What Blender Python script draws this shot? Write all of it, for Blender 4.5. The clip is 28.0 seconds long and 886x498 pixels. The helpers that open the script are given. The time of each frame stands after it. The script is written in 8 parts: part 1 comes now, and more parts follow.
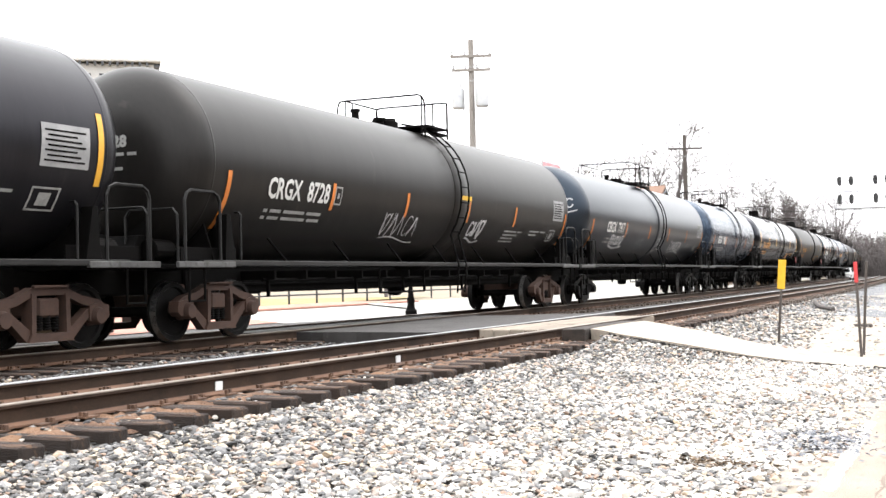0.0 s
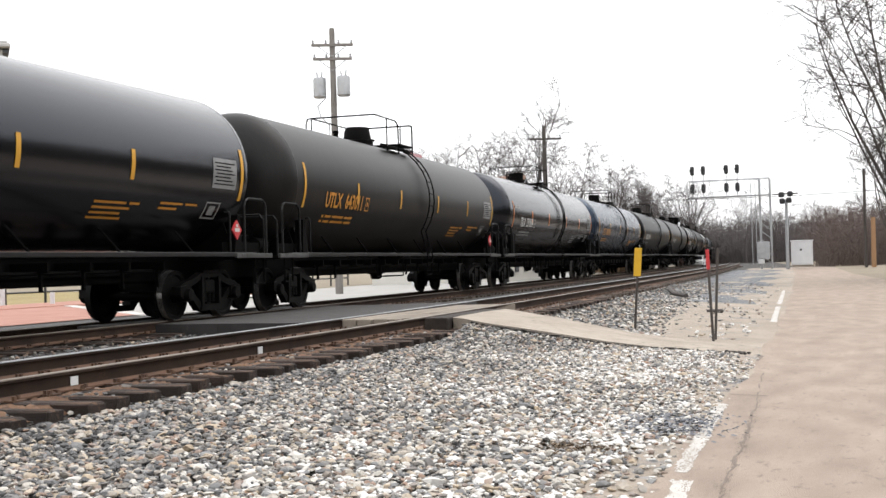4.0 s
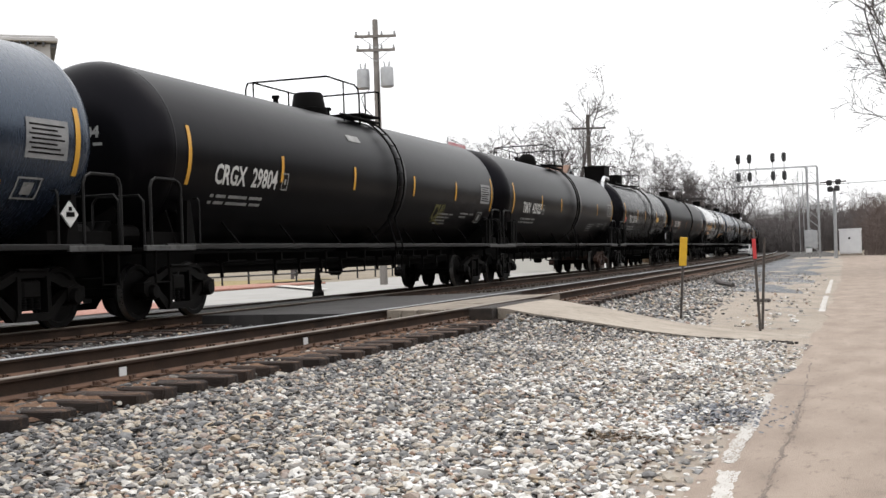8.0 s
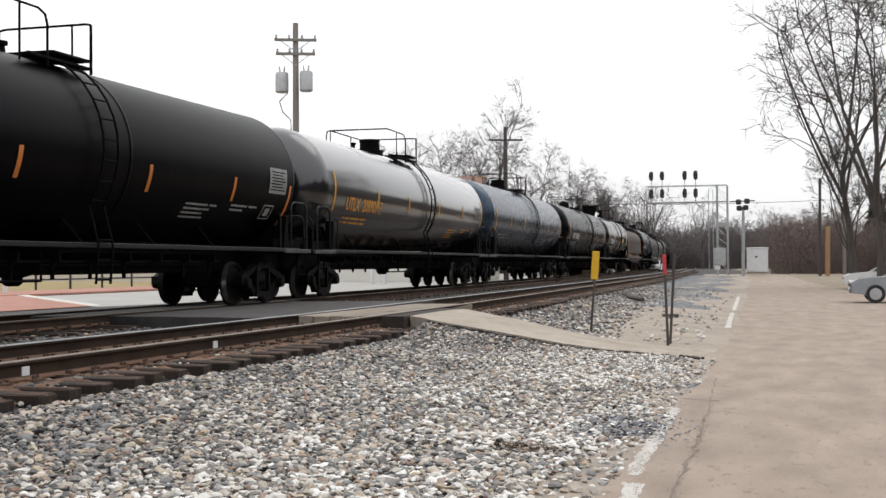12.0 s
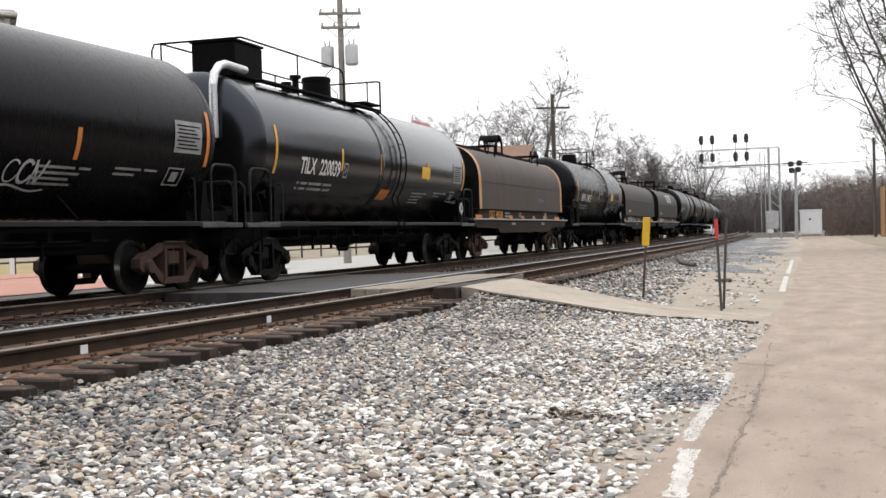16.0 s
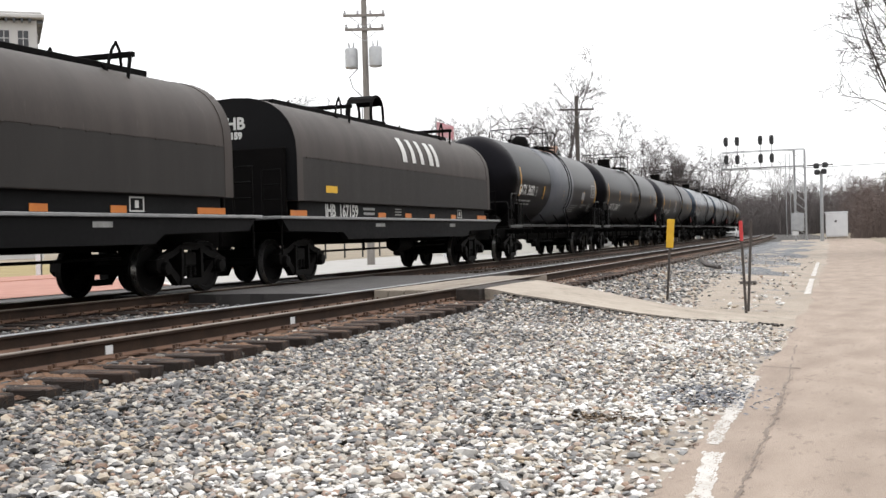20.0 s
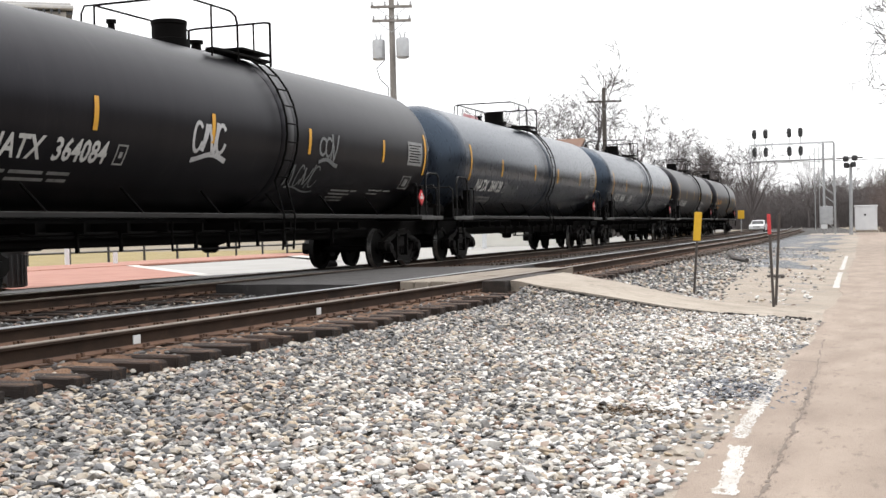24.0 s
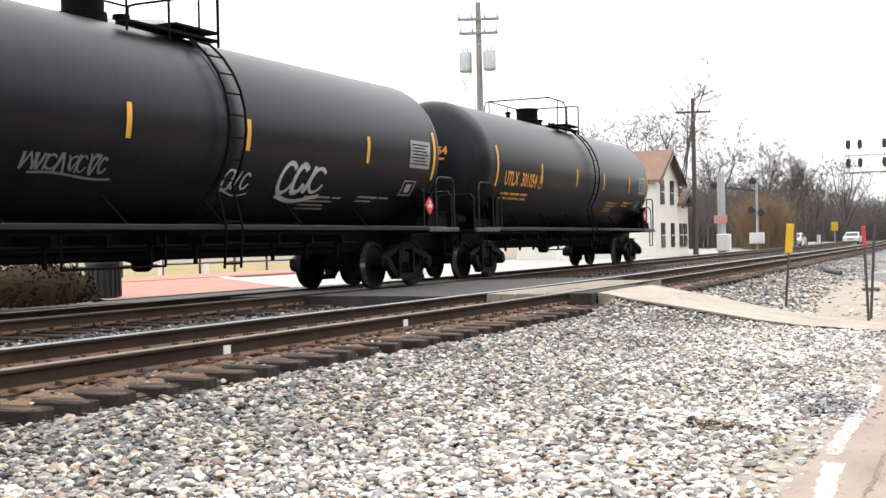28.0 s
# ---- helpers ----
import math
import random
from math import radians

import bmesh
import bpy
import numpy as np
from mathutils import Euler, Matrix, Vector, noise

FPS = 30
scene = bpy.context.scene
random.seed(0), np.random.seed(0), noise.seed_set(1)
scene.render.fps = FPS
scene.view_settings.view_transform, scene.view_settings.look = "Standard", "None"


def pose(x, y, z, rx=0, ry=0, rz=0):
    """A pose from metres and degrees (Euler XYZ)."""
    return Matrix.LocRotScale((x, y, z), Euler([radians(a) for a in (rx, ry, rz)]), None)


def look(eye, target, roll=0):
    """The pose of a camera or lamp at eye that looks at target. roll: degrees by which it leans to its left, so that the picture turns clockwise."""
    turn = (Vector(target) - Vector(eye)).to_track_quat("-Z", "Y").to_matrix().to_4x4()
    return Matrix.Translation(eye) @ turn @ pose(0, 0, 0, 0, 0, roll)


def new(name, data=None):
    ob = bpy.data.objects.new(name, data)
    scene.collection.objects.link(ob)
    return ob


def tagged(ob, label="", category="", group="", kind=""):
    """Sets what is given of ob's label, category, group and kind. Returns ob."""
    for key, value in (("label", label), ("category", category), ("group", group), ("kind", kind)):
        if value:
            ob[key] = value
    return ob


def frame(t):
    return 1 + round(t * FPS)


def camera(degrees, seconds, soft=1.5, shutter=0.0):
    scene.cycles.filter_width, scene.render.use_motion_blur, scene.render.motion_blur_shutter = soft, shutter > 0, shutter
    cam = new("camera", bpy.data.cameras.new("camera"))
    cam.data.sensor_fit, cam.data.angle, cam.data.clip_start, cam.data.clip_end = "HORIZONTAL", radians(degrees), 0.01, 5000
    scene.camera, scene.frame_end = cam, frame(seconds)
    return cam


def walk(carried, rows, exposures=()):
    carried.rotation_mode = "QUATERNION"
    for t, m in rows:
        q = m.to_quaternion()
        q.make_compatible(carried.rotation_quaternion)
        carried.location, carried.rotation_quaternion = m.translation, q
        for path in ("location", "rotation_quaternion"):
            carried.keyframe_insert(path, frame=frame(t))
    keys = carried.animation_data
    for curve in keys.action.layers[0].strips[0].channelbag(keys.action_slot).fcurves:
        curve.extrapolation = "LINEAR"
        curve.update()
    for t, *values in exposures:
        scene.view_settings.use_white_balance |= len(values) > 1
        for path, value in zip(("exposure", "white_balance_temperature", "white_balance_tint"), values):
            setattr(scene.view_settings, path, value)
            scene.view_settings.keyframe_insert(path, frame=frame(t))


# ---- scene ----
LENS = 40.0
EYE = (0.0, 0.0, 0.85)          # z = 0 is the top of the rails; the path beside the line lies 0.65 m lower
cam = camera(LENS, 28.0)
AIM = [  # seconds, yaw to the left of the line, pitch, roll
    (0, 25.00, 1.45, -1.32), (0.5, 24.22, 0.75, -1.80), (1, 23.17, 0.12, -2.19), (1.5, 21.66, 0.01, -2.52), (2, 21.18, 0.03, -2.09),
    (2.5, 21.48, 0.14, -2.44), (3, 20.35, 0.60, -2.15), (3.5, 19.04, 0.87, -1.87), (5.5, 18.18, 0.48, -1.71), (6, 18.92, 0.55, -1.70),
    (6.5, 18.88, 0.29, -1.60), (7, 19.92, 0.41, -1.91), (7.5, 20.27, 0.28, -2.16), (8, 20.64, 0.41, -2.01), (8.5, 20.68, 0.28, -2.22),
    (9, 20.75, 0.09, -2.21), (9.5, 20.86, 0.01, -2.36), (10, 21.06, 0.13, -2.19), (10.5, 20.31, 0.20, -2.17), (11, 19.05, 0.44, -1.10),
    (11.5, 16.42, 0.07, -0.40), (12, 16.61, 0.70, -0.35), (12.5, 17.10, 0.51, -0.26), (14.5, 17.87, -0.65, -1.11), (15, 18.71, -0.36, -1.83),
    (15.5, 19.08, -0.66, -1.70), (16, 18.98, -0.64, -1.73), (16.5, 19.41, -0.62, -1.72), (17, 19.99, -0.71, -1.74), (17.5, 18.96, -0.89, -1.42),
    (18, 18.65, -0.39, -1.52), (18.5, 19.19, -0.31, -1.46), (19, 19.84, -0.49, -1.38), (19.5, 20.06, -0.47, -1.72), (20, 20.08, -0.53, -1.64),
    (20.5, 19.88, -0.98, -1.38), (21, 19.76, -1.13, -1.49), (21.5, 20.24, -1.25, -1.28), (23.5, 20.89, -1.24, -1.21), (24, 21.32, -0.89, -1.36),
    (24.5, 21.33, -0.58, -1.66), (25, 21.80, -0.04, -1.85), (25.5, 21.78, -0.05, -2.10), (26, 22.70, -0.26, -1.99), (26.5, 23.10, -0.40, -1.64),
    (27, 23.72, -0.05, -1.59), (27.5, 24.17, -0.26, -1.19), (28, 25.38, -0.23, -1.34),
]


def aim_pose(yaw, pitch, roll):
    a, b = radians(yaw), radians(pitch)
    d = Vector((-math.sin(a) * math.cos(b), math.cos(a) * math.cos(b), math.sin(b)))
    return look(EYE, Vector(EYE) + d * 10, roll)


walk(cam, [(t, aim_pose(y, p, r)) for t, y, p, r in AIM],
     exposures=[(0.0, 1.22), (0.5, 0.92), (1.0, 0.62), (1.5, 0.44), (2.0, 0.42), (3.0, 0.31), (5.5, -0.02), (7.0, -0.17), (8.0, -0.05), (10.0, 0.27), (11.0, 0.17), (12.0, -0.25), (15.0, -0.03), (17.0, 0.09), (21.0, 0.14), (24.0, 0.26), (27.0, 0.43), (28.0, 0.58)])

# ---- world and sun: a bright overcast sky ----
world = bpy.data.worlds.new("overcast")
scene.world = world
world.use_nodes = True
wn, wl = world.node_tree.nodes, world.node_tree.links
sky = wn.new("ShaderNodeTexSky")
sky.sky_type, sky.sun_disc = "NISHITA", False
sky.sun_elevation, sky.sun_rotation = radians(62), radians(49)
sky.air_density, sky.dust_density = 1.0, 4.0
skygain = wn.new("ShaderNodeVectorMath")
skygain.operation = "SCALE"
skygain.inputs["Scale"].default_value = 0.06
wl.new(sky.outputs["Color"], skygain.inputs[0])
cloud = wn.new("ShaderNodeTexNoise")
cloud.inputs["Scale"].default_value, cloud.inputs["Detail"].default_value = 1.6, 4.0
cloudramp = wn.new("ShaderNodeValToRGB")
cloudramp.color_ramp.elements[0].color = (0.93, 0.935, 0.955, 1)
cloudramp.color_ramp.elements[1].color = (1.05, 1.045, 1.045, 1)
wl.new(cloud.outputs["Fac"], cloudramp.inputs["Fac"])
tcw = wn.new("ShaderNodeTexCoord")
sepw = wn.new("ShaderNodeSeparateXYZ")
wl.new(tcw.outputs["Generated"], sepw.inputs["Vector"])
zenith = wn.new("ShaderNodeMapRange")
zenith.inputs["From Min"].default_value, zenith.inputs["From Max"].default_value = 0.0, 1.0
zenith.inputs["To Min"].default_value, zenith.inputs["To Max"].default_value = 1.0, 2.2
wl.new(sepw.outputs["Z"], zenith.inputs["Value"])
lift = wn.new("ShaderNodeVectorMath")
lift.operation = "SCALE"
wl.new(cloudramp.outputs["Color"], lift.inputs[0])
wl.new(zenith.outputs["Result"], lift.inputs["Scale"])
skymix = wn.new("ShaderNodeMixRGB")
skymix.inputs["Fac"].default_value = 0.9
wl.new(skygain.outputs[0], skymix.inputs[1])
wl.new(lift.outputs[0], skymix.inputs[2])
wl.new(skymix.outputs["Color"], wn["Background"].inputs["Color"])
wn["Background"].inputs["Strength"].default_value = 1.22
sun = new("sun", bpy.data.lights.new("sun", "SUN"))
sun.data.energy, sun.data.angle, sun.data.color = 0.8, radians(40), (1.0, 0.945, 0.885)
sun.matrix_world = look((16, 34, 40), (0, 20, 0))


# ---- the line's shape: straight beside the camera, bending gently left further on ----
LINE_Y = np.arange(-700.0, 1600.0, 1.0)
LINE_SLOPE = np.interp(LINE_Y, [14, 26, 60, 100, 180], [0, 0.034, 0.036, 0.05, 0.086])
LINE_OFF = np.concatenate([[0.0], np.cumsum((LINE_SLOPE[1:] + LINE_SLOPE[:-1]) / 2)])


def bend(y):
    return float(np.interp(y, LINE_Y, LINE_OFF))


def turn(y):
    return math.atan(float(np.interp(y, LINE_Y, LINE_SLOPE)))


RAIL_B, RAIL_A, RAIL_C, RAIL_D = -6.85, -8.35, -11.88, -13.38
NEAR_LINE, TRAIN_LINE = -7.60, -12.64


# ---- mesh building ----
class Shape:
    def __init__(self):
        self.v, self.f = [], []

    def add(self, verts, faces):
        n = len(self.v)
        self.v += [tuple(p) for p in verts]
        self.f += [tuple(i + n for i in f) for f in faces]
        return self

    def box(self, c, s, bevel=0.0, m=None):
        hx, hy, hz = s[0] / 2, s[1] / 2, s[2] / 2
        b = min(bevel, hx * 0.9, hy * 0.9, hz * 0.9)
        if b <= 0:
            vs = [(x, y, z) for x in (-hx, hx) for y in (-hy, hy) for z in (-hz, hz)]
            fs = [(0, 1, 3, 2), (4, 6, 7, 5), (0, 4, 5, 1), (2, 3, 7, 6), (0, 2, 6, 4), (1, 5, 7, 3)]
        else:
            vs, fs, idx = [], [], {}
            for sx in (-1, 1):
                for sy in (-1, 1):
                    for sz in (-1, 1):
                        for a in range(3):
                            p = [sx * (hx - b), sy * (hy - b), sz * (hz - b)]
                            p[a] = (sx * hx, sy * hy, sz * hz)[a]
                            idx[sx, sy, sz, a] = len(vs)
                            vs.append(tuple(p))
            g = lambda sx, sy, sz, a: idx[sx, sy, sz, a]
            for s1 in (-1, 1):
                fs.append(tuple(g(s1, *q, 0) for q in ((-1, -1), (1, -1), (1, 1), (-1, 1))[::s1]))
                fs.append(tuple(g(q[0], s1, q[1], 1) for q in ((-1, -1), (-1, 1), (1, 1), (1, -1))[::s1]))
                fs.append(tuple(g(*q, s1, 2) for q in ((-1, -1), (1, -1), (1, 1), (-1, 1))[::s1]))
            for p in (-1, 1):
                for q in (-1, 1):
                    o = 1 if p * q > 0 else -1
                    fs.append((g(p, q, -1, 0), g(p, q, -1, 1), g(p, q, 1, 1), g(p, q, 1, 0))[::o])
                    fs.append((g(p, -1, q, 0), g(p, 1, q, 0), g(p, 1, q, 2), g(p, -1, q, 2))[::o])
                    fs.append((g(-1, p, q, 1), g(-1, p, q, 2), g(1, p, q, 2), g(1, p, q, 1))[::o])
            for sx in (-1, 1):
                for sy in (-1, 1):
                    for sz in (-1, 1):
                        fs.append(tuple(g(sx, sy, sz, a) for a in (0, 1, 2))[::sx * sy * sz])
        m = m or Matrix()
        t = Matrix.Translation(c) @ m
        return self.add([t @ Vector(p) for p in vs], fs)

    def tube(self, p0, p1, r0, r1=None, n=8, caps=True):
        r1 = r0 if r1 is None else r1
        p0, p1 = Vector(p0), Vector(p1)
        d = (p1 - p0)
        if d.length < 1e-6:
            return self
        d.normalize()
        u = d.orthogonal().normalized()
        w = d.cross(u)
        vs = []
        for p, r in ((p0, r0), (p1, r1)):
            for i in range(n):
                a = 2 * math.pi * i / n
                vs.append(p + u * (r * math.cos(a)) + w * (r * math.sin(a)))
        fs = [(i, (i + 1) % n, n + (i + 1) % n, n + i) for i in range(n)]
        if caps:
            fs += [tuple(range(n))[::-1], tuple(range(n, 2 * n))]
        return self.add(vs, fs)

    def path(self, pts, r, n=6):
        """One bent bar: rings at every bend, joined along its length."""
        ps = [Vector(p) for p in pts]
        ps = [p for i, p in enumerate(ps) if i == 0 or (p - ps[i - 1]).length > 1e-5]
        u, vs = None, []
        for i, p in enumerate(ps):
            a = (p - ps[i - 1]).normalized() if i else (ps[1] - p).normalized()
            b = (ps[i + 1] - p).normalized() if i + 1 < len(ps) else a
            d = (a + b).normalized() if (a + b).length > 1e-4 else a
            u = d.orthogonal().normalized() if u is None or (u - d * u.dot(d)).length < 1e-4 else (u - d * u.dot(d)).normalized()
            w = d.cross(u)
            vs += [p + u * (r * math.cos(2 * math.pi * j / n)) + w * (r * math.sin(2 * math.pi * j / n)) for j in range(n)]
        m = len(ps)
        fs = [(i * n + j, i * n + (j + 1) % n, (i + 1) * n + (j + 1) % n, (i + 1) * n + j) for i in range(m - 1) for j in range(n)]
        fs += [tuple(range(n))[::-1], tuple(range((m - 1) * n, m * n))]
        return self.add(vs, fs)

    def lathe(self, prof, n=32, axis="y", c=(0, 0, 0), caps=True):
        """prof: (radius, along) pairs turned round the axis."""
        vs, k = [], len(prof)
        for r, h in prof:
            for i in range(n):
                a = 2 * math.pi * i / n
                p = (r * math.cos(a), h, r * math.sin(a)) if axis == "y" else (h, r * math.cos(a), r * math.sin(a)) if axis == "x" else (r * math.cos(a), r * math.sin(a), h)
                vs.append((p[0] + c[0], p[1] + c[1], p[2] + c[2]))
        fs = []
        for j in range(k - 1):
            for i in range(n):
                fs.append((j * n + i, j * n + (i + 1) % n, (j + 1) * n + (i + 1) % n, (j + 1) * n + i)[::-1])
        if caps:
            fs += [tuple(range(n)), tuple(range((k - 1) * n, k * n))[::-1]]
        return self.add(vs, fs)

    def slab(self, poly, a0, a1, axis="x"):
        """A flat outline given as (u, v), thick from a0 to a1 along the axis."""
        k = len(poly)
        put = {"x": lambda a, u, v: (a, u, v), "y": lambda a, u, v: (u, a, v), "z": lambda a, u, v: (u, v, a)}[axis]
        vs = [put(a0, u, v) for u, v in poly] + [put(a1, u, v) for u, v in poly]
        fs = [tuple(range(k))[::-1], tuple(range(k, 2 * k))] + [(i, (i + 1) % k, k + (i + 1) % k, k + i) for i in range(k)]
        return self.add(vs, fs)

    def mesh(self, name, material, smooth=0):
        me = bpy.data.meshes.new(name)
        me.from_pydata(self.v, [], self.f)
        me.validate()
        bm = bmesh.new()
        bm.from_mesh(me)
        bmesh.ops.recalc_face_normals(bm, faces=bm.faces)
        bm.to_mesh(me)
        bm.free()
        if material:
            me.materials.append(material)
        if smooth:
            me.shade_smooth()
            me.set_sharp_from_angle(angle=radians(smooth))
        return me


def thing(name, label, category, group="", at=None, kind=""):
    ob = tagged(new(name), label, category, group, kind)
    if at is not None:
        ob.matrix_world = at
    return ob


def part(name, shape, material, parent, label="", smooth=0):
    me = shape if isinstance(shape, bpy.types.Mesh) else shape.mesh(name, material, smooth)
    ob = new(name, me)
    ob.parent = parent
    if label:
        ob["label"] = label
    return ob


def solid(name, shape, material, label, category, group="", kind="", smooth=0, at=None):
    me = shape if isinstance(shape, bpy.types.Mesh) else shape.mesh(name, material, smooth)
    ob = tagged(new(name, me), label, category, group, kind)
    if at is not None:
        ob.matrix_world = at
    return ob


# ---- materials ----
def surface(name, c1, c2, rough=0.6, metal=0.0, scale=3.0, fine=40.0, bump=0.2, dist=0.01, stretch=(1, 1, 1), spot=None, spot_at=0.62, spot_scale=6.0,
            island=0.0, piece=0.0, gloss_var=0.12, spec=0.5):
    """Colour wanders between c1 and c2 at two scales; spot is a third colour in blotches."""
    m = bpy.data.materials.new(name)
    m.use_nodes = True
    n, l = m.node_tree.nodes, m.node_tree.links
    bsdf = n["Principled BSDF"]
    tc = n.new("ShaderNodeTexCoord")
    mp = n.new("ShaderNodeMapping")
    mp.inputs["Scale"].default_value = stretch
    l.new(tc.outputs["Object"], mp.inputs["Vector"])
    big = n.new("ShaderNodeTexNoise")
    big.inputs["Scale"].default_value, big.inputs["Detail"].default_value = scale, 5
    small = n.new("ShaderNodeTexNoise")
    small.inputs["Scale"].default_value, small.inputs["Detail"].default_value = fine, 4
    l.new(mp.outputs["Vector"], big.inputs["Vector"])
    l.new(mp.outputs["Vector"], small.inputs["Vector"])
    add = n.new("ShaderNodeMath")
    add.operation = "MULTIPLY_ADD"
    l.new(big.outputs["Fac"], add.inputs[0])
    add.inputs[1].default_value = 1.6
    l.new(small.outputs["Fac"], add.inputs[2])
    rng = n.new("ShaderNodeMapRange")
    rng.inputs["From Min"].default_value, rng.inputs["From Max"].default_value = 0.9, 1.75
    l.new(add.outputs[0], rng.inputs["Value"])
    fac = rng.outputs["Result"]
    if island or piece:
        src = n.new("ShaderNodeNewGeometry").outputs["Random Per Island"] if island else n.new("ShaderNodeObjectInfo").outputs["Random"]
        mix0 = n.new("ShaderNodeMath")
        mix0.operation = "MULTIPLY_ADD"
        l.new(src, mix0.inputs[0])
        mix0.inputs[1].default_value = island or piece
        sc = n.new("ShaderNodeMath")
        sc.operation = "MULTIPLY"
        l.new(fac, sc.inputs[0])
        sc.inputs[1].default_value = 1 - (island or piece)
        l.new(sc.outputs[0], mix0.inputs[2])
        fac = mix0.outputs[0]
    mix = n.new("ShaderNodeMixRGB")
    mix.inputs[1].default_value, mix.inputs[2].default_value = (*c1, 1), (*c2, 1)
    l.new(fac, mix.inputs["Fac"])
    col = mix.outputs["Color"]
    if spot:
        sn = n.new("ShaderNodeTexNoise")
        sn.inputs["Scale"].default_value, sn.inputs["Detail"].default_value, sn.inputs["Roughness"].default_value = spot_scale, 8, 0.65
        l.new(mp.outputs["Vector"], sn.inputs["Vector"])
        sr = n.new("ShaderNodeMapRange")
        sr.inputs["From Min"].default_value, sr.inputs["From Max"].default_value = spot_at, spot_at + 0.12
        l.new(sn.outputs["Fac"], sr.inputs["Value"])
        sm = n.new("ShaderNodeMixRGB")
        l.new(sr.outputs["Result"], sm.inputs["Fac"])
        l.new(col, sm.inputs[1])
        sm.inputs[2].default_value = (*spot, 1)
        col = sm.outputs["Color"]
    l.new(col, bsdf.inputs["Base Color"])
    rr = n.new("ShaderNodeMapRange")
    rr.inputs["To Min"].default_value, rr.inputs["To Max"].default_value = max(0.03, rough - gloss_var), min(1, rough + gloss_var)
    l.new(small.outputs["Fac"], rr.inputs["Value"])
    l.new(rr.outputs["Result"], bsdf.inputs["Roughness"])
    bsdf.inputs["Metallic"].default_value = metal
    bsdf.inputs["Specular IOR Level"].default_value = spec
    if bump:
        bp = n.new("ShaderNodeBump")
        bp.inputs["Strength"].default_value, bp.inputs["Distance"].default_value = bump, dist
        l.new(small.outputs["Fac"], bp.inputs["Height"])
        l.new(bp.outputs["Normal"], bsdf.inputs["Normal"])
    return m


def pebbly(name, cols, scale=22.0, bump=1.0, dist=0.03, stain=(0.2, 0.18, 0.16), rough=0.85):
    """Broken stone: cells of several colours, the shade in the gaps between them darkened into the colour."""
    m = bpy.data.materials.new(name)
    m.use_nodes = True
    n, l = m.node_tree.nodes, m.node_tree.links
    bsdf = n["Principled BSDF"]
    tc = n.new("ShaderNodeTexCoord")
    vo = n.new("ShaderNodeTexVoronoi")
    vo.inputs["Scale"].default_value = scale
    l.new(tc.outputs["Object"], vo.inputs["Vector"])
    sep = n.new("ShaderNodeSeparateColor")
    l.new(vo.outputs["Color"], sep.inputs["Color"])
    ramp = n.new("ShaderNodeValToRGB")
    while len(ramp.color_ramp.elements) < len(cols):
        ramp.color_ramp.elements.new(0.5)
    for i, (e, c) in enumerate(zip(ramp.color_ramp.elements, cols)):
        e.position, e.color = i / (len(cols) - 1), (*c, 1)
    l.new(sep.outputs["Red"], ramp.inputs["Fac"])
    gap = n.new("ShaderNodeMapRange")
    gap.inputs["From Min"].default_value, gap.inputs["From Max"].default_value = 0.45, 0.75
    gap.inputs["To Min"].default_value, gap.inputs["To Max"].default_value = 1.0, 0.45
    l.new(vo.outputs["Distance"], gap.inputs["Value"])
    big = n.new("ShaderNodeTexNoise")
    big.inputs["Scale"].default_value, big.inputs["Detail"].default_value = 0.5, 5
    l.new(tc.outputs["Object"], big.inputs["Vector"])
    br = n.new("ShaderNodeMapRange")
    br.inputs["From Min"].default_value, br.inputs["From Max"].default_value = 0.52, 0.75
    br.inputs["To Max"].default_value = 0.6
    l.new(big.outputs["Fac"], br.inputs["Value"])
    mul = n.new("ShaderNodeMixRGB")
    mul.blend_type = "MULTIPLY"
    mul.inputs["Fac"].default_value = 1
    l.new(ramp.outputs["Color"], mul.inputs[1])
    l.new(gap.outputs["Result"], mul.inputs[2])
    st = n.new("ShaderNodeMixRGB")
    l.new(br.outputs["Result"], st.inputs["Fac"])
    l.new(mul.outputs["Color"], st.inputs[1])
    st.inputs[2].default_value = (*stain, 1)
    l.new(st.outputs["Color"], bsdf.inputs["Base Color"])
    bsdf.inputs["Roughness"].default_value = rough
    bp = n.new("ShaderNodeBump")
    bp.inputs["Strength"].default_value, bp.inputs["Distance"].default_value = bump, dist
    bp.invert = True
    l.new(vo.outputs["Distance"], bp.inputs["Height"])
    l.new(bp.outputs["Normal"], bsdf.inputs["Normal"])
    return m


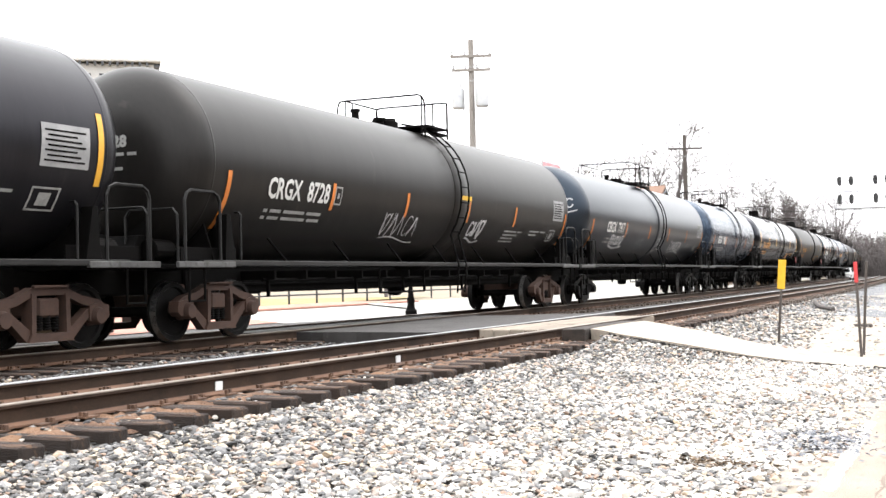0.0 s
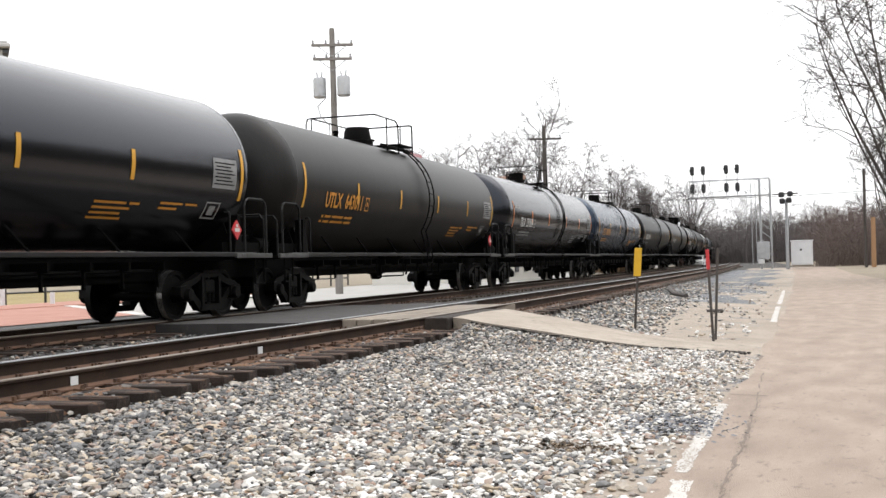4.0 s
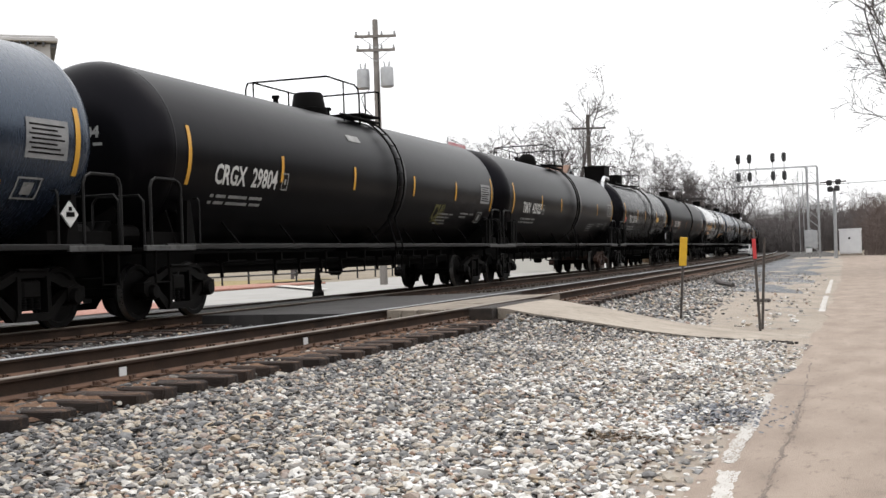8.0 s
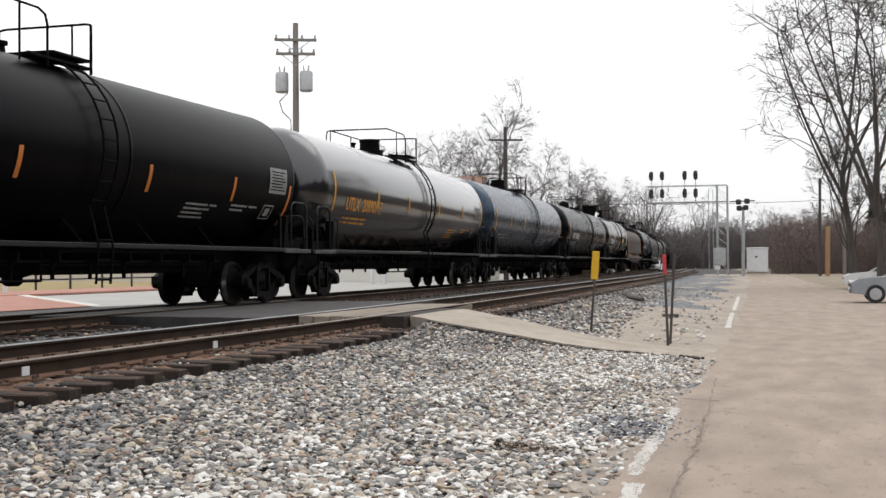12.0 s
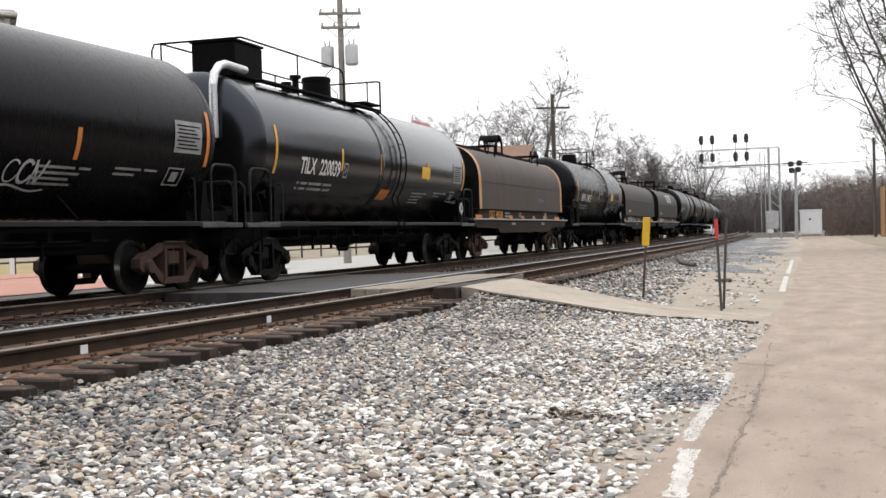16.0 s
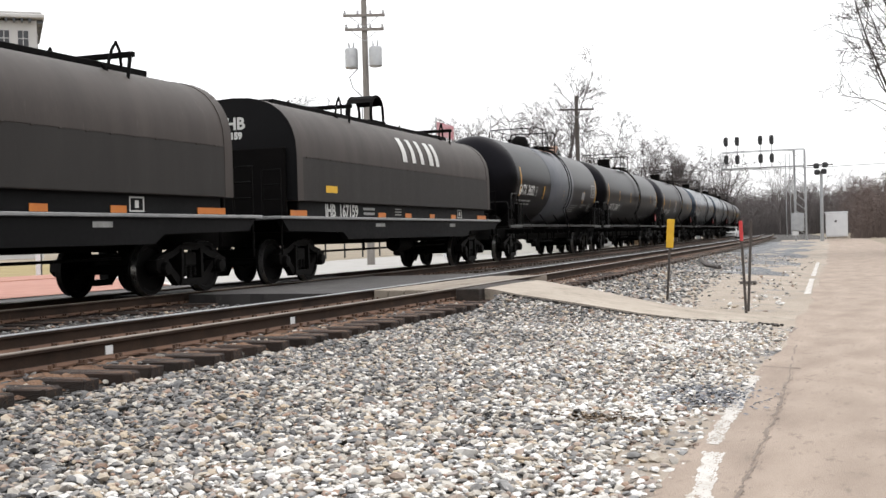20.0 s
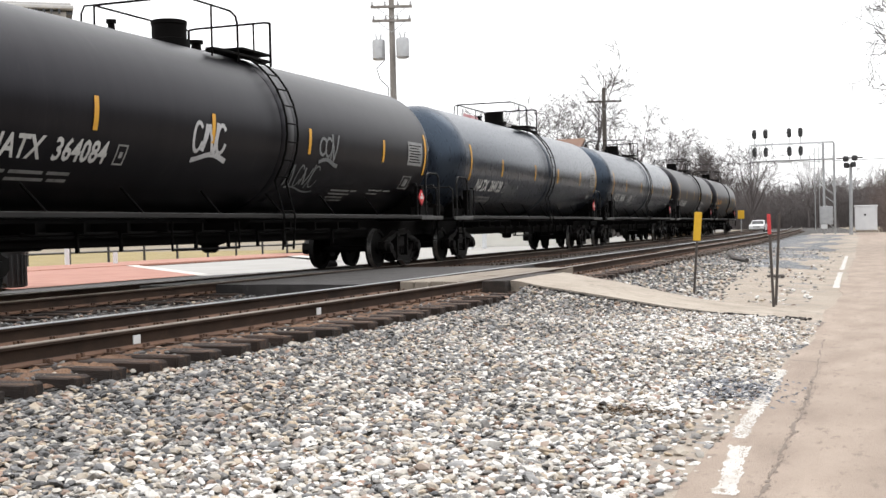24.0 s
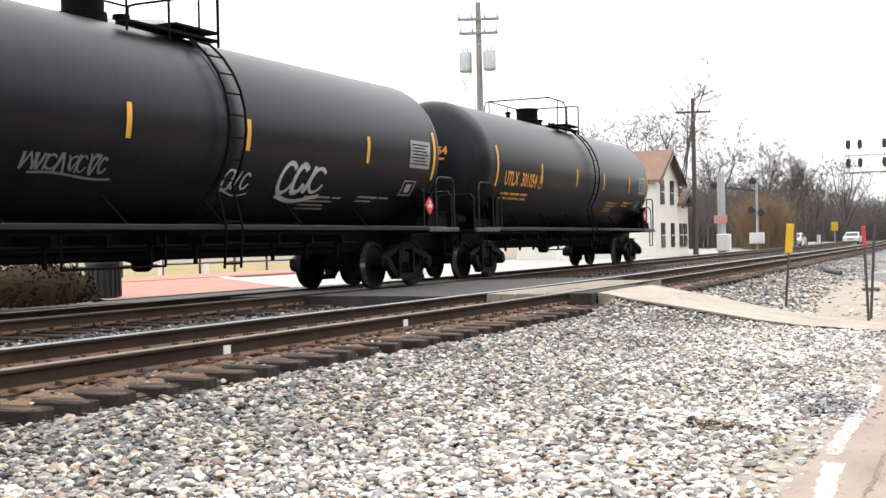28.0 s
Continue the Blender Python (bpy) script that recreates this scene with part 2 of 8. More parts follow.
def stones_material(name, cols):
    """Loose stones: each one its own colour, with a fine grain."""
    m = surface(name, cols[0], cols[-1], 0.8, scale=14, fine=120, bump=0.35, dist=0.004)
    n, l = m.node_tree.nodes, m.node_tree.links
    geo = n.new("ShaderNodeNewGeometry")
    ramp = n.new("ShaderNodeValToRGB")
    while len(ramp.color_ramp.elements) < len(cols):
        ramp.color_ramp.elements.new(0.5)
    for i, (e, c) in enumerate(zip(ramp.color_ramp.elements, cols)):
        e.position, e.color = i / (len(cols) - 1), (*c, 1)
    tc = n.new("ShaderNodeTexCoord")
    patch_noise = n.new("ShaderNodeTexNoise")
    patch_noise.inputs["Scale"].default_value, patch_noise.inputs["Detail"].default_value = 0.55, 4
    l.new(tc.outputs["Object"], patch_noise.inputs["Vector"])
    shift = n.new("ShaderNodeMapRange")
    shift.inputs["From Min"].default_value, shift.inputs["From Max"].default_value = 0.32, 0.68
    shift.inputs["To Min"].default_value, shift.inputs["To Max"].default_value = -0.17, 0.17
    l.new(patch_noise.outputs["Fac"], shift.inputs["Value"])
    # darker beside the rails, paler towards the lane
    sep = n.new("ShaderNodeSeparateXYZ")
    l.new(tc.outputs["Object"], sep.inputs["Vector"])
    tone_across = n.new("ShaderNodeMapRange")
    tone_across.inputs["From Min"].default_value, tone_across.inputs["From Max"].default_value = -9.0, -1.6
    tone_across.inputs["To Min"].default_value, tone_across.inputs["To Max"].default_value = -0.42, 0.15
    l.new(sep.outputs["X"], tone_across.inputs["Value"])
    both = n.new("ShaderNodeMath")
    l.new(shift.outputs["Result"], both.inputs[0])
    l.new(tone_across.outputs["Result"], both.inputs[1])
    pick = n.new("ShaderNodeMath")
    pick.use_clamp = True
    l.new(geo.outputs["Random Per Island"], pick.inputs[0])
    l.new(both.outputs[0], pick.inputs[1])
    l.new(pick.outputs[0], ramp.inputs["Fac"])
    bsdf = n["Principled BSDF"]
    old = bsdf.inputs["Base Color"].links[0].from_socket
    mx = n.new("ShaderNodeMixRGB")
    mx.inputs["Fac"].default_value = 0.18
    l.new(ramp.outputs["Color"], mx.inputs[1])
    l.new(old, mx.inputs[2])
    l.new(mx.outputs["Color"], bsdf.inputs["Base Color"])
    return m


DIRT = (0.10, 0.085, 0.07)
M = {}
M["black"] = surface("black_tank_paint", (0.0017, 0.0016, 0.0019), (0.0036, 0.0034, 0.0038), 0.33, spec=0.08, scale=0.7, fine=9, bump=0.02, dist=0.004, stretch=(1, 3.5, 0.5), spot=(0.008, 0.0075, 0.0075), spot_at=0.60, spot_scale=1.3, gloss_var=0.03)
M["fadeblack"] = surface("chalky_black_tank_paint", (0.005, 0.0048, 0.0056), (0.0095, 0.0092, 0.0104), 0.36, spec=0.17, scale=0.7, fine=9, bump=0.02, dist=0.004, stretch=(1, 3.5, 0.5), spot=(0.015, 0.0145, 0.0145), spot_at=0.60, spot_scale=1.3, gloss_var=0.03)
M["brownblack"] = surface("faded_black_tank_paint", (0.0052, 0.0046, 0.0043), (0.0105, 0.0094, 0.0086), 0.4, spec=0.2, scale=0.7, fine=9, bump=0.02, dist=0.004, stretch=(1, 3.5, 0.5), spot=(0.02, 0.0175, 0.0155), spot_at=0.62, spot_scale=1.6, gloss_var=0.03)
M["gloss"] = surface("glossy_black_tank_paint", (0.003, 0.003, 0.0032), (0.0055, 0.0055, 0.0058), 0.2, spec=0.45, scale=0.7, fine=9, bump=0.02, dist=0.002, stretch=(1, 3.5, 0.5), gloss_var=0.04)
M["lacquer"] = surface("lacquered_black_tank_paint", (0.003, 0.003, 0.0032), (0.0055, 0.0055, 0.0058), 0.3, spec=0.3, scale=0.7, fine=9, bump=0.02, dist=0.002, stretch=(1, 3.5, 0.5), gloss_var=0.05)
lacquer = M["lacquer"].node_tree.nodes["Principled BSDF"].inputs
lacquer["Coat Weight"].default_value, lacquer["Coat IOR"].default_value, lacquer["Coat Roughness"].default_value = 1.0, 1.62, 0.09
M["satin"] = surface("satin_black_tank_paint", (0.001628, 0.001554, 0.001776), (0.0037, 0.003552, 0.003922), 0.27, spec=0.09, scale=0.7, fine=9, bump=0.02, dist=0.003, stretch=(1, 3.5, 0.5), spot=(0.00666, 0.00629, 0.00629), spot_at=0.64, spot_scale=1.6, gloss_var=0.03)
M["deepblack"] = surface("deep_black_tank_paint", (0.0006, 0.00056, 0.0007), (0.0014, 0.0013, 0.0015), 0.36, spec=0.05, scale=0.7, fine=9, bump=0.02, dist=0.003, stretch=(1, 3.5, 0.5), spot=(0.00592, 0.005624, 0.005476), spot_at=0.62, spot_scale=1.6, gloss_var=0.03)
M["blueblack"] = surface("bluish_black_tank_paint", (0.006, 0.0064, 0.0076), (0.0115, 0.0122, 0.0142), 0.33, spec=0.45, scale=0.7, fine=9, bump=0.02, dist=0.004, stretch=(1, 3.5, 0.5), spot=(0.018, 0.0185, 0.02), spot_at=0.60, spot_scale=1.2, gloss_var=0.03)
M["blue"] = surface("blue_grey_tank_paint", (0.01, 0.0145, 0.0245), (0.019, 0.0258, 0.04), 0.27, spec=0.62, scale=0.7, fine=9, bump=0.012, dist=0.004, stretch=(1, 3.5, 0.5), spot=(0.008, 0.0095, 0.0125), spot_at=0.62, spot_scale=1.6, gloss_var=0.03)
M["grey"] = surface("weathered_grey_tank_paint", (0.074, 0.0777, 0.0814), (0.1258, 0.1258, 0.1295), 0.42, scale=0.7, fine=9, bump=0.05, dist=0.004, stretch=(1, 3.5, 0.5), spot=(0.0518, 0.04884, 0.0444), spot_at=0.64, spot_scale=1.6)
M["slate"] = surface("slate_tank_paint", (0.0085, 0.0105, 0.015), (0.0165, 0.0198, 0.0265), 0.28, spec=0.62, scale=0.7, fine=9, bump=0.012, dist=0.004, stretch=(1, 3.5, 0.5), spot=(0.012, 0.0125, 0.014), spot_at=0.60, spot_scale=1.3, gloss_var=0.03)
for key in ("black", "fadeblack", "satin", "deepblack", "gloss", "lacquer"):
    M[key].node_tree.nodes["Principled BSDF"].inputs["Specular Tint"].default_value = (0.78, 0.84, 1.0, 1) if key == "gloss" else (0.84, 0.83, 1.0, 1)
# bluish sky sheen tinted in, since the white sky alone mirrors as grey
for key in ("blue", "slate", "blueblack"):
    M[key].node_tree.nodes["Principled BSDF"].inputs["Specular Tint"].default_value = (0.58, 0.76, 1.0, 1)
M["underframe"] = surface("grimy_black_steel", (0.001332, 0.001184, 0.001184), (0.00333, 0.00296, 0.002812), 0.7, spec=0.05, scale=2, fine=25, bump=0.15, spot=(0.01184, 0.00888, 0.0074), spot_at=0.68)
M["stepsteel"] = surface("worn_step_steel", (0.0222, 0.0222, 0.0222), (0.074, 0.074, 0.074), 0.5, scale=3, fine=20, bump=0.1, spot=(0.0111, 0.01036, 0.00962), spot_at=0.5)
M["grabrail"] = surface("chipped_grab_rail_paint", (0.00222, 0.002146, 0.002146), (0.0074, 0.007178, 0.007178), 0.5, spec=0.2, scale=4, fine=20, bump=0.05)
M["sillsteel"] = surface("worn_sill_steel", (0.00333, 0.003182, 0.003182), (0.01036, 0.00962, 0.009472), 0.5, spec=0.25, scale=2, fine=20, bump=0.1)
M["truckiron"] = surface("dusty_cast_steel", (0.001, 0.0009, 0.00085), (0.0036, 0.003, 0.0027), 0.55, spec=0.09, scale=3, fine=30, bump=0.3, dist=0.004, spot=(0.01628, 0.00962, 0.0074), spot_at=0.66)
M["rustiron"] = surface("rusty_cast_steel", (0.0259, 0.0148, 0.01184), (0.0555, 0.0296, 0.02072), 0.8, spec=0.3, scale=3, fine=30, bump=0.3, dist=0.004, spot=(0.0296, 0.0222, 0.01998), spot_at=0.6)
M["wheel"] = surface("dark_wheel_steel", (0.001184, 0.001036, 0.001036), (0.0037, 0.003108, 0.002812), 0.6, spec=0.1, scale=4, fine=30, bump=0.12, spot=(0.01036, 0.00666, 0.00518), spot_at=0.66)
M["tread"] = surface("bright_worn_steel", (0.1628, 0.1591, 0.1554), (0.2812, 0.2775, 0.2738), 0.3, 0.9, scale=4, fine=40, bump=0.05)
M["yellow"] = surface("yellow_reflective_tape", (0.4588, 0.222, 0.0148), (0.555, 0.296, 0.0222), 0.45, scale=3, fine=30, bump=0.02, spot=(0.222, 0.1258, 0.037), spot_at=0.7)
M["sign_yellow"] = surface("yellow_sign_paint", (0.518, 0.296, 0.0074), (0.592, 0.3552, 0.0148), 0.5, scale=5, fine=40, bump=0.03, spot=(0.37, 0.222, 0.037), spot_at=0.7)
M["orange"] = surface("orange_marking", (0.407, 0.1184, 0.0148), (0.5032, 0.1628, 0.0222), 0.5, scale=3, fine=30, bump=0.02)
M["white"] = surface("white_lettering", (0.407, 0.407, 0.3922), (0.555, 0.555, 0.5402), 0.55, scale=4, fine=30, bump=0.02, spot=(0.185, 0.185, 0.185), spot_at=0.68)
M["dullwhite"] = surface("dull_white_stencil", (0.1628, 0.1628, 0.1591), (0.2812, 0.2812, 0.2738), 0.6, scale=5, fine=30, bump=0.02, spot=(0.0592, 0.0592, 0.0592), spot_at=0.6)
M["panelgrey"] = surface("grey_data_panel", (0.148, 0.1517, 0.1554), (0.2442, 0.2442, 0.2442), 0.5, scale=4, fine=30, bump=0.02)
M["orangetext"] = surface("orange_lettering", (0.444, 0.1776, 0.0148), (0.5328, 0.2368, 0.0222), 0.5, scale=3, fine=30, bump=0.02)
M["red"] = surface("red_placard", (0.407, 0.0222, 0.0296), (0.481, 0.037, 0.037), 0.5, scale=3, fine=30, bump=0.02)
M["rail"] = surface("rusty_rail_side", (0.0148, 0.00925, 0.006512), (0.04144, 0.02516, 0.01665), 0.8, spec=0.2, scale=2, fine=45, bump=0.25, dist=0.003, spot=(0.0629, 0.03404, 0.01998), spot_at=0.60, spot_scale=3)
M["railtop"] = surface("polished_rail_head", (0.2664, 0.2701, 0.2775), (0.37, 0.3737, 0.3811), 0.3, 0.5, scale=2, fine=50, bump=0.04)
M["railworn"] = surface("dull_rail_head", (0.111, 0.0888, 0.0703), (0.185, 0.1554, 0.1295), 0.5, 0.2, scale=2, fine=50, bump=0.06)
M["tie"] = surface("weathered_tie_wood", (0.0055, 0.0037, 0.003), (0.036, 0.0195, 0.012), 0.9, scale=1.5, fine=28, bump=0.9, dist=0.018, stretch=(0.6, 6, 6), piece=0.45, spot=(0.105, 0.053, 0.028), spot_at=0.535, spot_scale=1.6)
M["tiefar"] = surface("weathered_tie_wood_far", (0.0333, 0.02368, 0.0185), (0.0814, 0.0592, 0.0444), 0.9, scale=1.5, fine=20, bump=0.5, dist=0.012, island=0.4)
M["rust"] = surface("rusty_plate", (0.0333, 0.0185, 0.01258), (0.111, 0.05772, 0.03182), 0.85, scale=6, fine=40, bump=0.3, dist=0.004, island=0.4)
STONES = [(0.0259, 0.02516, 0.02664), (0.0555, 0.05624, 0.06068), (0.0888, 0.09028, 0.09324), (0.1258, 0.1073, 0.08732), (0.1332, 0.1347, 0.1369), (0.1998, 0.1983, 0.1961), (0.2294, 0.1258, 0.0703), (0.2664, 0.2479, 0.2183), (0.3848, 0.296, 0.1924), (0.3478, 0.3219, 0.2812), (0.444, 0.4107, 0.3589), (0.518, 0.4958, 0.4588), (0.629, 0.6105, 0.5809), (0.666, 0.6549, 0.6364)]
# bed colour kept near black for the shade in gaps between loose stones
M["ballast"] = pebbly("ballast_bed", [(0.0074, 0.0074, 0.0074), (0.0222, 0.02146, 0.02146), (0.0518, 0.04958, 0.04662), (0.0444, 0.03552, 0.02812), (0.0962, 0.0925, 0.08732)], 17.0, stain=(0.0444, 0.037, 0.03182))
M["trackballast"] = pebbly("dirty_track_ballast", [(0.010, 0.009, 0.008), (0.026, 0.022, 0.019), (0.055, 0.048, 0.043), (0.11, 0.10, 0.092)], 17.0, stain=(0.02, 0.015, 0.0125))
M["grit"] = surface("dusty_grit", (0.2368, 0.1983, 0.1591), (0.3404, 0.2923, 0.2405), 0.95, scale=0.8, fine=70, bump=0.9, dist=0.02, spot=(0.148, 0.148, 0.1517), spot_at=0.55, spot_scale=0.9)
M["rustdirt"] = surface("rusty_tan_dirt", (0.066, 0.032, 0.018), (0.185, 0.104, 0.057), 0.95, scale=2.2, fine=42, bump=1.0, dist=0.03, spot=(0.02, 0.0125, 0.0085), spot_at=0.56, spot_scale=5)
M["rustfoot"] = surface("rusty_rail_foot", (0.0518, 0.02664, 0.01628), (0.1258, 0.06512, 0.037), 0.9, scale=2, fine=40, bump=0.3, dist=0.004)
M["bluegrit"] = pebbly("blue_grey_gravel", [(0.037, 0.0407, 0.0481), (0.111, 0.1184, 0.1295), (0.1776, 0.185, 0.1961), (0.2664, 0.2701, 0.2738)], 14.0, stain=(0.0962, 0.0962, 0.0999))
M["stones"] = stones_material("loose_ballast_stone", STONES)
M["asphalt"] = surface("worn_asphalt", (0.196, 0.151, 0.119), (0.312, 0.251, 0.203), 0.9, scale=1.2, fine=55, bump=0.9, dist=0.010, spot=(0.176, 0.137, 0.109), spot_at=0.56, spot_scale=7, stretch=(2.2, 0.8, 1))
M["darkasphalt"] = surface("dark_crossing_asphalt", (0.0222, 0.02035, 0.01998), (0.05328, 0.04884, 0.04736), 0.9, scale=1.5, fine=80, bump=0.5, dist=0.006, spot=(0.0888, 0.07992, 0.074), spot_at=0.62)
M["concrete"] = surface("old_concrete", (0.2294, 0.1939, 0.1554), (0.3552, 0.3108, 0.259), 0.9, scale=1.6, fine=38, bump=0.8, dist=0.014, spot=(0.1406, 0.1169, 0.0925), spot_at=0.57, spot_scale=4.5)
M["street"] = surface("pale_street", (0.2442, 0.2368, 0.222), (0.3108, 0.3034, 0.2886), 0.9, scale=0.5, fine=60, bump=0.3, dist=0.005, spot=(0.1998, 0.1924, 0.1776), spot_at=0.62, spot_scale=0.7)
M["brick"] = surface("red_paver", (0.222, 0.0888, 0.0629), (0.3108, 0.1406, 0.0962), 0.9, scale=2, fine=50, bump=0.3, piece=0.6)
M["lawn"] = surface("winter_lawn", (0.17, 0.132, 0.05), (0.265, 0.205, 0.088), 0.95, scale=0.4, fine=30, bump=0.7, dist=0.03, spot=(0.148, 0.148, 0.0518), spot_at=0.6, spot_scale=0.8)
M["earth"] = surface("winter_ground", (0.148, 0.1221, 0.0888), (0.2368, 0.1961, 0.1406), 0.95, scale=0.15, fine=12, bump=0.6, dist=0.04, spot=(0.1258, 0.1184, 0.0592), spot_at=0.58, spot_scale=0.3)
M["paint"] = surface("worn_white_road_paint", (0.39, 0.368, 0.34), (0.53, 0.512, 0.484), 0.85, scale=3, fine=60, bump=0.3, dist=0.004, spot=(0.3108, 0.2738, 0.2294), spot_at=0.55, spot_scale=5)
M["fadedpaint"] = surface("rubbed_road_paint", (0.27, 0.232, 0.196), (0.40, 0.366, 0.328), 0.9, scale=4, fine=60, bump=0.5, dist=0.006, spot=(0.22, 0.178, 0.144), spot_at=0.52, spot_scale=12)
M["fence"] = surface("black_fence_paint", (0.0111, 0.0111, 0.01184), (0.0222, 0.0222, 0.0222), 0.5, scale=4, fine=40, bump=0.05)
M["pole"] = surface("weathered_pole_wood", (0.15, 0.138, 0.126), (0.23, 0.213, 0.195), 0.9, scale=1, fine=20, bump=0.5, dist=0.01, stretch=(5, 5, 0.5))
M["darkpole"] = surface("dark_pole_wood", (0.0444, 0.037, 0.0333), (0.0814, 0.0703, 0.0629), 0.9, scale=1, fine=20, bump=0.5, dist=0.01, stretch=(5, 5, 0.5))
M["blackwood"] = surface("creosoted_timber", (0.01036, 0.0074, 0.00592), (0.0333, 0.02294, 0.01702), 0.9, scale=1.5, fine=28, bump=0.6, dist=0.012, stretch=(6, 0.6, 6))
M["freshwood"] = surface("orange_brown_timber", (0.2664, 0.148, 0.074), (0.37, 0.222, 0.1184), 0.85, scale=1, fine=20, bump=0.4, dist=0.008, stretch=(5, 5, 0.5))
M["galv"] = surface("galvanised_steel", (0.3108, 0.3182, 0.3256), (0.4144, 0.4218, 0.4292), 0.5, 0.5, scale=4, fine=40, bump=0.08)
M["whitebox"] = surface("white_cabinet_paint", (0.518, 0.5254, 0.5402), (0.592, 0.5994, 0.6068), 0.5, scale=2, fine=40, bump=0.04, spot=(0.407, 0.407, 0.3996), spot_at=0.68)
M["darkbox"] = surface("black_signal_housing", (0.0111, 0.0111, 0.01184), (0.0222, 0.0222, 0.02368), 0.5, scale=4, fine=40, bump=0.05)
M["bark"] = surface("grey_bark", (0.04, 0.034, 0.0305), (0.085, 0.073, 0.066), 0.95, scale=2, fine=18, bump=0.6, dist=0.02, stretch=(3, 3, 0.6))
# paler copy of the bark: distance haze put into the far trees' colour
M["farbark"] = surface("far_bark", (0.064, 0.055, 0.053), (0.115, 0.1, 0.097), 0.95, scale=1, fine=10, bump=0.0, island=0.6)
M["redbrush"] = surface("reddish_brush", (0.075, 0.054, 0.048), (0.14, 0.106, 0.092), 0.95, scale=1, fine=10, bump=0.0, island=0.7)
M["evergreen"] = surface("dark_evergreen", (0.0074, 0.01036, 0.00666), (0.02072, 0.02368, 0.0148), 0.95, spec=0.1, scale=2, fine=10, bump=0.0, island=0.6)
M["siding"] = surface("cream_siding", (0.5328, 0.518, 0.4736), (0.592, 0.5772, 0.5328), 0.7, scale=1, fine=30, bump=0.05, spot=(0.444, 0.4218, 0.37), spot_at=0.68)
M["stone"] = surface("pale_facade_stone", (0.37, 0.3626, 0.3552), (0.4588, 0.4514, 0.444), 0.8, scale=0.5, fine=10, bump=0.1)
M["shingle"] = surface("brown_shingles", (0.1258, 0.074, 0.0518), (0.1998, 0.1221, 0.0888), 0.9, scale=2, fine=30, bump=0.4, dist=0.01, island=0.5)
M["dark"] = surface("dark_window", (0.0148, 0.01628, 0.01924), (0.0296, 0.03108, 0.03552), 0.12, scale=2, fine=20, bump=0.0)
M["silver"] = surface("silver_car_paint", (0.1776, 0.185, 0.1961), (0.2146, 0.222, 0.2368), 0.28, 0.5, scale=2, fine=60, bump=0.0)
M["redcar"] = surface("red_car_paint", (0.2812, 0.0148, 0.0222), (0.333, 0.0222, 0.0296), 0.25, 0.1, scale=2, fine=60, bump=0.0)
M["whitecar"] = surface("white_car_paint", (0.518, 0.518, 0.518), (0.5772, 0.5772, 0.5772), 0.25, scale=2, fine=60, bump=0.0)
M["rubber"] = surface("tyre_rubber", (0.0111, 0.0111, 0.0111), (0.0222, 0.0222, 0.0222), 0.85, scale=4, fine=40, bump=0.1)
M["flagred"] = surface("flag_red", (0.407, 0.148, 0.1702), (0.518, 0.37, 0.3848), 0.8, scale=3, fine=20, bump=0.1)
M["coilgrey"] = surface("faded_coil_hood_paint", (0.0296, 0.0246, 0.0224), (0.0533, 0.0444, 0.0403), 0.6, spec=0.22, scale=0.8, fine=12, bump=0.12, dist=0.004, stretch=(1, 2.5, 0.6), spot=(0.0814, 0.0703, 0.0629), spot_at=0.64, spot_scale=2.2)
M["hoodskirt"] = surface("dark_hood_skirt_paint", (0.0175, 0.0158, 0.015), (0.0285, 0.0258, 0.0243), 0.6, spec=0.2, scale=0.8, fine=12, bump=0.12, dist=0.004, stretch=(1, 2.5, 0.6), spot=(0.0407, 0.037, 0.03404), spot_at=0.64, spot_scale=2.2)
M["coilbrown"] = surface("faded_brown_coil_hood_paint", (0.04144, 0.03182, 0.02812), (0.0666, 0.05106, 0.04514), 0.62, spec=0.2, scale=0.8, fine=12, bump=0.12, dist=0.004, stretch=(1, 2.5, 0.6), spot=(0.074, 0.0518, 0.0407), spot_at=0.64, spot_scale=2.2)
M["coilband"] = surface("faded_orange_band", (0.37, 0.185, 0.0666), (0.4588, 0.2516, 0.1036), 0.6, scale=1.5, fine=15, bump=0.1, spot=(0.222, 0.111, 0.0518), spot_at=0.64, spot_scale=4)
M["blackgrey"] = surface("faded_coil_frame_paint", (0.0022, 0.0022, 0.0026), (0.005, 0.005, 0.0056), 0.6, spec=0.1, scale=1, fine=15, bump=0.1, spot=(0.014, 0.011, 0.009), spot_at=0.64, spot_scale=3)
M["rustframe"] = surface("rusty_coil_frame_paint", (0.012, 0.008, 0.0062), (0.026, 0.016, 0.0115), 0.7, spec=0.15, scale=1, fine=15, bump=0.15, spot=(0.008, 0.007, 0.0065), spot_at=0.58, spot_scale=3)
M["graffiti"] = surface("pale_spray_paint", (0.333, 0.333, 0.3404), (0.4588, 0.4588, 0.4662), 0.6, scale=2, fine=20, bump=0.02, spot=(0.0888, 0.0888, 0.0888), spot_at=0.6, spot_scale=5)
M["graffitidim"] = surface("faint_spray_paint", (0.1036, 0.111, 0.1147), (0.1628, 0.1702, 0.1702), 0.6, scale=2, fine=20, bump=0.02)
M["graffitiyellow"] = surface("faded_yellow_spray_paint", (0.1036, 0.0962, 0.0296), (0.1628, 0.148, 0.0444), 0.6, scale=2, fine=20, bump=0.02)
M["repair"] = surface("grey_primer_patch", (0.0592, 0.06438, 0.07622), (0.0851, 0.09102, 0.1051), 0.5, scale=2, fine=20, bump=0.02)
M["graffitiblue"] = surface("blue_spray_paint", (0.037, 0.0888, 0.1776), (0.0592, 0.1332, 0.2368), 0.6, scale=2, fine=20, bump=0.02)
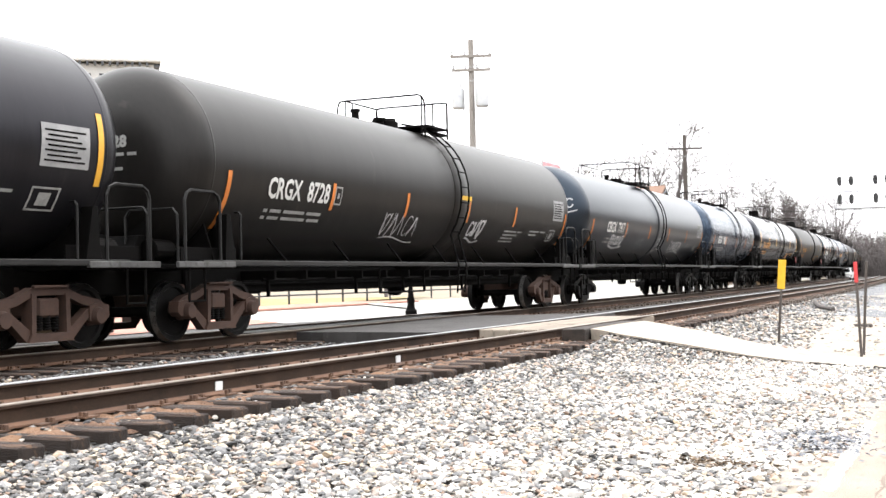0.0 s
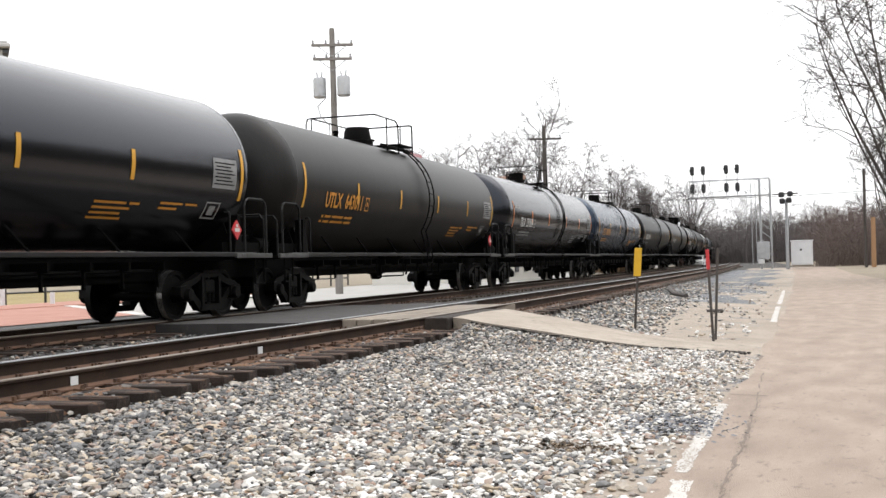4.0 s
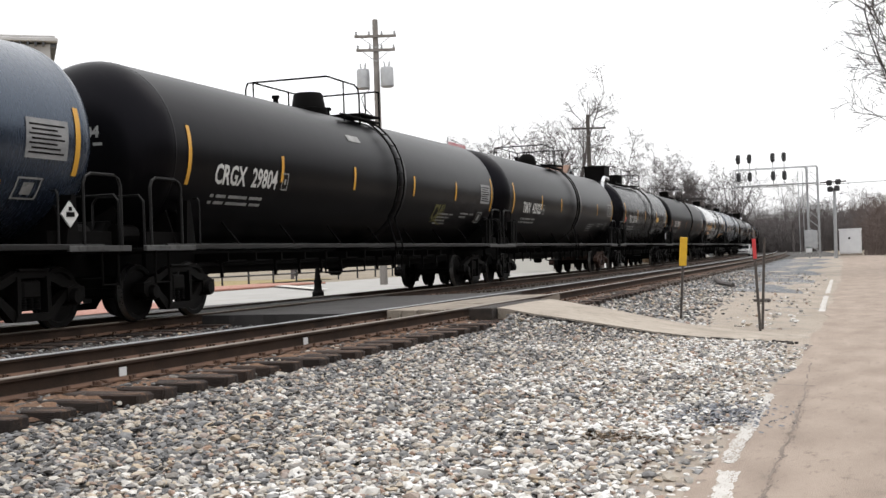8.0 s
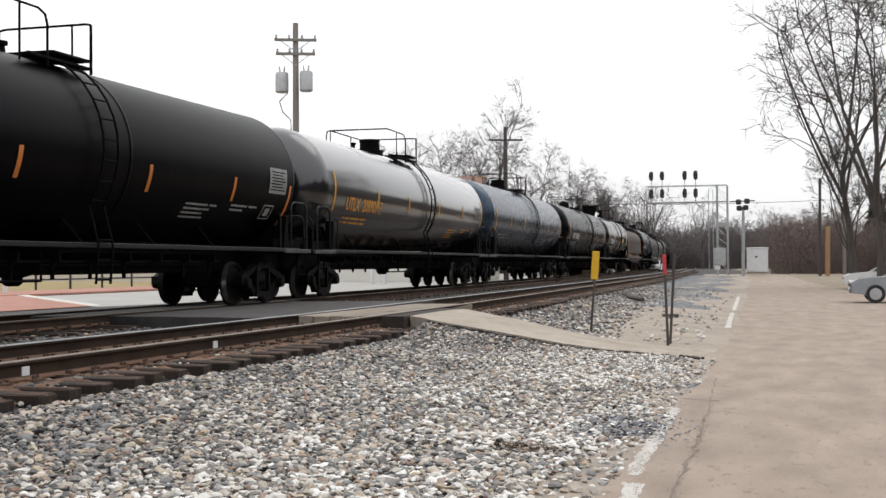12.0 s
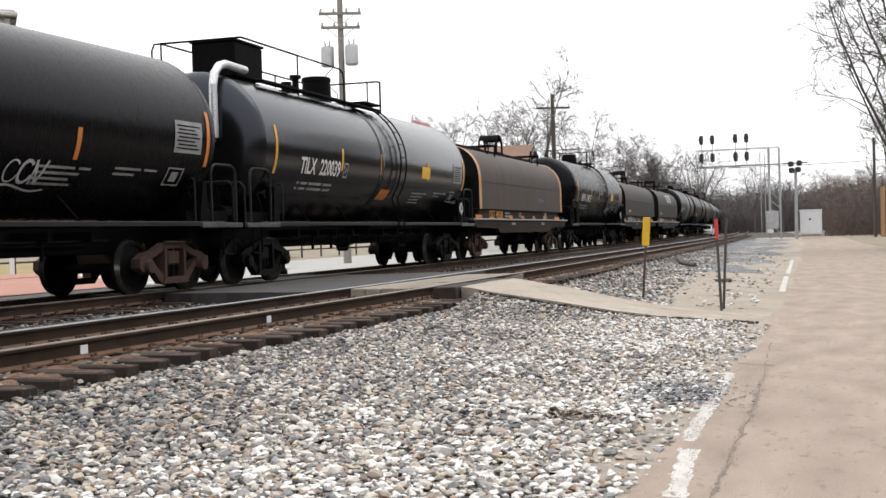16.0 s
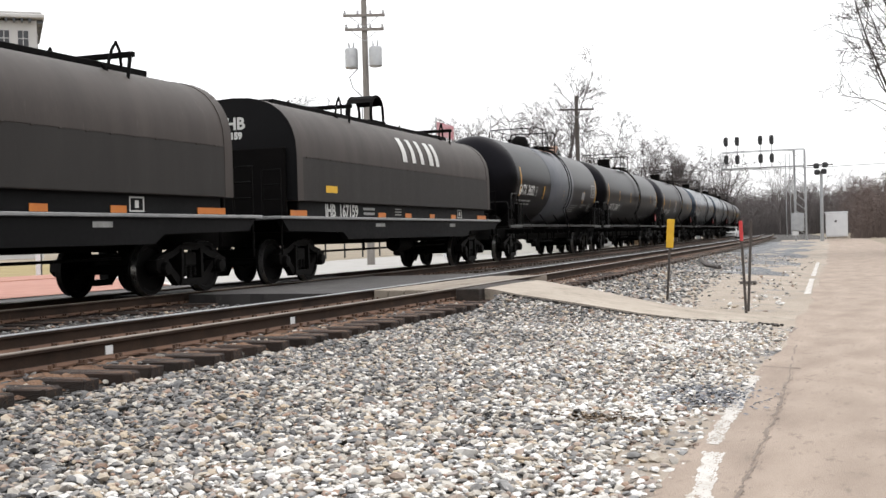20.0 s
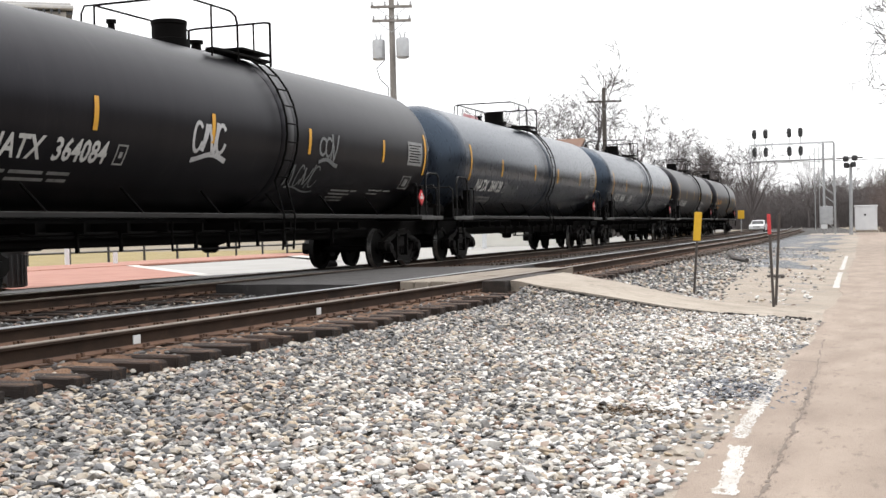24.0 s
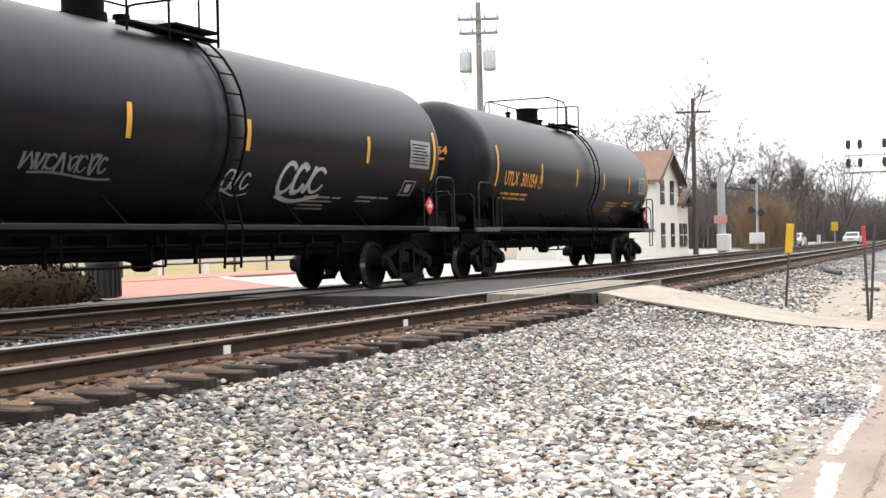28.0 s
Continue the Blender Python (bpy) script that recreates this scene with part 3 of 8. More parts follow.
M["chrome"] = surface("bright_pipe_lagging", (0.481, 0.4884, 0.5032), (0.592, 0.592, 0.6068), 0.3, 0.6, scale=3, fine=30, bump=0.05)


# ---- ground ----
GX = [-900, -120, -17.5, -15.6, -14.7, -10.6, -9.6, -6.45, -6.03, -5.82, -5.1, -1.55, -1.0, 9.0, 14.0, 900]
GZ = [-0.3, -0.3, -0.33, -0.34, -0.24, -0.24, -0.25, -0.211, -0.298, -0.318, -0.40, -0.62, -0.65, -0.65, -0.55, -0.5]


def ground_z(x, y):
    z = float(np.interp(x + bend(y), GX, GZ))
    k = min(1.0, max(0.0, (y - 55) / 45))
    return z * (1 - k) + max(z, -0.24) * k


def bank(x, y):
    """How far the stones are heaped up against the near edge of the concrete walk."""
    edge = float(np.interp(x, [-6.1, -5.05, -3.6, -2.75, -2.0, -1.37], [-0.05, -0.165, -0.415, -0.53, -0.60, -0.64]))
    foot = float(np.interp(x, [-6.1, -5.05, -3.6, -2.75, -1.37], [19.1, 18.38, 18.55, 18.8, 18.75]))
    return max(0.0, edge - 0.035 - ground_z(x, y)) * min(1.0, max(0.0, 1 - (foot - y) / 1.5)) ** 1.4 if y < 20 and -6.1 < x < -1.3 else 0.0


def sheet(name, x_at, ys, lift, material, label, category, wobble=0.0, kind="structure", thick=0.0):
    """A strip of ground between the edges that x_at(y) gives, with several columns."""
    s, rows = Shape(), []
    rnd = random.Random(len(name))
    for y in ys:
        xs = x_at(y)
        rows.append([(x, y, ground_z(x, y) + (bank(x, y) if name == "ballast_shoulder" else 0) + lift + (rnd.uniform(-wobble, wobble) if 0 < i < len(xs) - 1 else 0)) for i, x in enumerate(xs)])
    k = len(rows[0])
    vs = [p for r in rows for p in r]
    fs = [(j * k + i, j * k + i + 1, (j + 1) * k + i + 1, (j + 1) * k + i) for j in range(len(rows) - 1) for i in range(k - 1)]
    if thick:
        n = len(vs)
        vs += [(x, y, z - thick) for x, y, z in vs]
        rim = [i for i in range(k)] + [j * k + k - 1 for j in range(1, len(rows))] + [(len(rows) - 1) * k + i for i in range(k - 2, -1, -1)] + [j * k for j in range(len(rows) - 2, 0, -1)]
        fs += [(a, b, b + n, a + n) for a, b in zip(rim, rim[1:] + rim[:1])]
    s.add(vs, fs)
    return solid(name, s, material, label, category, kind=kind, smooth=60)


near_ys = sorted(set([-700, -400, -200, -100, -60, -40] + list(range(-30, 130, 3)) + [140, 160, 180, 210, 250, 300, 400, 600, 900, 1500]))
sheet("ground", lambda y: [a - bend(y) for a in GX], near_ys, -0.03, M["earth"], "flat winter ground of dry grass and bare earth", "ground")
fine_ys = [-700, -300, -120, -60, -30] + list(np.arange(-12, 60, 0.5)) + list(range(60, 140, 4)) + [160, 200, 260, 340, 460, 700]
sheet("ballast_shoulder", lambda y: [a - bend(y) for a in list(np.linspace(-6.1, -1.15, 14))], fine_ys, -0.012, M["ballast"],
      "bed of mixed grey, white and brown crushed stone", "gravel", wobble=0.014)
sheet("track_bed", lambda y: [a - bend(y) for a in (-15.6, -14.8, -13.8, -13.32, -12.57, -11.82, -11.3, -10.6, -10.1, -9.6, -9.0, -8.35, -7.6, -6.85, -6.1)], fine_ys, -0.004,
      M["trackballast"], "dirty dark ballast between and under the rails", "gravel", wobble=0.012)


sheet("rusty_fines", lambda y: [a - bend(y) for a in np.linspace(-7.02, -6.14, 15)], list(np.arange(-6, 19.2, 0.07)) + list(np.arange(22.4, 70, 0.5)), 0.003, M["rustdirt"],
      "rust-stained tan fines packed between the tie ends", "dirt", wobble=0.034)
sheet("blue_gravel", lambda y: [x - bend(y) for x in np.linspace(-5.7 + 0.3 * math.sin(y * 0.9), -2.6 + 0.5 * math.sin(y * 0.55) + 0.2 * math.sin(y * 2.3), 5)], list(np.arange(37, 100, 1.2)), 0.012, M["bluegrit"],
      "patch of fine blue-grey gravel beyond the walk", "gravel", wobble=0.012)


def grit_left(y):
    return float(np.interp(y, [0, 12, 19, 22, 26, 60, 110], [-1.58, -1.6, -1.8, -3.4, -3.9, -4.6, -5.0])) + 0.12 * math.sin(y * 1.3) + 0.08 * math.sin(y * 3.1)


sheet("dusty_verge", lambda y: [grit_left(y) - bend(y)] + [grit_left(y) * (1 - k) - 1.15 * k - bend(y) for k in (0.25, 0.5, 0.75, 1.0)], list(np.arange(0, 112, 0.75)), 0.006, M["grit"],
      "dusty tan grit between the stones and the lane", "gravel", wobble=0.008)


def road_edge(y):
    return -1.30 - 0.05 * math.sin(y * 0.7) - 0.04 * math.sin(y * 1.9)


def road_right(y):
    return float(np.interp(y, [-20, 36, 50, 60, 80, 110], [9, 9, 6.0, 3.6, 2.2, 1.6]))


road_ys = list(np.arange(-30, 40, 1.0)) + list(range(40, 112, 3))
sheet("road", lambda y: [road_edge(y) - bend(y)] + [a - bend(y) for a in np.linspace(-0.9, road_right(y), 8)], road_ys, 0.012, M["asphalt"],
      "worn tan asphalt lane beside the railway", "road", thick=0.05)
# the lane's worn white edge line, in broken lengths
rnd = random.Random(4)
for y0, y1, xa, xb, cover in ((3.0, 6.6, -0.98, -1.0, 0.8), (6.75, 8.2, -1.01, -1.12, 0.75), (8.5, 9.6, -1.16, -1.22, 0.3), (9.6, 12.5, -1.2, -1.29, 0.5), (28.0, 36.0, -1.42, -1.5, 0.9), (38, 52, -1.5, -1.6, 0.9)):
    faint = Shape()
    ys_ = np.arange(y0, y1, 0.12 if y0 < 20 else 0.5)
    rim = [(xa + (xb - xa) * (y - y0) / (y1 - y0) - bend(y) + sx * (0.058 + rnd.uniform(-0.014, 0.006)), y) for y in ys_ for sx in (-1, 1)]
    faint.add([(x, y, ground_z(x, y) + 0.0142) for x, y in rim], [(2 * i, 2 * i + 1, 2 * i + 3, 2 * i + 2) for i in range(len(ys_) - 1)])
    solid("faded_line", faint, M["fadedpaint"], "rubbed-out remains of the painted edge line", "road marking", kind="structure")
    s = Shape()
    step = 0.028 if y0 < 20 else 0.3
    for y in np.arange(y0, y1, step):
        xc = xa + (xb - xa) * (y - y0) / (y1 - y0) - bend(y)
        ragged = 0.012 * math.sin(y * 9.1) + 0.010 * math.sin(y * 23.7)
        for k in np.linspace(-0.052 + ragged, 0.052 - 0.6 * ragged, 9):
            worn = 0.22 * math.sin(y * 5.3 + k * 40) + 0.15 * math.sin(y * 17.9 - k * 90)
            if rnd.random() < cover + worn + (0.0 if abs(k) > 0.04 else 0.12):
                x, e, w = xc + k + rnd.uniform(-0.006, 0.006), step * rnd.uniform(0.55, 1.5), rnd.uniform(0.005, 0.011)
                z = 0.0165 + rnd.uniform(0, 0.002)
                s.add([(a, b, ground_z(a, b) + z) for a, b in ((x - w, y - e * rnd.uniform(0.3, 1)), (x + w * rnd.uniform(0.4, 1), y - e), (x + w, y + e * rnd.uniform(0.4, 1)), (x - w * rnd.uniform(0.4, 1), y + e))], [(0, 1, 2, 3)])
    solid("edge_line", s, M["paint"], "worn white painted edge line on the asphalt", "road marking", kind="structure")


def crack(pts, w):
    s = Shape()
    for (x0, y0), (x1, y1) in zip(pts[:-1], pts[1:]):
        d = Vector((y1 - y0, x0 - x1)).normalized() * w * rnd.uniform(0.3, 1.3)
        if rnd.random() < 0.12:
            continue
        s.add([(x, y, ground_z(x, y) + 0.016) for x, y in ((x0 - d.x, y0 - d.y), (x0 + d.x, y0 + d.y), (x1 + d.x, y1 + d.y), (x1 - d.x, y1 - d.y))], [(0, 1, 2, 3)])
    return s


M["crack"] = surface("tarred_crack", (0.115, 0.09, 0.073), (0.19, 0.152, 0.124), 0.9, scale=3, fine=60, bump=0.3)
line = [(float(np.interp(y, [4, 7.3, 9.45, 12.8, 15.8], [-0.80, -0.82, -0.86, -0.96, -1.12])) + rnd.uniform(-0.018, 0.018), y) for y in np.arange(4.0, 16.0, 0.22)]
band = Shape()
for x, y in line:
    if y < 13.4:
        for _ in range(8):
            cx, cy, w, e = x + rnd.gauss(0, 0.020), y + rnd.uniform(0, 0.22), rnd.uniform(0.003, 0.010), rnd.uniform(0.01, 0.045)
            z = 0.0145 + rnd.uniform(0, 0.001)
            band.add([(a, b, ground_z(a, b) + z) for a, b in ((cx - w, cy - e * 0.4), (cx + w * 0.5, cy - e), (cx + w, cy + e * 0.5), (cx - w * 0.4, cy + e))], [(0, 1, 2, 3)])
solid("crack_crumbs", band, M["crack"], "dark crumbled asphalt along the crack", "crack", kind="stuff")
solid("pavement_crack", crack(line, 0.010), M["crack"], "long wandering crack in the asphalt", "crack", kind="structure")
solid("pavement_crack", crack([(-1.36, 13.25), (-1.28, 13.38), (-1.1, 13.36), (-0.9, 13.34)], 0.03), M["crack"], "short crack in the asphalt", "crack", kind="structure")
solid("pavement_crack", crack([(-1.40, 18.7), (-1.30, 18.4), (-1.31, 17.6), (-1.22, 16.6), (-1.05, 15.4)], 0.022), M["crack"], "crack in the asphalt beside the path's end", "crack", kind="structure")


# ---- the two tracks ----
RAIL_HALF = [(-0.070, -0.186), (-0.070, -0.172), (-0.030, -0.158), (-0.011, -0.145), (-0.009, -0.060), (-0.014, -0.048), (-0.036, -0.036), (-0.037, -0.010), (-0.030, -0.001)]


def rail(name, x, top, label):
    prof = RAIL_HALF + [(-a, b) for a, b in RAIL_HALF[::-1]]
    k = len(prof)
    ys = [-620, -300, -100, -40] + list(range(-20, 130, 2)) + list(range(130, 700, 10))
    s = Shape()
    vs = [(x - bend(y) + a, y, b) for y in ys for a, b in prof]
    fs = [(j * k + i, j * k + i + 1, (j + 1) * k + i + 1, (j + 1) * k + i) for j in range(len(ys) - 1) for i in range(k - 1)]
    s.add(vs, fs)
    ob = solid(name, s, M["rail"], label, "rail", group="rails", kind="structure", smooth=35)
    f = Shape()
    foot = [(0.0725, -0.185), (0.0725, -0.170), (0.045, -0.1605), (0.031, -0.1555), (0.020, -0.149)]
    f.add([(x - bend(y) + a, y, b) for y in ys for a, b in foot], [(j * 5 + i, j * 5 + i + 1, j * 5 + i + 6, j * 5 + i + 5) for j in range(len(ys) - 1) for i in range(4)])
    part("rail_foot", f, M["rustfoot"], ob, "orange-brown rusty foot", 40)
    t = Shape()
    vs = [(x - bend(y) + a, y, b) for y in ys for a, b in ((-0.032, -0.001), (0, 0.0015), (0.032, -0.001), (0.0384, -0.006), (0.0386, -0.015))]
    t.add(vs, [(j * 5 + i, j * 5 + i + 1, j * 5 + i + 6, j * 5 + i + 5) for j in range(len(ys) - 1) for i in range(4)])
    part("running_surface", t, top, ob, "worn running surface", 40)
    return ob


near_rail = rail("rail", RAIL_B, M["railworn"], "rusty brown steel rail with a dull head, nearest the gravel")
rail("rail", RAIL_A, M["railtop"], "rusty steel rail with a bright polished head")
rail("rail", RAIL_C, M["railworn"], "rusty dark steel rail under the passing train")
rail("rail", RAIL_D, M["railworn"], "rusty dark steel rail under the passing train, far side")

tie_mesh = []
for i in range(5):
    s = Shape().box((0, 0, -0.085), (2.86 + (0.0, 0.07, 0.02, 0.13, 0.05)[i], 0.215 + 0.006 * i, 0.17), 0.018)
    g = random.Random(90 + i)
    s.v = [(x + g.uniform(-0.012, 0.012), y + g.uniform(-0.012, 0.012), z + g.uniform(-0.01, 0.004)) for x, y, z in s.v]
    tie_mesh.append(s.mesh("tie", M["tie"]))
rest = Shape()
for k, (x, group) in enumerate(((NEAR_LINE, "ties of the near track"), (TRAIN_LINE, "ties of the train's track"))):
    track = thing("track_panel", "row of dark weathered wooden ties under the rails" if k == 0 else "row of dark wooden ties under the train's rails", "railway ties", kind="structure")
    y = -8.2
    while y < 140:
        a = turn(y) + rnd.uniform(-0.02, 0.02)
        dx = 0.14 + rnd.uniform(-0.04, 0.05)
        m = Matrix.Translation((x - bend(y) + dx, y, -0.186 + rnd.uniform(-0.012, 0.004))) @ Matrix.Rotation(a, 4, "Z")
        if y < (34 if k == 0 else 26):
            ob = part("tie", tie_mesh[rnd.randrange(5)], None, track)
            ob.matrix_basis = m
        elif y < 140:
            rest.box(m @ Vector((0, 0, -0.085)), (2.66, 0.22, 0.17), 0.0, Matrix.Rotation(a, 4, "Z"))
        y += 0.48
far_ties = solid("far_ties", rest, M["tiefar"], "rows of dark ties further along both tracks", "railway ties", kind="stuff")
# tie plates, spikes and anchors
s = Shape()
for x in (RAIL_B, RAIL_A, RAIL_C, RAIL_D):
    y = -8.2
    while y < 46:
        xx = x - bend(y)
        s.box((xx, y, -0.180), (0.33, 0.18, 0.014))
        for dx in (-0.10, 0.10, 0.145):
            s.box((xx + dx, y + rnd.choice((-0.055, 0.055)), -0.158), (0.03, 0.028, 0.04))
        if rnd.random() < 0.6:
            s.box((xx, y + 0.14, -0.176), (0.19, 0.03, 0.05))
        y += 0.48
solid("tie_plates", s, M["rust"], "rusty tie plates, spikes and anchors along the rails", "rail fastenings", kind="stuff")
for y in (9.56, 13.28):
    s = Shape().box((RAIL_B + 0.018, y, -0.105), (0.012, 0.115, 0.085), 0.004)
    solid("rail_tag", s, M["whitebox"], "small white square painted tag on the rail's web", "tag")

# ---- the crossing ----
def cross_slab(name, x0, x1, y0, y1, skew, z0, z1, mat_, label, cat, n=10, parent=None, lift=0.0):
    s = Shape()
    top = []
    for i in range(n + 1):
        x = x0 + (x1 - x0) * i / n
        e = 0.05 * math.sin(i * 2.1) + 0.04 * math.sin(i * 5.3)
        top.append((x, y0 + skew[0] * (x - x0) / (x1 - x0) + e, z0 + (z1 - z0) * i / n))
    bot = []
    for i in range(n, -1, -1):
        x = x0 + (x1 - x0) * i / n
        e = 0.05 * math.sin(i * 1.7)
        bot.append((x, y1 + skew[1] * (x - x0) / (x1 - x0) + e, z0 + (z1 - z0) * i / n))
    ring = top + bot
    k = n + 1
    vs = ring + [(x, y, z - 0.28) for x, y, z in ring]
    nn = len(ring)
    fs = [(i, i + 1, nn - 2 - i, nn - 1 - i) for i in range(n)] + [(i, (i + 1) % nn, nn + (i + 1) % nn, nn + i) for i in range(nn)]
    s.add(vs, fs)
    return solid(name, s, mat_, label, cat, kind="structure")


cross_slab("crossing_apron", -11.78, -8.44, 18.9, 27.0, (-0.6, 0.6), -0.035, -0.02, M["darkasphalt"], "dark patched asphalt between the two tracks", "crossing")
cross_slab("crossing_inner", -13.2, -11.98, 18.6, 27.5, (0.2, 0.2), -0.035, -0.035, M["darkasphalt"], "dark asphalt between the train's rails", "crossing", n=4)
cross_slab("crossing_outer", -19.0, -13.42, 18.0, 28.5, (0.2, 0.2), -0.28, -0.03, M["darkasphalt"], "asphalt ramp up to the tracks on the town side", "crossing", n=6)
planks = thing("plank_crossing", "weathered timber planks between the near rails at the crossing", "plank crossing", kind="structure")
M["plank"] = surface("sunbleached_plank", (0.148, 0.1221, 0.0962), (0.2664, 0.2294, 0.185), 0.9, scale=1.2, fine=24, bump=0.5, dist=0.01, stretch=(6, 0.6, 6), piece=0.5)
for i in range(5):
    for j in range(3):
        s = Shape().box((0, 0, 0), (0.245, 2.1, 0.16), 0.012)
        ob = part("plank", s, M["plank"], planks)
        ob.matrix_basis = Matrix.Translation((-8.20 + 0.27 * i + 0.01, 20.3 + j * 2.13 + rnd.uniform(-0.05, 0.05), -0.10 + rnd.uniform(-0.008, 0.006)))

hd = Shape().box((-6.54, 20.75, -0.115), (0.40, 3.5, 0.22), 0.015)
part("header_timber", hd, M["blackwood"], planks, "dark end timber outside the near rail")

# ---- the concrete walk from the rails down to the lane ----
def walk_slab():
    s = Shape()
    nx = [(-6.33, 19.25, -0.015), (-6.1, 19.1, -0.03), (-5.6, 18.7, -0.09), (-5.05, 18.4, -0.15), (-4.5, 18.45, -0.24), (-3.6, 18.6, -0.40), (-2.75, 18.85, -0.515), (-2.0, 18.95, -0.585), (-1.37, 18.75, -0.625)]
    fx = [(-6.33, 22.5, -0.015), (-6.1, 22.3, -0.03), (-5.65, 22.1, -0.09), (-5.1, 21.75, -0.15), (-4.55, 21.4, -0.24), (-3.7, 21.2, -0.40), (-2.9, 20.95, -0.515), (-2.0, 20.7, -0.585), (-1.5, 20.6, -0.625)]
    n, m = len(nx), 6
    vs = []
    for a, b in zip(nx, fx):
        for j in range(m + 1):
            k = j / m
            vs.append((a[0] + (b[0] - a[0]) * k + rnd.uniform(-0.02, 0.02), a[1] + (b[1] - a[1]) * k, a[2] + (b[2] - a[2]) * k + 0.012 * math.sin(3 * k + a[0])))
    fs = [(i * (m + 1) + j, i * (m + 1) + j + 1, (i + 1) * (m + 1) + j + 1, (i + 1) * (m + 1) + j) for i in range(n - 1) for j in range(m)]
    s.add(vs, fs)
    for edge, sgn in ((0, 1), (m, -1)):
        ring = [vs[i * (m + 1) + edge] for i in range(n)]
        s.add(ring + [(x, y + 0.02 * sgn, z - 0.35) for x, y, z in ring], [(i, i + 1, n + i + 1, n + i) for i in range(n - 1)])
    return s


solid("concrete_walk", walk_slab(), M["concrete"], "tan weathered concrete walk ramping down from the rails", "walkway", kind="structure", smooth=50)

# ---- loose stones of the shoulder ----
def stones(name, count, area, size, seed, label, sink=0.25):
    g = np.random.default_rng(seed)
    t = (1 + 5 ** 0.5) / 2
    ico = np.array([(-1, t, 0), (1, t, 0), (-1, -t, 0), (1, -t, 0), (0, -1, t), (0, 1, t), (0, -1, -t), (0, 1, -t), (t, 0, -1), (t, 0, 1), (-t, 0, -1), (-t, 0, 1)]) / 1.9
    tri = np.array([(0, 11, 5), (0, 5, 1), (0, 1, 7), (0, 7, 10), (0, 10, 11), (1, 5, 9), (5, 11, 4), (11, 10, 2), (10, 7, 6), (7, 1, 8), (3, 9, 4), (3, 4, 2), (3, 2, 6), (3, 6, 8), (3, 8, 9), (4, 9, 5), (2, 4, 11), (6, 2, 10), (8, 6, 7), (9, 8, 1)])
    x0, x1, y0, y1 = area
    # density falls with distance from the lane's near end
    y = y0 + (y1 - y0) * g.random(count) ** 1.25
    x = x0 + (x1 - x0) * g.random(count)
    keep = np.ones(count, bool)
    for i in range(count):
        if np.interp(x[i], [-6.1, -5.05, -3.6, -2.75, -1.37], [19.05, 18.33, 18.5, 18.75, 18.7]) < y[i] < 21.6 and x[i] > -6.7 or 21.5 < y[i] < 22.5 and x[i] < -5.4:
            keep[i] = False
        edge = grit_left(y[i])
        if x[i] > edge and g.random() < min(0.93, 0.45 + (x[i] - edge) * 1.1):
            keep[i] = False
    x, y = x[keep], y[keep]
    n = len(x)
    off = np.interp(y, LINE_Y, LINE_OFF)
    xx = x - off
    z = np.array([ground_z(a, b) + bank(a, b) for a, b in zip(xx, y)])
    v = ico[None] * (1 + g.uniform(-0.34, 0.34, (n, 12, 3)))
    sc = size * g.lognormal(0, 0.28, (n, 1, 1)) * g.uniform(0.7, 1.4, (n, 1, 3))
    sc[:, :, 2] *= 0.52
    v = v * sc
    yaw, lean, way = g.uniform(0, 6.283, n), np.clip(g.normal(0, 0.38, n), -1.2, 1.2), g.uniform(0, 6.283, n)
    q = np.stack([np.cos(lean / 2) * np.cos(yaw / 2), np.sin(lean / 2) * np.cos(way), np.sin(lean / 2) * np.sin(way), np.cos(lean / 2) * np.sin(yaw / 2)], -1)
    q /= np.linalg.norm(q, axis=1, keepdims=True)
    w, a, b, c = q.T
    R = np.stack([np.stack([1 - 2 * (b * b + c * c), 2 * (a * b - c * w), 2 * (a * c + b * w)], -1),
                  np.stack([2 * (a * b + c * w), 1 - 2 * (a * a + c * c), 2 * (b * c - a * w)], -1),
                  np.stack([2 * (a * c - b * w), 2 * (b * c + a * w), 1 - 2 * (a * a + b * b)], -1)], 1)
    v = np.einsum("nij,nkj->nki", R, v)
    v += np.stack([xx, y, z + size * sink + g.uniform(-0.75, 0.95, n) * size], -1)[:, None]
    me = bpy.data.meshes.new(name)
    me.from_pydata(v.reshape(-1, 3), [], (tri[None] + 12 * np.arange(n)[:, None, None]).reshape(-1, 3))
    me.materials.append(M["stones"])
    return tagged(new(name, me), label, "gravel", kind="stuff")


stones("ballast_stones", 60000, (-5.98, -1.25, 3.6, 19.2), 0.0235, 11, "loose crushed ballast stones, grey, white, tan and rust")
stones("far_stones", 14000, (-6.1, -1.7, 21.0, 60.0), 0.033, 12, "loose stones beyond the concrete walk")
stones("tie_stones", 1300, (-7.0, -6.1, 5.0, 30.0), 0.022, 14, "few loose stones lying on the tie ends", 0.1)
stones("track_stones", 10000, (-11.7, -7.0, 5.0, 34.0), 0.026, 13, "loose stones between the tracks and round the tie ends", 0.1)


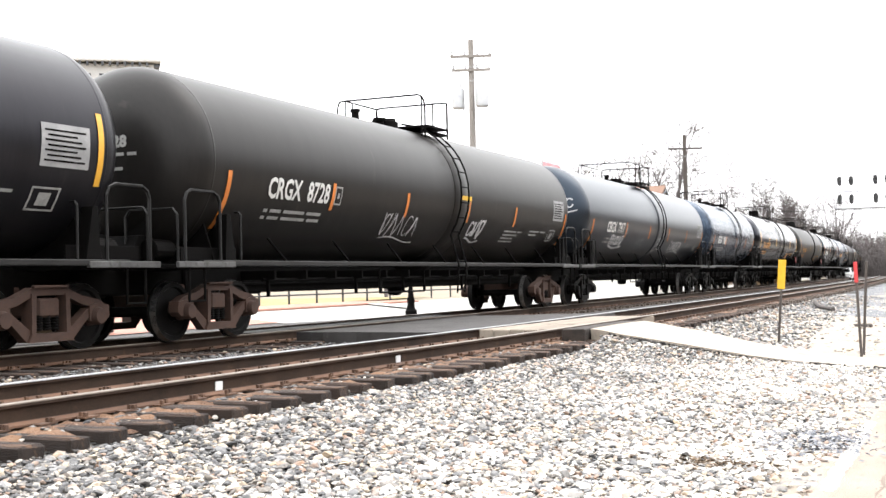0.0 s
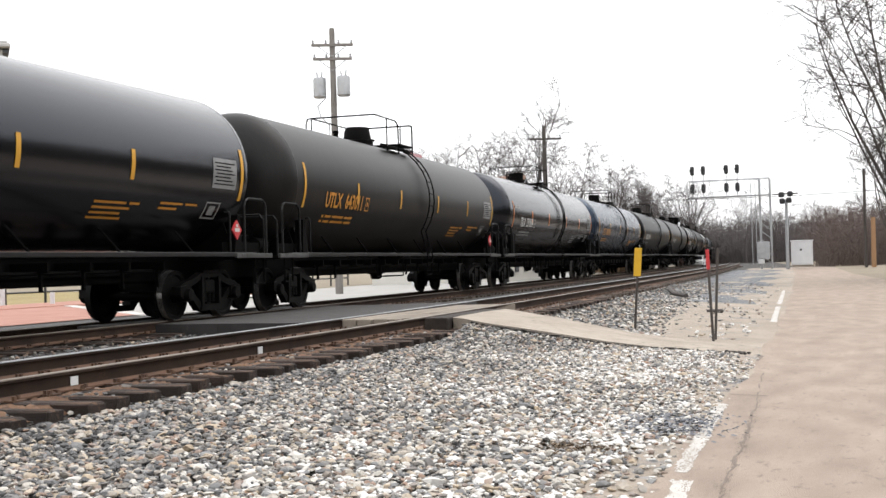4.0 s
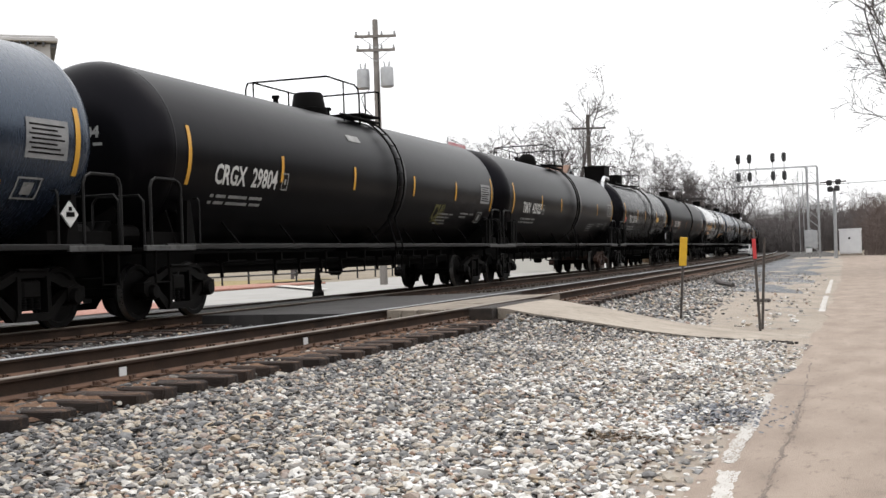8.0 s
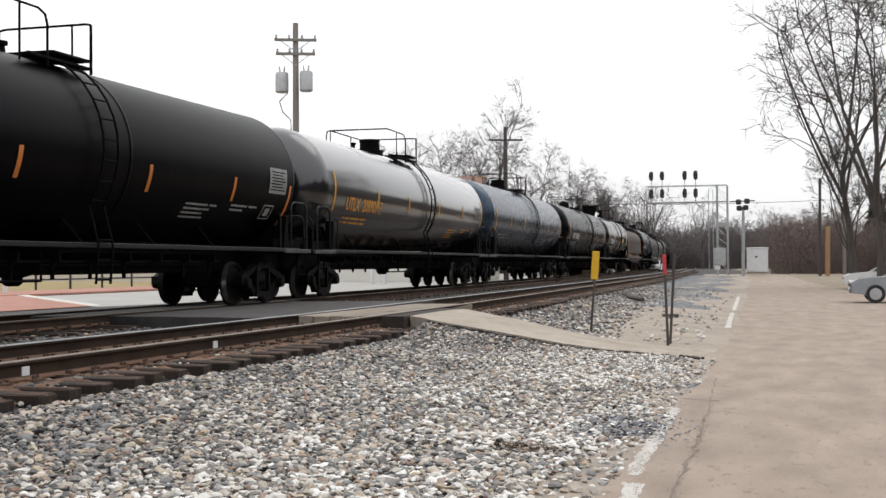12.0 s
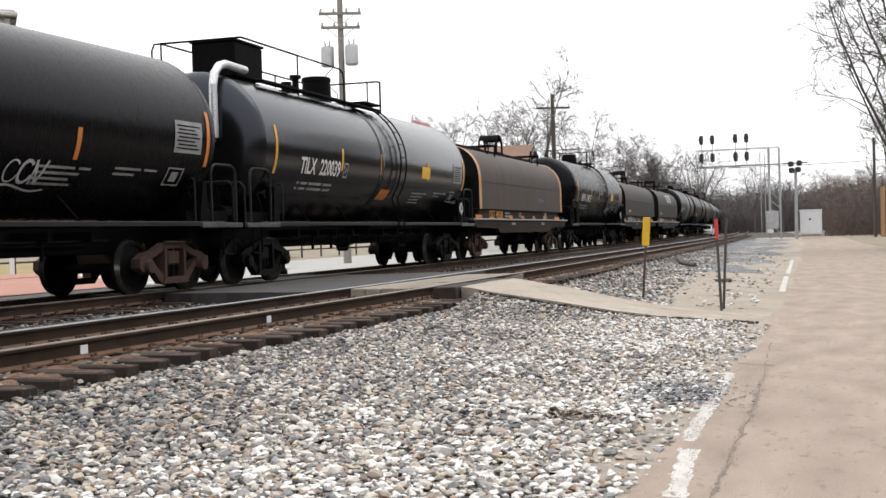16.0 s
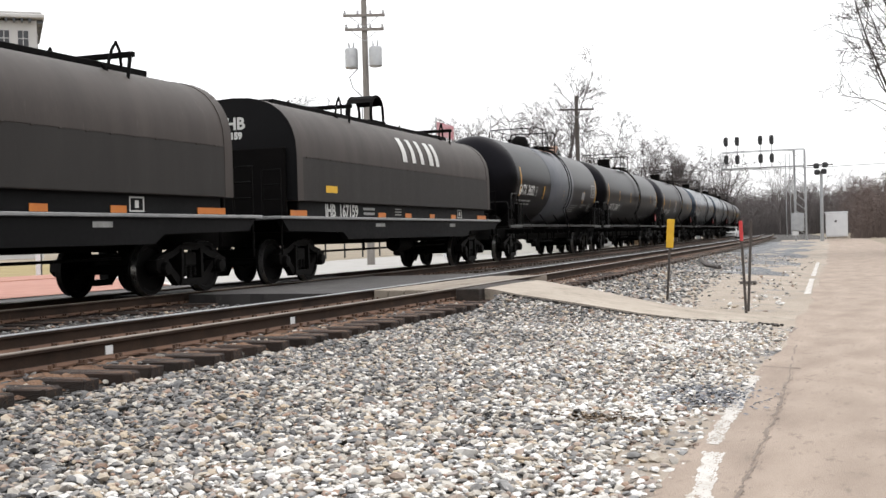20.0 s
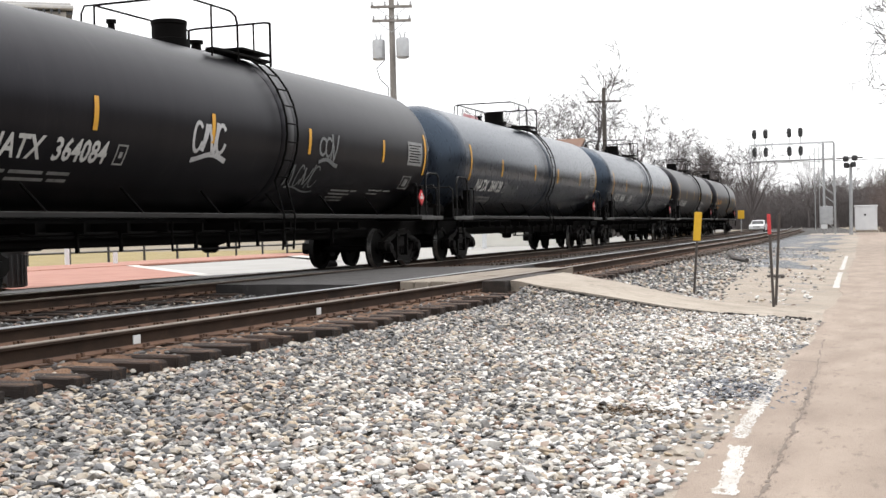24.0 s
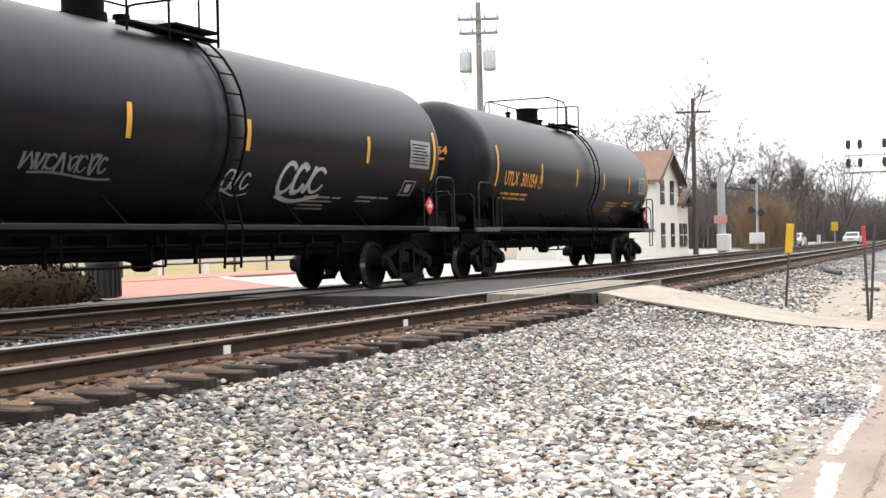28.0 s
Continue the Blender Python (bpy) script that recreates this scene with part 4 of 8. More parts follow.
# a scrap of leaf litter and a bare blue-grey patch among the stones
def flakes(name, cx, cy, rx, ry, count, seed, material, label, category):
    g = random.Random(seed)
    s = Shape()
    for _ in range(count):
        x, y, a, w = cx + g.gauss(0, rx), cy + g.gauss(0, ry), g.uniform(0, 3.14), g.uniform(0.012, 0.035)
        z = ground_z(x, y) + g.uniform(0.02, 0.045)
        c, d, t = math.cos(a) * w, math.sin(a) * w, g.uniform(-0.012, 0.012)
        s.add([(x - c, y - d, z - t), (x + d * 0.5, y - c * 0.5, z + t), (x + c, y + d, z + t * 0.5), (x - d * 0.5, y + c * 0.5, z + 0.008)], [(0, 1, 2), (0, 2, 3)])
    return solid(name, s, material, label, category, kind="stuff")


flakes("leaf_litter", -2.02, 9.1, 0.22, 0.16, 260, 71, surface("dead_leaf", (0.037, 0.02442, 0.0148), (0.1258, 0.0814, 0.0444), 0.9, scale=8, fine=40, bump=0.2, island=0.6), "scrap of dark brown dead leaves on the stones", "leaf litter")
flakes("grey_chips", -1.55, 10.8, 0.22, 0.4, 700, 72, surface("blue_grey_chip", (0.0888, 0.0962, 0.111), (0.222, 0.2294, 0.2516), 0.9, scale=8, fine=40, bump=0.2, island=0.6), "patch of fine blue-grey chips among the stones", "gravel")


# dark crumbs strung along the walk stand in for the shadow under its edge
s = Shape()
g = random.Random(73)
for _ in range(420):
    x = -5.9 + 4.4 * g.random() ** 1.3
    y = float(np.interp(x, [-6.1, -5.05, -3.6, -2.75, -1.37], [19.1, 18.38, 18.55, 18.8, 18.75])) - 0.03 + g.gauss(0, 0.02)
    z = ground_z(x, y) + bank(x, y) + g.uniform(0.015, 0.04)
    s.box((x, y, z), (g.uniform(0.02, 0.07), g.uniform(0.015, 0.03), g.uniform(0.01, 0.03)), 0.004, Matrix.Rotation(g.uniform(-0.4, 0.4), 4, "Z"))
solid("edge_litter", s, M["trackballast"], "dark crumbs and litter along the edge of the walk", "leaf litter", kind="stuff")


# ---- the train ----
TANK_R, TANK_Z = 1.53, 2.80


def wrap(y, z, lift=0.008, r=TANK_R):
    """A point on the near flank of a tank, z metres over the rails at mid height measured along the skin."""
    a = (z - TANK_Z) / r
    return ((r + lift) * math.cos(a), y, TANK_Z + (r + lift) * math.sin(a))


def patch(y0, y1, z0, z1, lift=0.008, lean=0.0, n=6):
    s = Shape()
    vs = []
    for i in range(n + 1):
        z = z0 + (z1 - z0) * i / n
        d = lean * (i / n - 0.5)
        vs += [wrap(y0 + d, z, lift), wrap(y1 + d, z, lift)]
    return s.add(vs, [(2 * i, 2 * i + 1, 2 * i + 3, 2 * i + 2) for i in range(n)])


def lettering(text, height, bold=0.012, spread=1.0):
    cu = bpy.data.curves.new("lettering", "FONT")
    cu.body, cu.size, cu.offset, cu.resolution_u, cu.space_character = text, height / 0.70, bold, 2, spread
    ob = bpy.data.objects.new("lettering", cu)
    scene.collection.objects.link(ob)
    me = bpy.data.meshes.new_from_object(ob.evaluated_get(bpy.context.evaluated_depsgraph_get()))
    vs, fs = [tuple(v.co) for v in me.vertices], [tuple(p.vertices) for p in me.polygons]
    bpy.data.objects.remove(ob)
    bpy.data.curves.remove(cu)
    bpy.data.meshes.remove(me)
    return vs, fs


def words(text, height, width):
    """The two words of a car's mark, drawn out together to a given width: vertices and faces of each."""
    first, second = text.split()
    a, b = lettering(first, height, 0.012), lettering(second, height, 0.012)
    start = max(v[0] for v in a[0]) + height * 0.75
    whole = start + max(v[0] for v in b[0])
    return [([((v[0] + dx) * width / whole, v[1]) for v in vs], fs) for (vs, fs), dx in ((a, 0.0), (b, start))]


def bars(y, z, rows, h=0.055, gap=0.10, lift=0.009):
    """Lines of small lettering too fine to read."""
    s = Shape()
    for i, words in enumerate(rows):
        x = y
        for w in words:
            p = patch(x, x + w, z - i * gap, z - i * gap + h, lift, n=1)
            s.add(p.v, p.f)
            x += w + 0.09
    return s


def strokes(g, y, z, w, h, seed):
    """Loose bars, bowls and slashes in a row, closed off by a long tail."""
    n = max(3, round(w / h * 1.5))
    runs = []
    for k in range(n):
        y0, ww = y + w * k / n, w / n * g.uniform(0.85, 1.25)
        hh = h * g.uniform(0.75, 1.1)
        lean = g.uniform(0.0, 0.25) * hh
        form = g.randrange(5)
        bar = [(y0 + lean * u, z + hh * (u - 0.5)) for u in (0, 0.3, 0.7, 1)]
        bowl = [(y0 + ww * (0.45 + 0.42 * math.cos(a)) + lean * 0.5, z + hh * 0.45 * math.sin(a)) for a in np.linspace(0.7, 6.0 if form < 3 else 4.6, 14)]
        slash = [(y0 + ww * 0.9 * u, z + hh * (0.5 - abs(u - 0.5) * 2) * (1 if form % 2 else -1)) for u in (0, 0.25, 0.5, 0.75, 1)]
        runs += [[bar, bowl], [bowl], [slash, bar], [bar, slash], [bowl, slash]][form]
    runs.append([(y + w * u, z - h * (0.62 + 0.12 * math.sin(5 * u + seed))) for u in np.linspace(0.1, 1.1, 9)])
    return runs


def scribble(y, z, w, h, seed, r=0.02):
    """Sprayed strokes that follow the tank's skin."""
    g = random.Random(seed)
    s = Shape()
    for k, pts in enumerate(strokes(g, y, z, w, h, seed)):
        ww = r * g.uniform(0.7, 1.4)
        for (y0, z0), (y1, z1) in zip(pts[:-1], pts[1:]):
            d = Vector((z1 - z0, y0 - y1))
            if d.length < 1e-5:
                continue
            d = d.normalized() * ww
            lift = 0.010 + 0.0015 * (k % 5)
            s.add([wrap(y0 - d.x, z0 - d.y, lift), wrap(y0 + d.x, z0 + d.y, lift), wrap(y1 + d.x, z1 + d.y, lift), wrap(y1 - d.x, z1 - d.y, lift)], [(0, 1, 2, 3)])
    return s


def wheel_shape():
    p = [(0.07, -0.10), (0.14, -0.10), (0.15, -0.05), (0.36, -0.035), (0.385, -0.065), (0.452, -0.065), (0.460, 0.045), (0.485, 0.050), (0.485, 0.078), (0.385, 0.078), (0.36, 0.02), (0.16, 0.01), (0.15, 0.08), (0.07, 0.08)]
    return Shape().lathe([(r, -h) for r, h in p], 36, "x")


def side_frame_shape():
    """Cast truss: arched top chord, low tension member, open windows round the spring nest, pedestal jaws at the axles."""
    s = Shape()
    d0, d1 = -0.07, 0.07
    top = [(-1.13, 0.60), (-0.95, 0.69), (-0.62, 0.75), (-0.30, 0.87), (0.30, 0.87), (0.62, 0.75), (0.95, 0.69), (1.13, 0.60)]
    s.slab(top + [(0.93, 0.57), (0.60, 0.635), (0.28, 0.765), (-0.28, 0.765), (-0.60, 0.635), (-0.93, 0.57)], d0, d1)
    s.slab([(-0.42, 0.15), (0.42, 0.15), (0.36, 0.265), (-0.36, 0.265)], d0 - 0.02, d1 + 0.04)
    s.box((d1 + 0.02, 0, 0.88), (0.06, 0.66, 0.04), 0.01)
    for g in (-1, 1):
        s.slab([(g * 0.76, 0.585), (g * 0.92, 0.60), (g * 0.42, 0.15), (g * 0.30, 0.265)], d0, d1)
        s.slab([(g * 0.285, 0.25), (g * 0.365, 0.25), (g * 0.35, 0.79), (g * 0.27, 0.79)], d0 - 0.02, d1 + 0.03)
        s.slab([(g * 0.745, 0.40), (g * 1.06, 0.385), (g * 1.14, 0.45), (g * 1.13, 0.61), (g * 0.90, 0.64), (g * 0.745, 0.60)], d0 - 0.01, d1 + 0.03)
    return s


def make_truck_meshes():
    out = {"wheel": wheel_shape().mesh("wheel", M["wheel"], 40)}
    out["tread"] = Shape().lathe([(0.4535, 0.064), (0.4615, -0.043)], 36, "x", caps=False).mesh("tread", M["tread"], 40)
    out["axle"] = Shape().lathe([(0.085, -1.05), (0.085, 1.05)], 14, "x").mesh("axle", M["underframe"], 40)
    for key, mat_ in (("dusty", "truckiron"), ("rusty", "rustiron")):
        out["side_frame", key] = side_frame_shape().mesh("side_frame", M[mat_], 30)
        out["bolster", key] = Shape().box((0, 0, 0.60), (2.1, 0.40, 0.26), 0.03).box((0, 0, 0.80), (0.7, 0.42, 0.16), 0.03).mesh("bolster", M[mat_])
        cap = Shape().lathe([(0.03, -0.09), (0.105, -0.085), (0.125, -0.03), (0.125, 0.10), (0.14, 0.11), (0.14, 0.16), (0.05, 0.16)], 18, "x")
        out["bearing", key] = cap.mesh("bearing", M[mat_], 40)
    prof = []
    for i in range(6):
        prof += [(0.045, 0.30 + i * 0.036), (0.064, 0.312 + i * 0.036), (0.064, 0.324 + i * 0.036)]
    out["spring"] = Shape().lathe(prof, 12, "z").mesh("spring", M["truckiron"], 50)
    return out


TM = make_truck_meshes()
RUNG = Shape().tube((0, -0.22, 0), (0, 0.22, 0), 0.016, n=6).mesh("rung", M["underframe"])
CAP_PAINTS = ["truckiron", "truckiron", "tread", "repair"]


def truck(parent, y, key):
    b = part("truck", TM["bolster", key], None, parent, "rusty brown cast truck" if key == "rusty" else "")
    b.location = (0, y, 0)
    for sx in (-1, 1):
        f = part("side_frame", TM["side_frame", key], None, b)
        f.location = (sx * 0.985, 0, 0)
        if sx < 0:
            f.rotation_euler = (0, 0, math.pi)
        for dy in (-0.15, 0.0, 0.15) if sx > 0 else ():
            sp = part("spring", TM["spring"], None, b)
            sp.location = (sx * 0.985, dy, 0)
        for sy in (-1, 1):
            w = part("wheel", TM["wheel"], None, b)
            w.location = (sx * 0.7525, sy * 0.889, 0.459)
            w.rotation_euler = (0, 0, 0 if sx > 0 else math.pi)
            cap = part("bearing_cap", TM["bearing", key], None, b)
            cap.location = (sx * 1.08, sy * 0.889, 0.46)
            cap.rotation_euler = (0, 0, math.pi if sx > 0 else 0)
    for sy in (-1, 1):
        a = part("axle", TM["axle"], None, b)
        a.location = (0, sy * 0.889, 0.459)
        t = part("wheel_tread", TM["tread"], None, b)
        t.location = (0.7525, sy * 0.889, 0.459)
    return b


def end_gear(parent, y_end, sgn, tank_end):
    """Stub sill, coupler, deck and grab rails at one end of a car; y_end is the coupling plane."""
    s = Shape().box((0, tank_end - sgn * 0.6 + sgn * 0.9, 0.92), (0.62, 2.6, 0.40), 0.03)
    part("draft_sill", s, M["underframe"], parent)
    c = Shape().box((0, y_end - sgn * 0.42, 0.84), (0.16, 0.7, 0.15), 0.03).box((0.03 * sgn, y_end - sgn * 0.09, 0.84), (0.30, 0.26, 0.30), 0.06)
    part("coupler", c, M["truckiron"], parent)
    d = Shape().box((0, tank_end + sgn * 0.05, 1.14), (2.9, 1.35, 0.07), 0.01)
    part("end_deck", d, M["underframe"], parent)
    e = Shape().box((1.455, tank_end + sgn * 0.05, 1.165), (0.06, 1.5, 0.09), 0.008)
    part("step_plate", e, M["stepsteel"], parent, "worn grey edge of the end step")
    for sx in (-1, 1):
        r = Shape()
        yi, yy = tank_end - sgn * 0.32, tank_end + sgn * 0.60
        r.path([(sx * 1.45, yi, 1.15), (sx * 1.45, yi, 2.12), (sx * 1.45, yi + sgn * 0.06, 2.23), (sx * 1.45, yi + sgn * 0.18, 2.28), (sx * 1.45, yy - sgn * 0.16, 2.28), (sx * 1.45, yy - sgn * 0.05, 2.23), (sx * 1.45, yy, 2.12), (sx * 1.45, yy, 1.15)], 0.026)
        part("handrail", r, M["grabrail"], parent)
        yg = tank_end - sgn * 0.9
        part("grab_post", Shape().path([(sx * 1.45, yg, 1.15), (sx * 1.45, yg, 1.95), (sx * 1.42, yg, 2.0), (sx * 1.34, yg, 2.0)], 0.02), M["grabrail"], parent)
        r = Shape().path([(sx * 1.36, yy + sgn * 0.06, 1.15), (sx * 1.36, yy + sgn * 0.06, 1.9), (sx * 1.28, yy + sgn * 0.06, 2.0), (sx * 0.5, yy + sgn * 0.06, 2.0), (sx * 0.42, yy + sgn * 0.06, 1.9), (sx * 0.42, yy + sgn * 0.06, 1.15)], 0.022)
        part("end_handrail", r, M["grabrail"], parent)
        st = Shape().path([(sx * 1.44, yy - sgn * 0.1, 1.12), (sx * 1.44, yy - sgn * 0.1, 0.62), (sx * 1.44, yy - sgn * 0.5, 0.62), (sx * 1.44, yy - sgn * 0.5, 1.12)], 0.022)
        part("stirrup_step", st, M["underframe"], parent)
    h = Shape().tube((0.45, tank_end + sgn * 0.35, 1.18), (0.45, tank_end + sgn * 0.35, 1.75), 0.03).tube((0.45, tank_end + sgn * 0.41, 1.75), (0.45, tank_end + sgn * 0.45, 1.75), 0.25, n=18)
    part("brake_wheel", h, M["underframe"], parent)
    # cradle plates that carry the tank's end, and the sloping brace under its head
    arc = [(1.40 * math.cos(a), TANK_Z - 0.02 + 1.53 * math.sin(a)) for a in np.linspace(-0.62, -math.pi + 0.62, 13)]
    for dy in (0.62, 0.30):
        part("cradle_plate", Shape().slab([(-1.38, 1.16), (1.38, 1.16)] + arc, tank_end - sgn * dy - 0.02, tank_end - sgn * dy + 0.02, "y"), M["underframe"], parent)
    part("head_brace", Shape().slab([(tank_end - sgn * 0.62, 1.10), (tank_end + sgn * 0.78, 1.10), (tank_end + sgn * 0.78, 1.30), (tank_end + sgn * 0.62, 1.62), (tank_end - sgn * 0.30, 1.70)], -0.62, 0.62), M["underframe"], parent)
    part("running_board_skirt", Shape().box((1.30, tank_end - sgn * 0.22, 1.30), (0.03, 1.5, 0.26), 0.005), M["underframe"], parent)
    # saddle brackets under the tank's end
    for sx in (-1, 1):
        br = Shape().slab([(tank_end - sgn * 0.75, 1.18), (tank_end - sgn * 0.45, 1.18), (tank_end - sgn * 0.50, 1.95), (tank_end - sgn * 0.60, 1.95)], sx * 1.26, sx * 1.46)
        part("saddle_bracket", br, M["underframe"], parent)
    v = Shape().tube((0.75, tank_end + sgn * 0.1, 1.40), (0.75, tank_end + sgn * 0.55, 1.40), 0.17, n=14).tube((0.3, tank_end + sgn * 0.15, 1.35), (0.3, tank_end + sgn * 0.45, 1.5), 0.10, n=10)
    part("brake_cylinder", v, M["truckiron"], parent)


def top_gear(parent, kind, rail_l, y0=0.0):
    """Walkway round the valve housing: a railed rectangle with a gap on the near side where the ladder comes up."""
    z, w, zt = TANK_Z + TANK_R, 0.92, TANK_Z + TANK_R + 0.66
    ya, yd, ye = y0 + 1.3 - min(rail_l, 5.2) * 0.62, y0 + 0.05, y0 + 1.32
    if rail_l > 5.5:
        ya, yd, ye = -7.1, -1.5, 1.12
    deck = Shape()
    for x in (-w + 0.09, w - 0.09):
        deck.box((x, (ya + ye) / 2 + 0.5, z - 0.10), (0.20, ye - ya - 1.0, 0.05), 0.008)
    deck.box((0, ye - 0.55, z + 0.03), (2 * w, 1.1, 0.05), 0.008)
    part("top_platform", deck, M["underframe"], parent)
    railing = part("safety_railing", Shape().path([(-w, ya, zt), (w, ya, zt)], 0.021), M["underframe"], parent)

    def bar(pts, rad):
        part("railing_bar", Shape().path(pts, rad), M["underframe"], railing)

    for sx in (-1, 1):
        x = sx * w
        if sx > 0:
            bar([(x, ya, zt), (x, yd - 0.25, zt), (x, yd - 0.06, zt - 0.07), (x, yd, zt - 0.22), (x, yd, z - 0.25)], 0.021)
            bar([(x, (ya + yd) / 2, zt), (x, (ya + yd) / 2, z - 0.25)], 0.019)
        else:
            bar([(x, ya, zt), (x, ye, zt)], 0.021)
            bar([(x, ya + 0.02, z - 0.25), (x, ya + 0.02, zt)], 0.019)
            bar([(x, yd, z - 0.2), (x, yd, zt)], 0.019)
        bar([(x, ye, z - 0.2), (x, ye, zt)], 0.026)
    bar([(-w, ye, zt), (-w + 0.15, ye, zt + 0.02), (w - 0.1, ye, zt + 0.02), (w, ye, zt)], 0.021)
    bar([(w - 0.35, ye - 0.03, z), (w - 0.35, ye - 0.03, zt + 0.02)], 0.019)
    bar([(-w, ya, zt), (-w, ya - 0.25, zt - 0.05), (-w, ya - 0.35, zt - 0.2), (-w, ya - 0.36, z - 0.2)], 0.019)
    yh = y0 - 0.82
    if kind == "dome":
        d = Shape().lathe([(0.02, 0.46), (0.31, 0.455), (0.33, 0.44), (0.33, 0.38), (0.315, 0.37), (0.315, 0.12), (0.36, 0.11), (0.36, -0.06)], 24, "z", (0, yh, z))
        part("valve_housing", d, M["underframe"], parent, smooth=40)
    elif kind == "cone":
        d = Shape().lathe([(0.02, 0.47), (0.30, 0.46), (0.34, 0.42), (0.40, 0.10), (0.44, 0.09), (0.44, -0.06)], 28, "z", (0, yh, z))
        part("valve_housing", d, M["underframe"], parent, smooth=40)
    elif kind == "ball":
        d = Shape().lathe([(0.02, 0.44), (0.14, 0.43), (0.26, 0.36), (0.33, 0.24), (0.36, 0.08), (0.36, -0.06)], 24, "z", (0, yh, z))
        part("valve_housing", d, M["underframe"], parent, smooth=60)
    else:
        yh = -1.7 if rail_l > 5.5 else yh
        d = Shape().lathe([(0.02, 0.17), (0.25, 0.16), (0.27, 0.12), (0.34, 0.11), (0.34, -0.05)], 20, "z", (0, yh + 0.6, z))
        part("manway", d, M["underframe"], parent, smooth=40)
    for dy, h, rr in ((-0.95, 0.16, 0.09), (0.75, 0.14, 0.10), (0.2, 0.10, 0.12)) if kind == "manway" else ((0.75, 0.13, 0.11), (-1.9, 0.12, 0.07)):
        v = Shape().tube((0.1, yh + dy, z - 0.05), (0.1, yh + dy, z + h), rr, rr * 0.8, 12).tube((0.1, yh + dy, z + h), (0.1, yh + dy, z + h + 0.06), rr * 1.25, n=12)
        part("valve", v, M["underframe"], parent)


def side_ladder(parent, y, r=TANK_R, lower=True):
    ladder = None
    for dy in (-0.22, 0.22):
        s = Shape()
        pts = [(1.50, y + dy, 0.55 if lower else 1.1), (1.55, y + dy, 1.2)]
        pts += [(((r + 0.13) * math.cos(a)), y + dy, TANK_Z + (r + 0.13) * math.sin(a)) for a in np.linspace(-0.6, 1.45, 12)]
        s.path(pts, 0.022)
        ladder = part("side_ladder" if ladder is None else "ladder_stile", s, M["underframe"], parent if ladder is None else ladder)
        ladder = ladder if ladder.parent is parent else ladder.parent
    spots = [(1.52, z) for z in (np.arange(0.62, 1.3, 0.33) if lower else [])]
    spots += [((r + 0.13) * math.cos(a), TANK_Z + (r + 0.13) * math.sin(a)) for a in np.arange(-0.55, 1.4, 0.21)]
    for x, z in spots:
        rung = part("rung", RUNG, None, ladder)
        rung.location = (x, y, z)


def tank_car(spec):
    L, R, paint = spec["L"], spec["R"], spec["paint"]
    half = (R - L) / 2 + 0.45            # to the seam between shell and head
    rear = half - 0.28                   # the trailing seam lies close behind its tape
    head, blunt = spec.get("head", 0.74), spec.get("blunt", 0.74)
    car = thing("tank_car", spec["label"], "tank car", "cars of the passing train")
    prof = []
    for i in range(15):
        a = math.pi / 2 * i / 14
        prof.append((max(0.02, TANK_R * math.sin(a) ** blunt), -half - head * math.cos(a)))
    prof += [(r, -h - half + rear) for r, h in prof[::-1]]
    shell = Shape().lathe(prof, 56, "y", (0, 0, TANK_Z))
    tank = part("tank", shell, M[paint], car, "", 35)
    for yy in (-half, rear):
        part("weld_seam", Shape().lathe([(TANK_R, yy - 0.02), (TANK_R + 0.0025, yy - 0.012), (TANK_R + 0.0025, yy + 0.012), (TANK_R, yy + 0.02)], 56, "y", (0, 0, TANK_Z)), M[paint], tank, smooth=50)
    mid = spec.get("girth", 0.9)
    wide = spec.get("girth_w", 0.0)
    if wide:
        part("girth_band", Shape().lathe([(TANK_R + 0.004, mid - wide / 2), (TANK_R + 0.012, mid - wide / 2 + 0.01), (TANK_R + 0.012, mid + wide / 2 - 0.01), (TANK_R + 0.004, mid + wide / 2)], 56, "y", (0, 0, TANK_Z)),
             M[spec.get("girth_paint", paint)], tank, spec.get("girth_label", ""), 50)
    # running sills and centre sill
    for sx in (-1, 1):
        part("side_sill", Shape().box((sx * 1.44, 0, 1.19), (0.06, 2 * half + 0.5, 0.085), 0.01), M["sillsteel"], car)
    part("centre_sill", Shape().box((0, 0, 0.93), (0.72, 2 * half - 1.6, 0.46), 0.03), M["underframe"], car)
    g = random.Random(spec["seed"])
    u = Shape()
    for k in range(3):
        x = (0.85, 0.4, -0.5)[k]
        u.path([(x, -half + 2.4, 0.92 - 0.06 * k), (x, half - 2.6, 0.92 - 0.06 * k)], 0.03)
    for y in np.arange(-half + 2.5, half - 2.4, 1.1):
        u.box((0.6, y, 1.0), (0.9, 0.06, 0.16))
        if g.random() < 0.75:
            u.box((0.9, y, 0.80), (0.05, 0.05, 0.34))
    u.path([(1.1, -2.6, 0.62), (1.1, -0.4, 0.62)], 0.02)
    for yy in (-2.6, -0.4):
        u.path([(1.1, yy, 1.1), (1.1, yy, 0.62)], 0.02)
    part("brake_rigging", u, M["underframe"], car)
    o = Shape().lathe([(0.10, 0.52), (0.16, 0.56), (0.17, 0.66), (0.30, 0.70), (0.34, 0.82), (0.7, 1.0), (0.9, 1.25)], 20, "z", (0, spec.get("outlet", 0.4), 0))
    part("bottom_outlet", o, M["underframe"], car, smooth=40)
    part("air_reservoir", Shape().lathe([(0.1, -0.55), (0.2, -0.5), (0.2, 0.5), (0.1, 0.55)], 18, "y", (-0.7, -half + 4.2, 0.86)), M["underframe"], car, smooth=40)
    for y in np.arange(-half + 2.2, half - 2, 2.3):
        part("tank_strut", Shape().tube((1.42, y + 0.1, 1.2), (1.24, y - 0.25, 1.62), 0.02, n=6), M["underframe"], car)
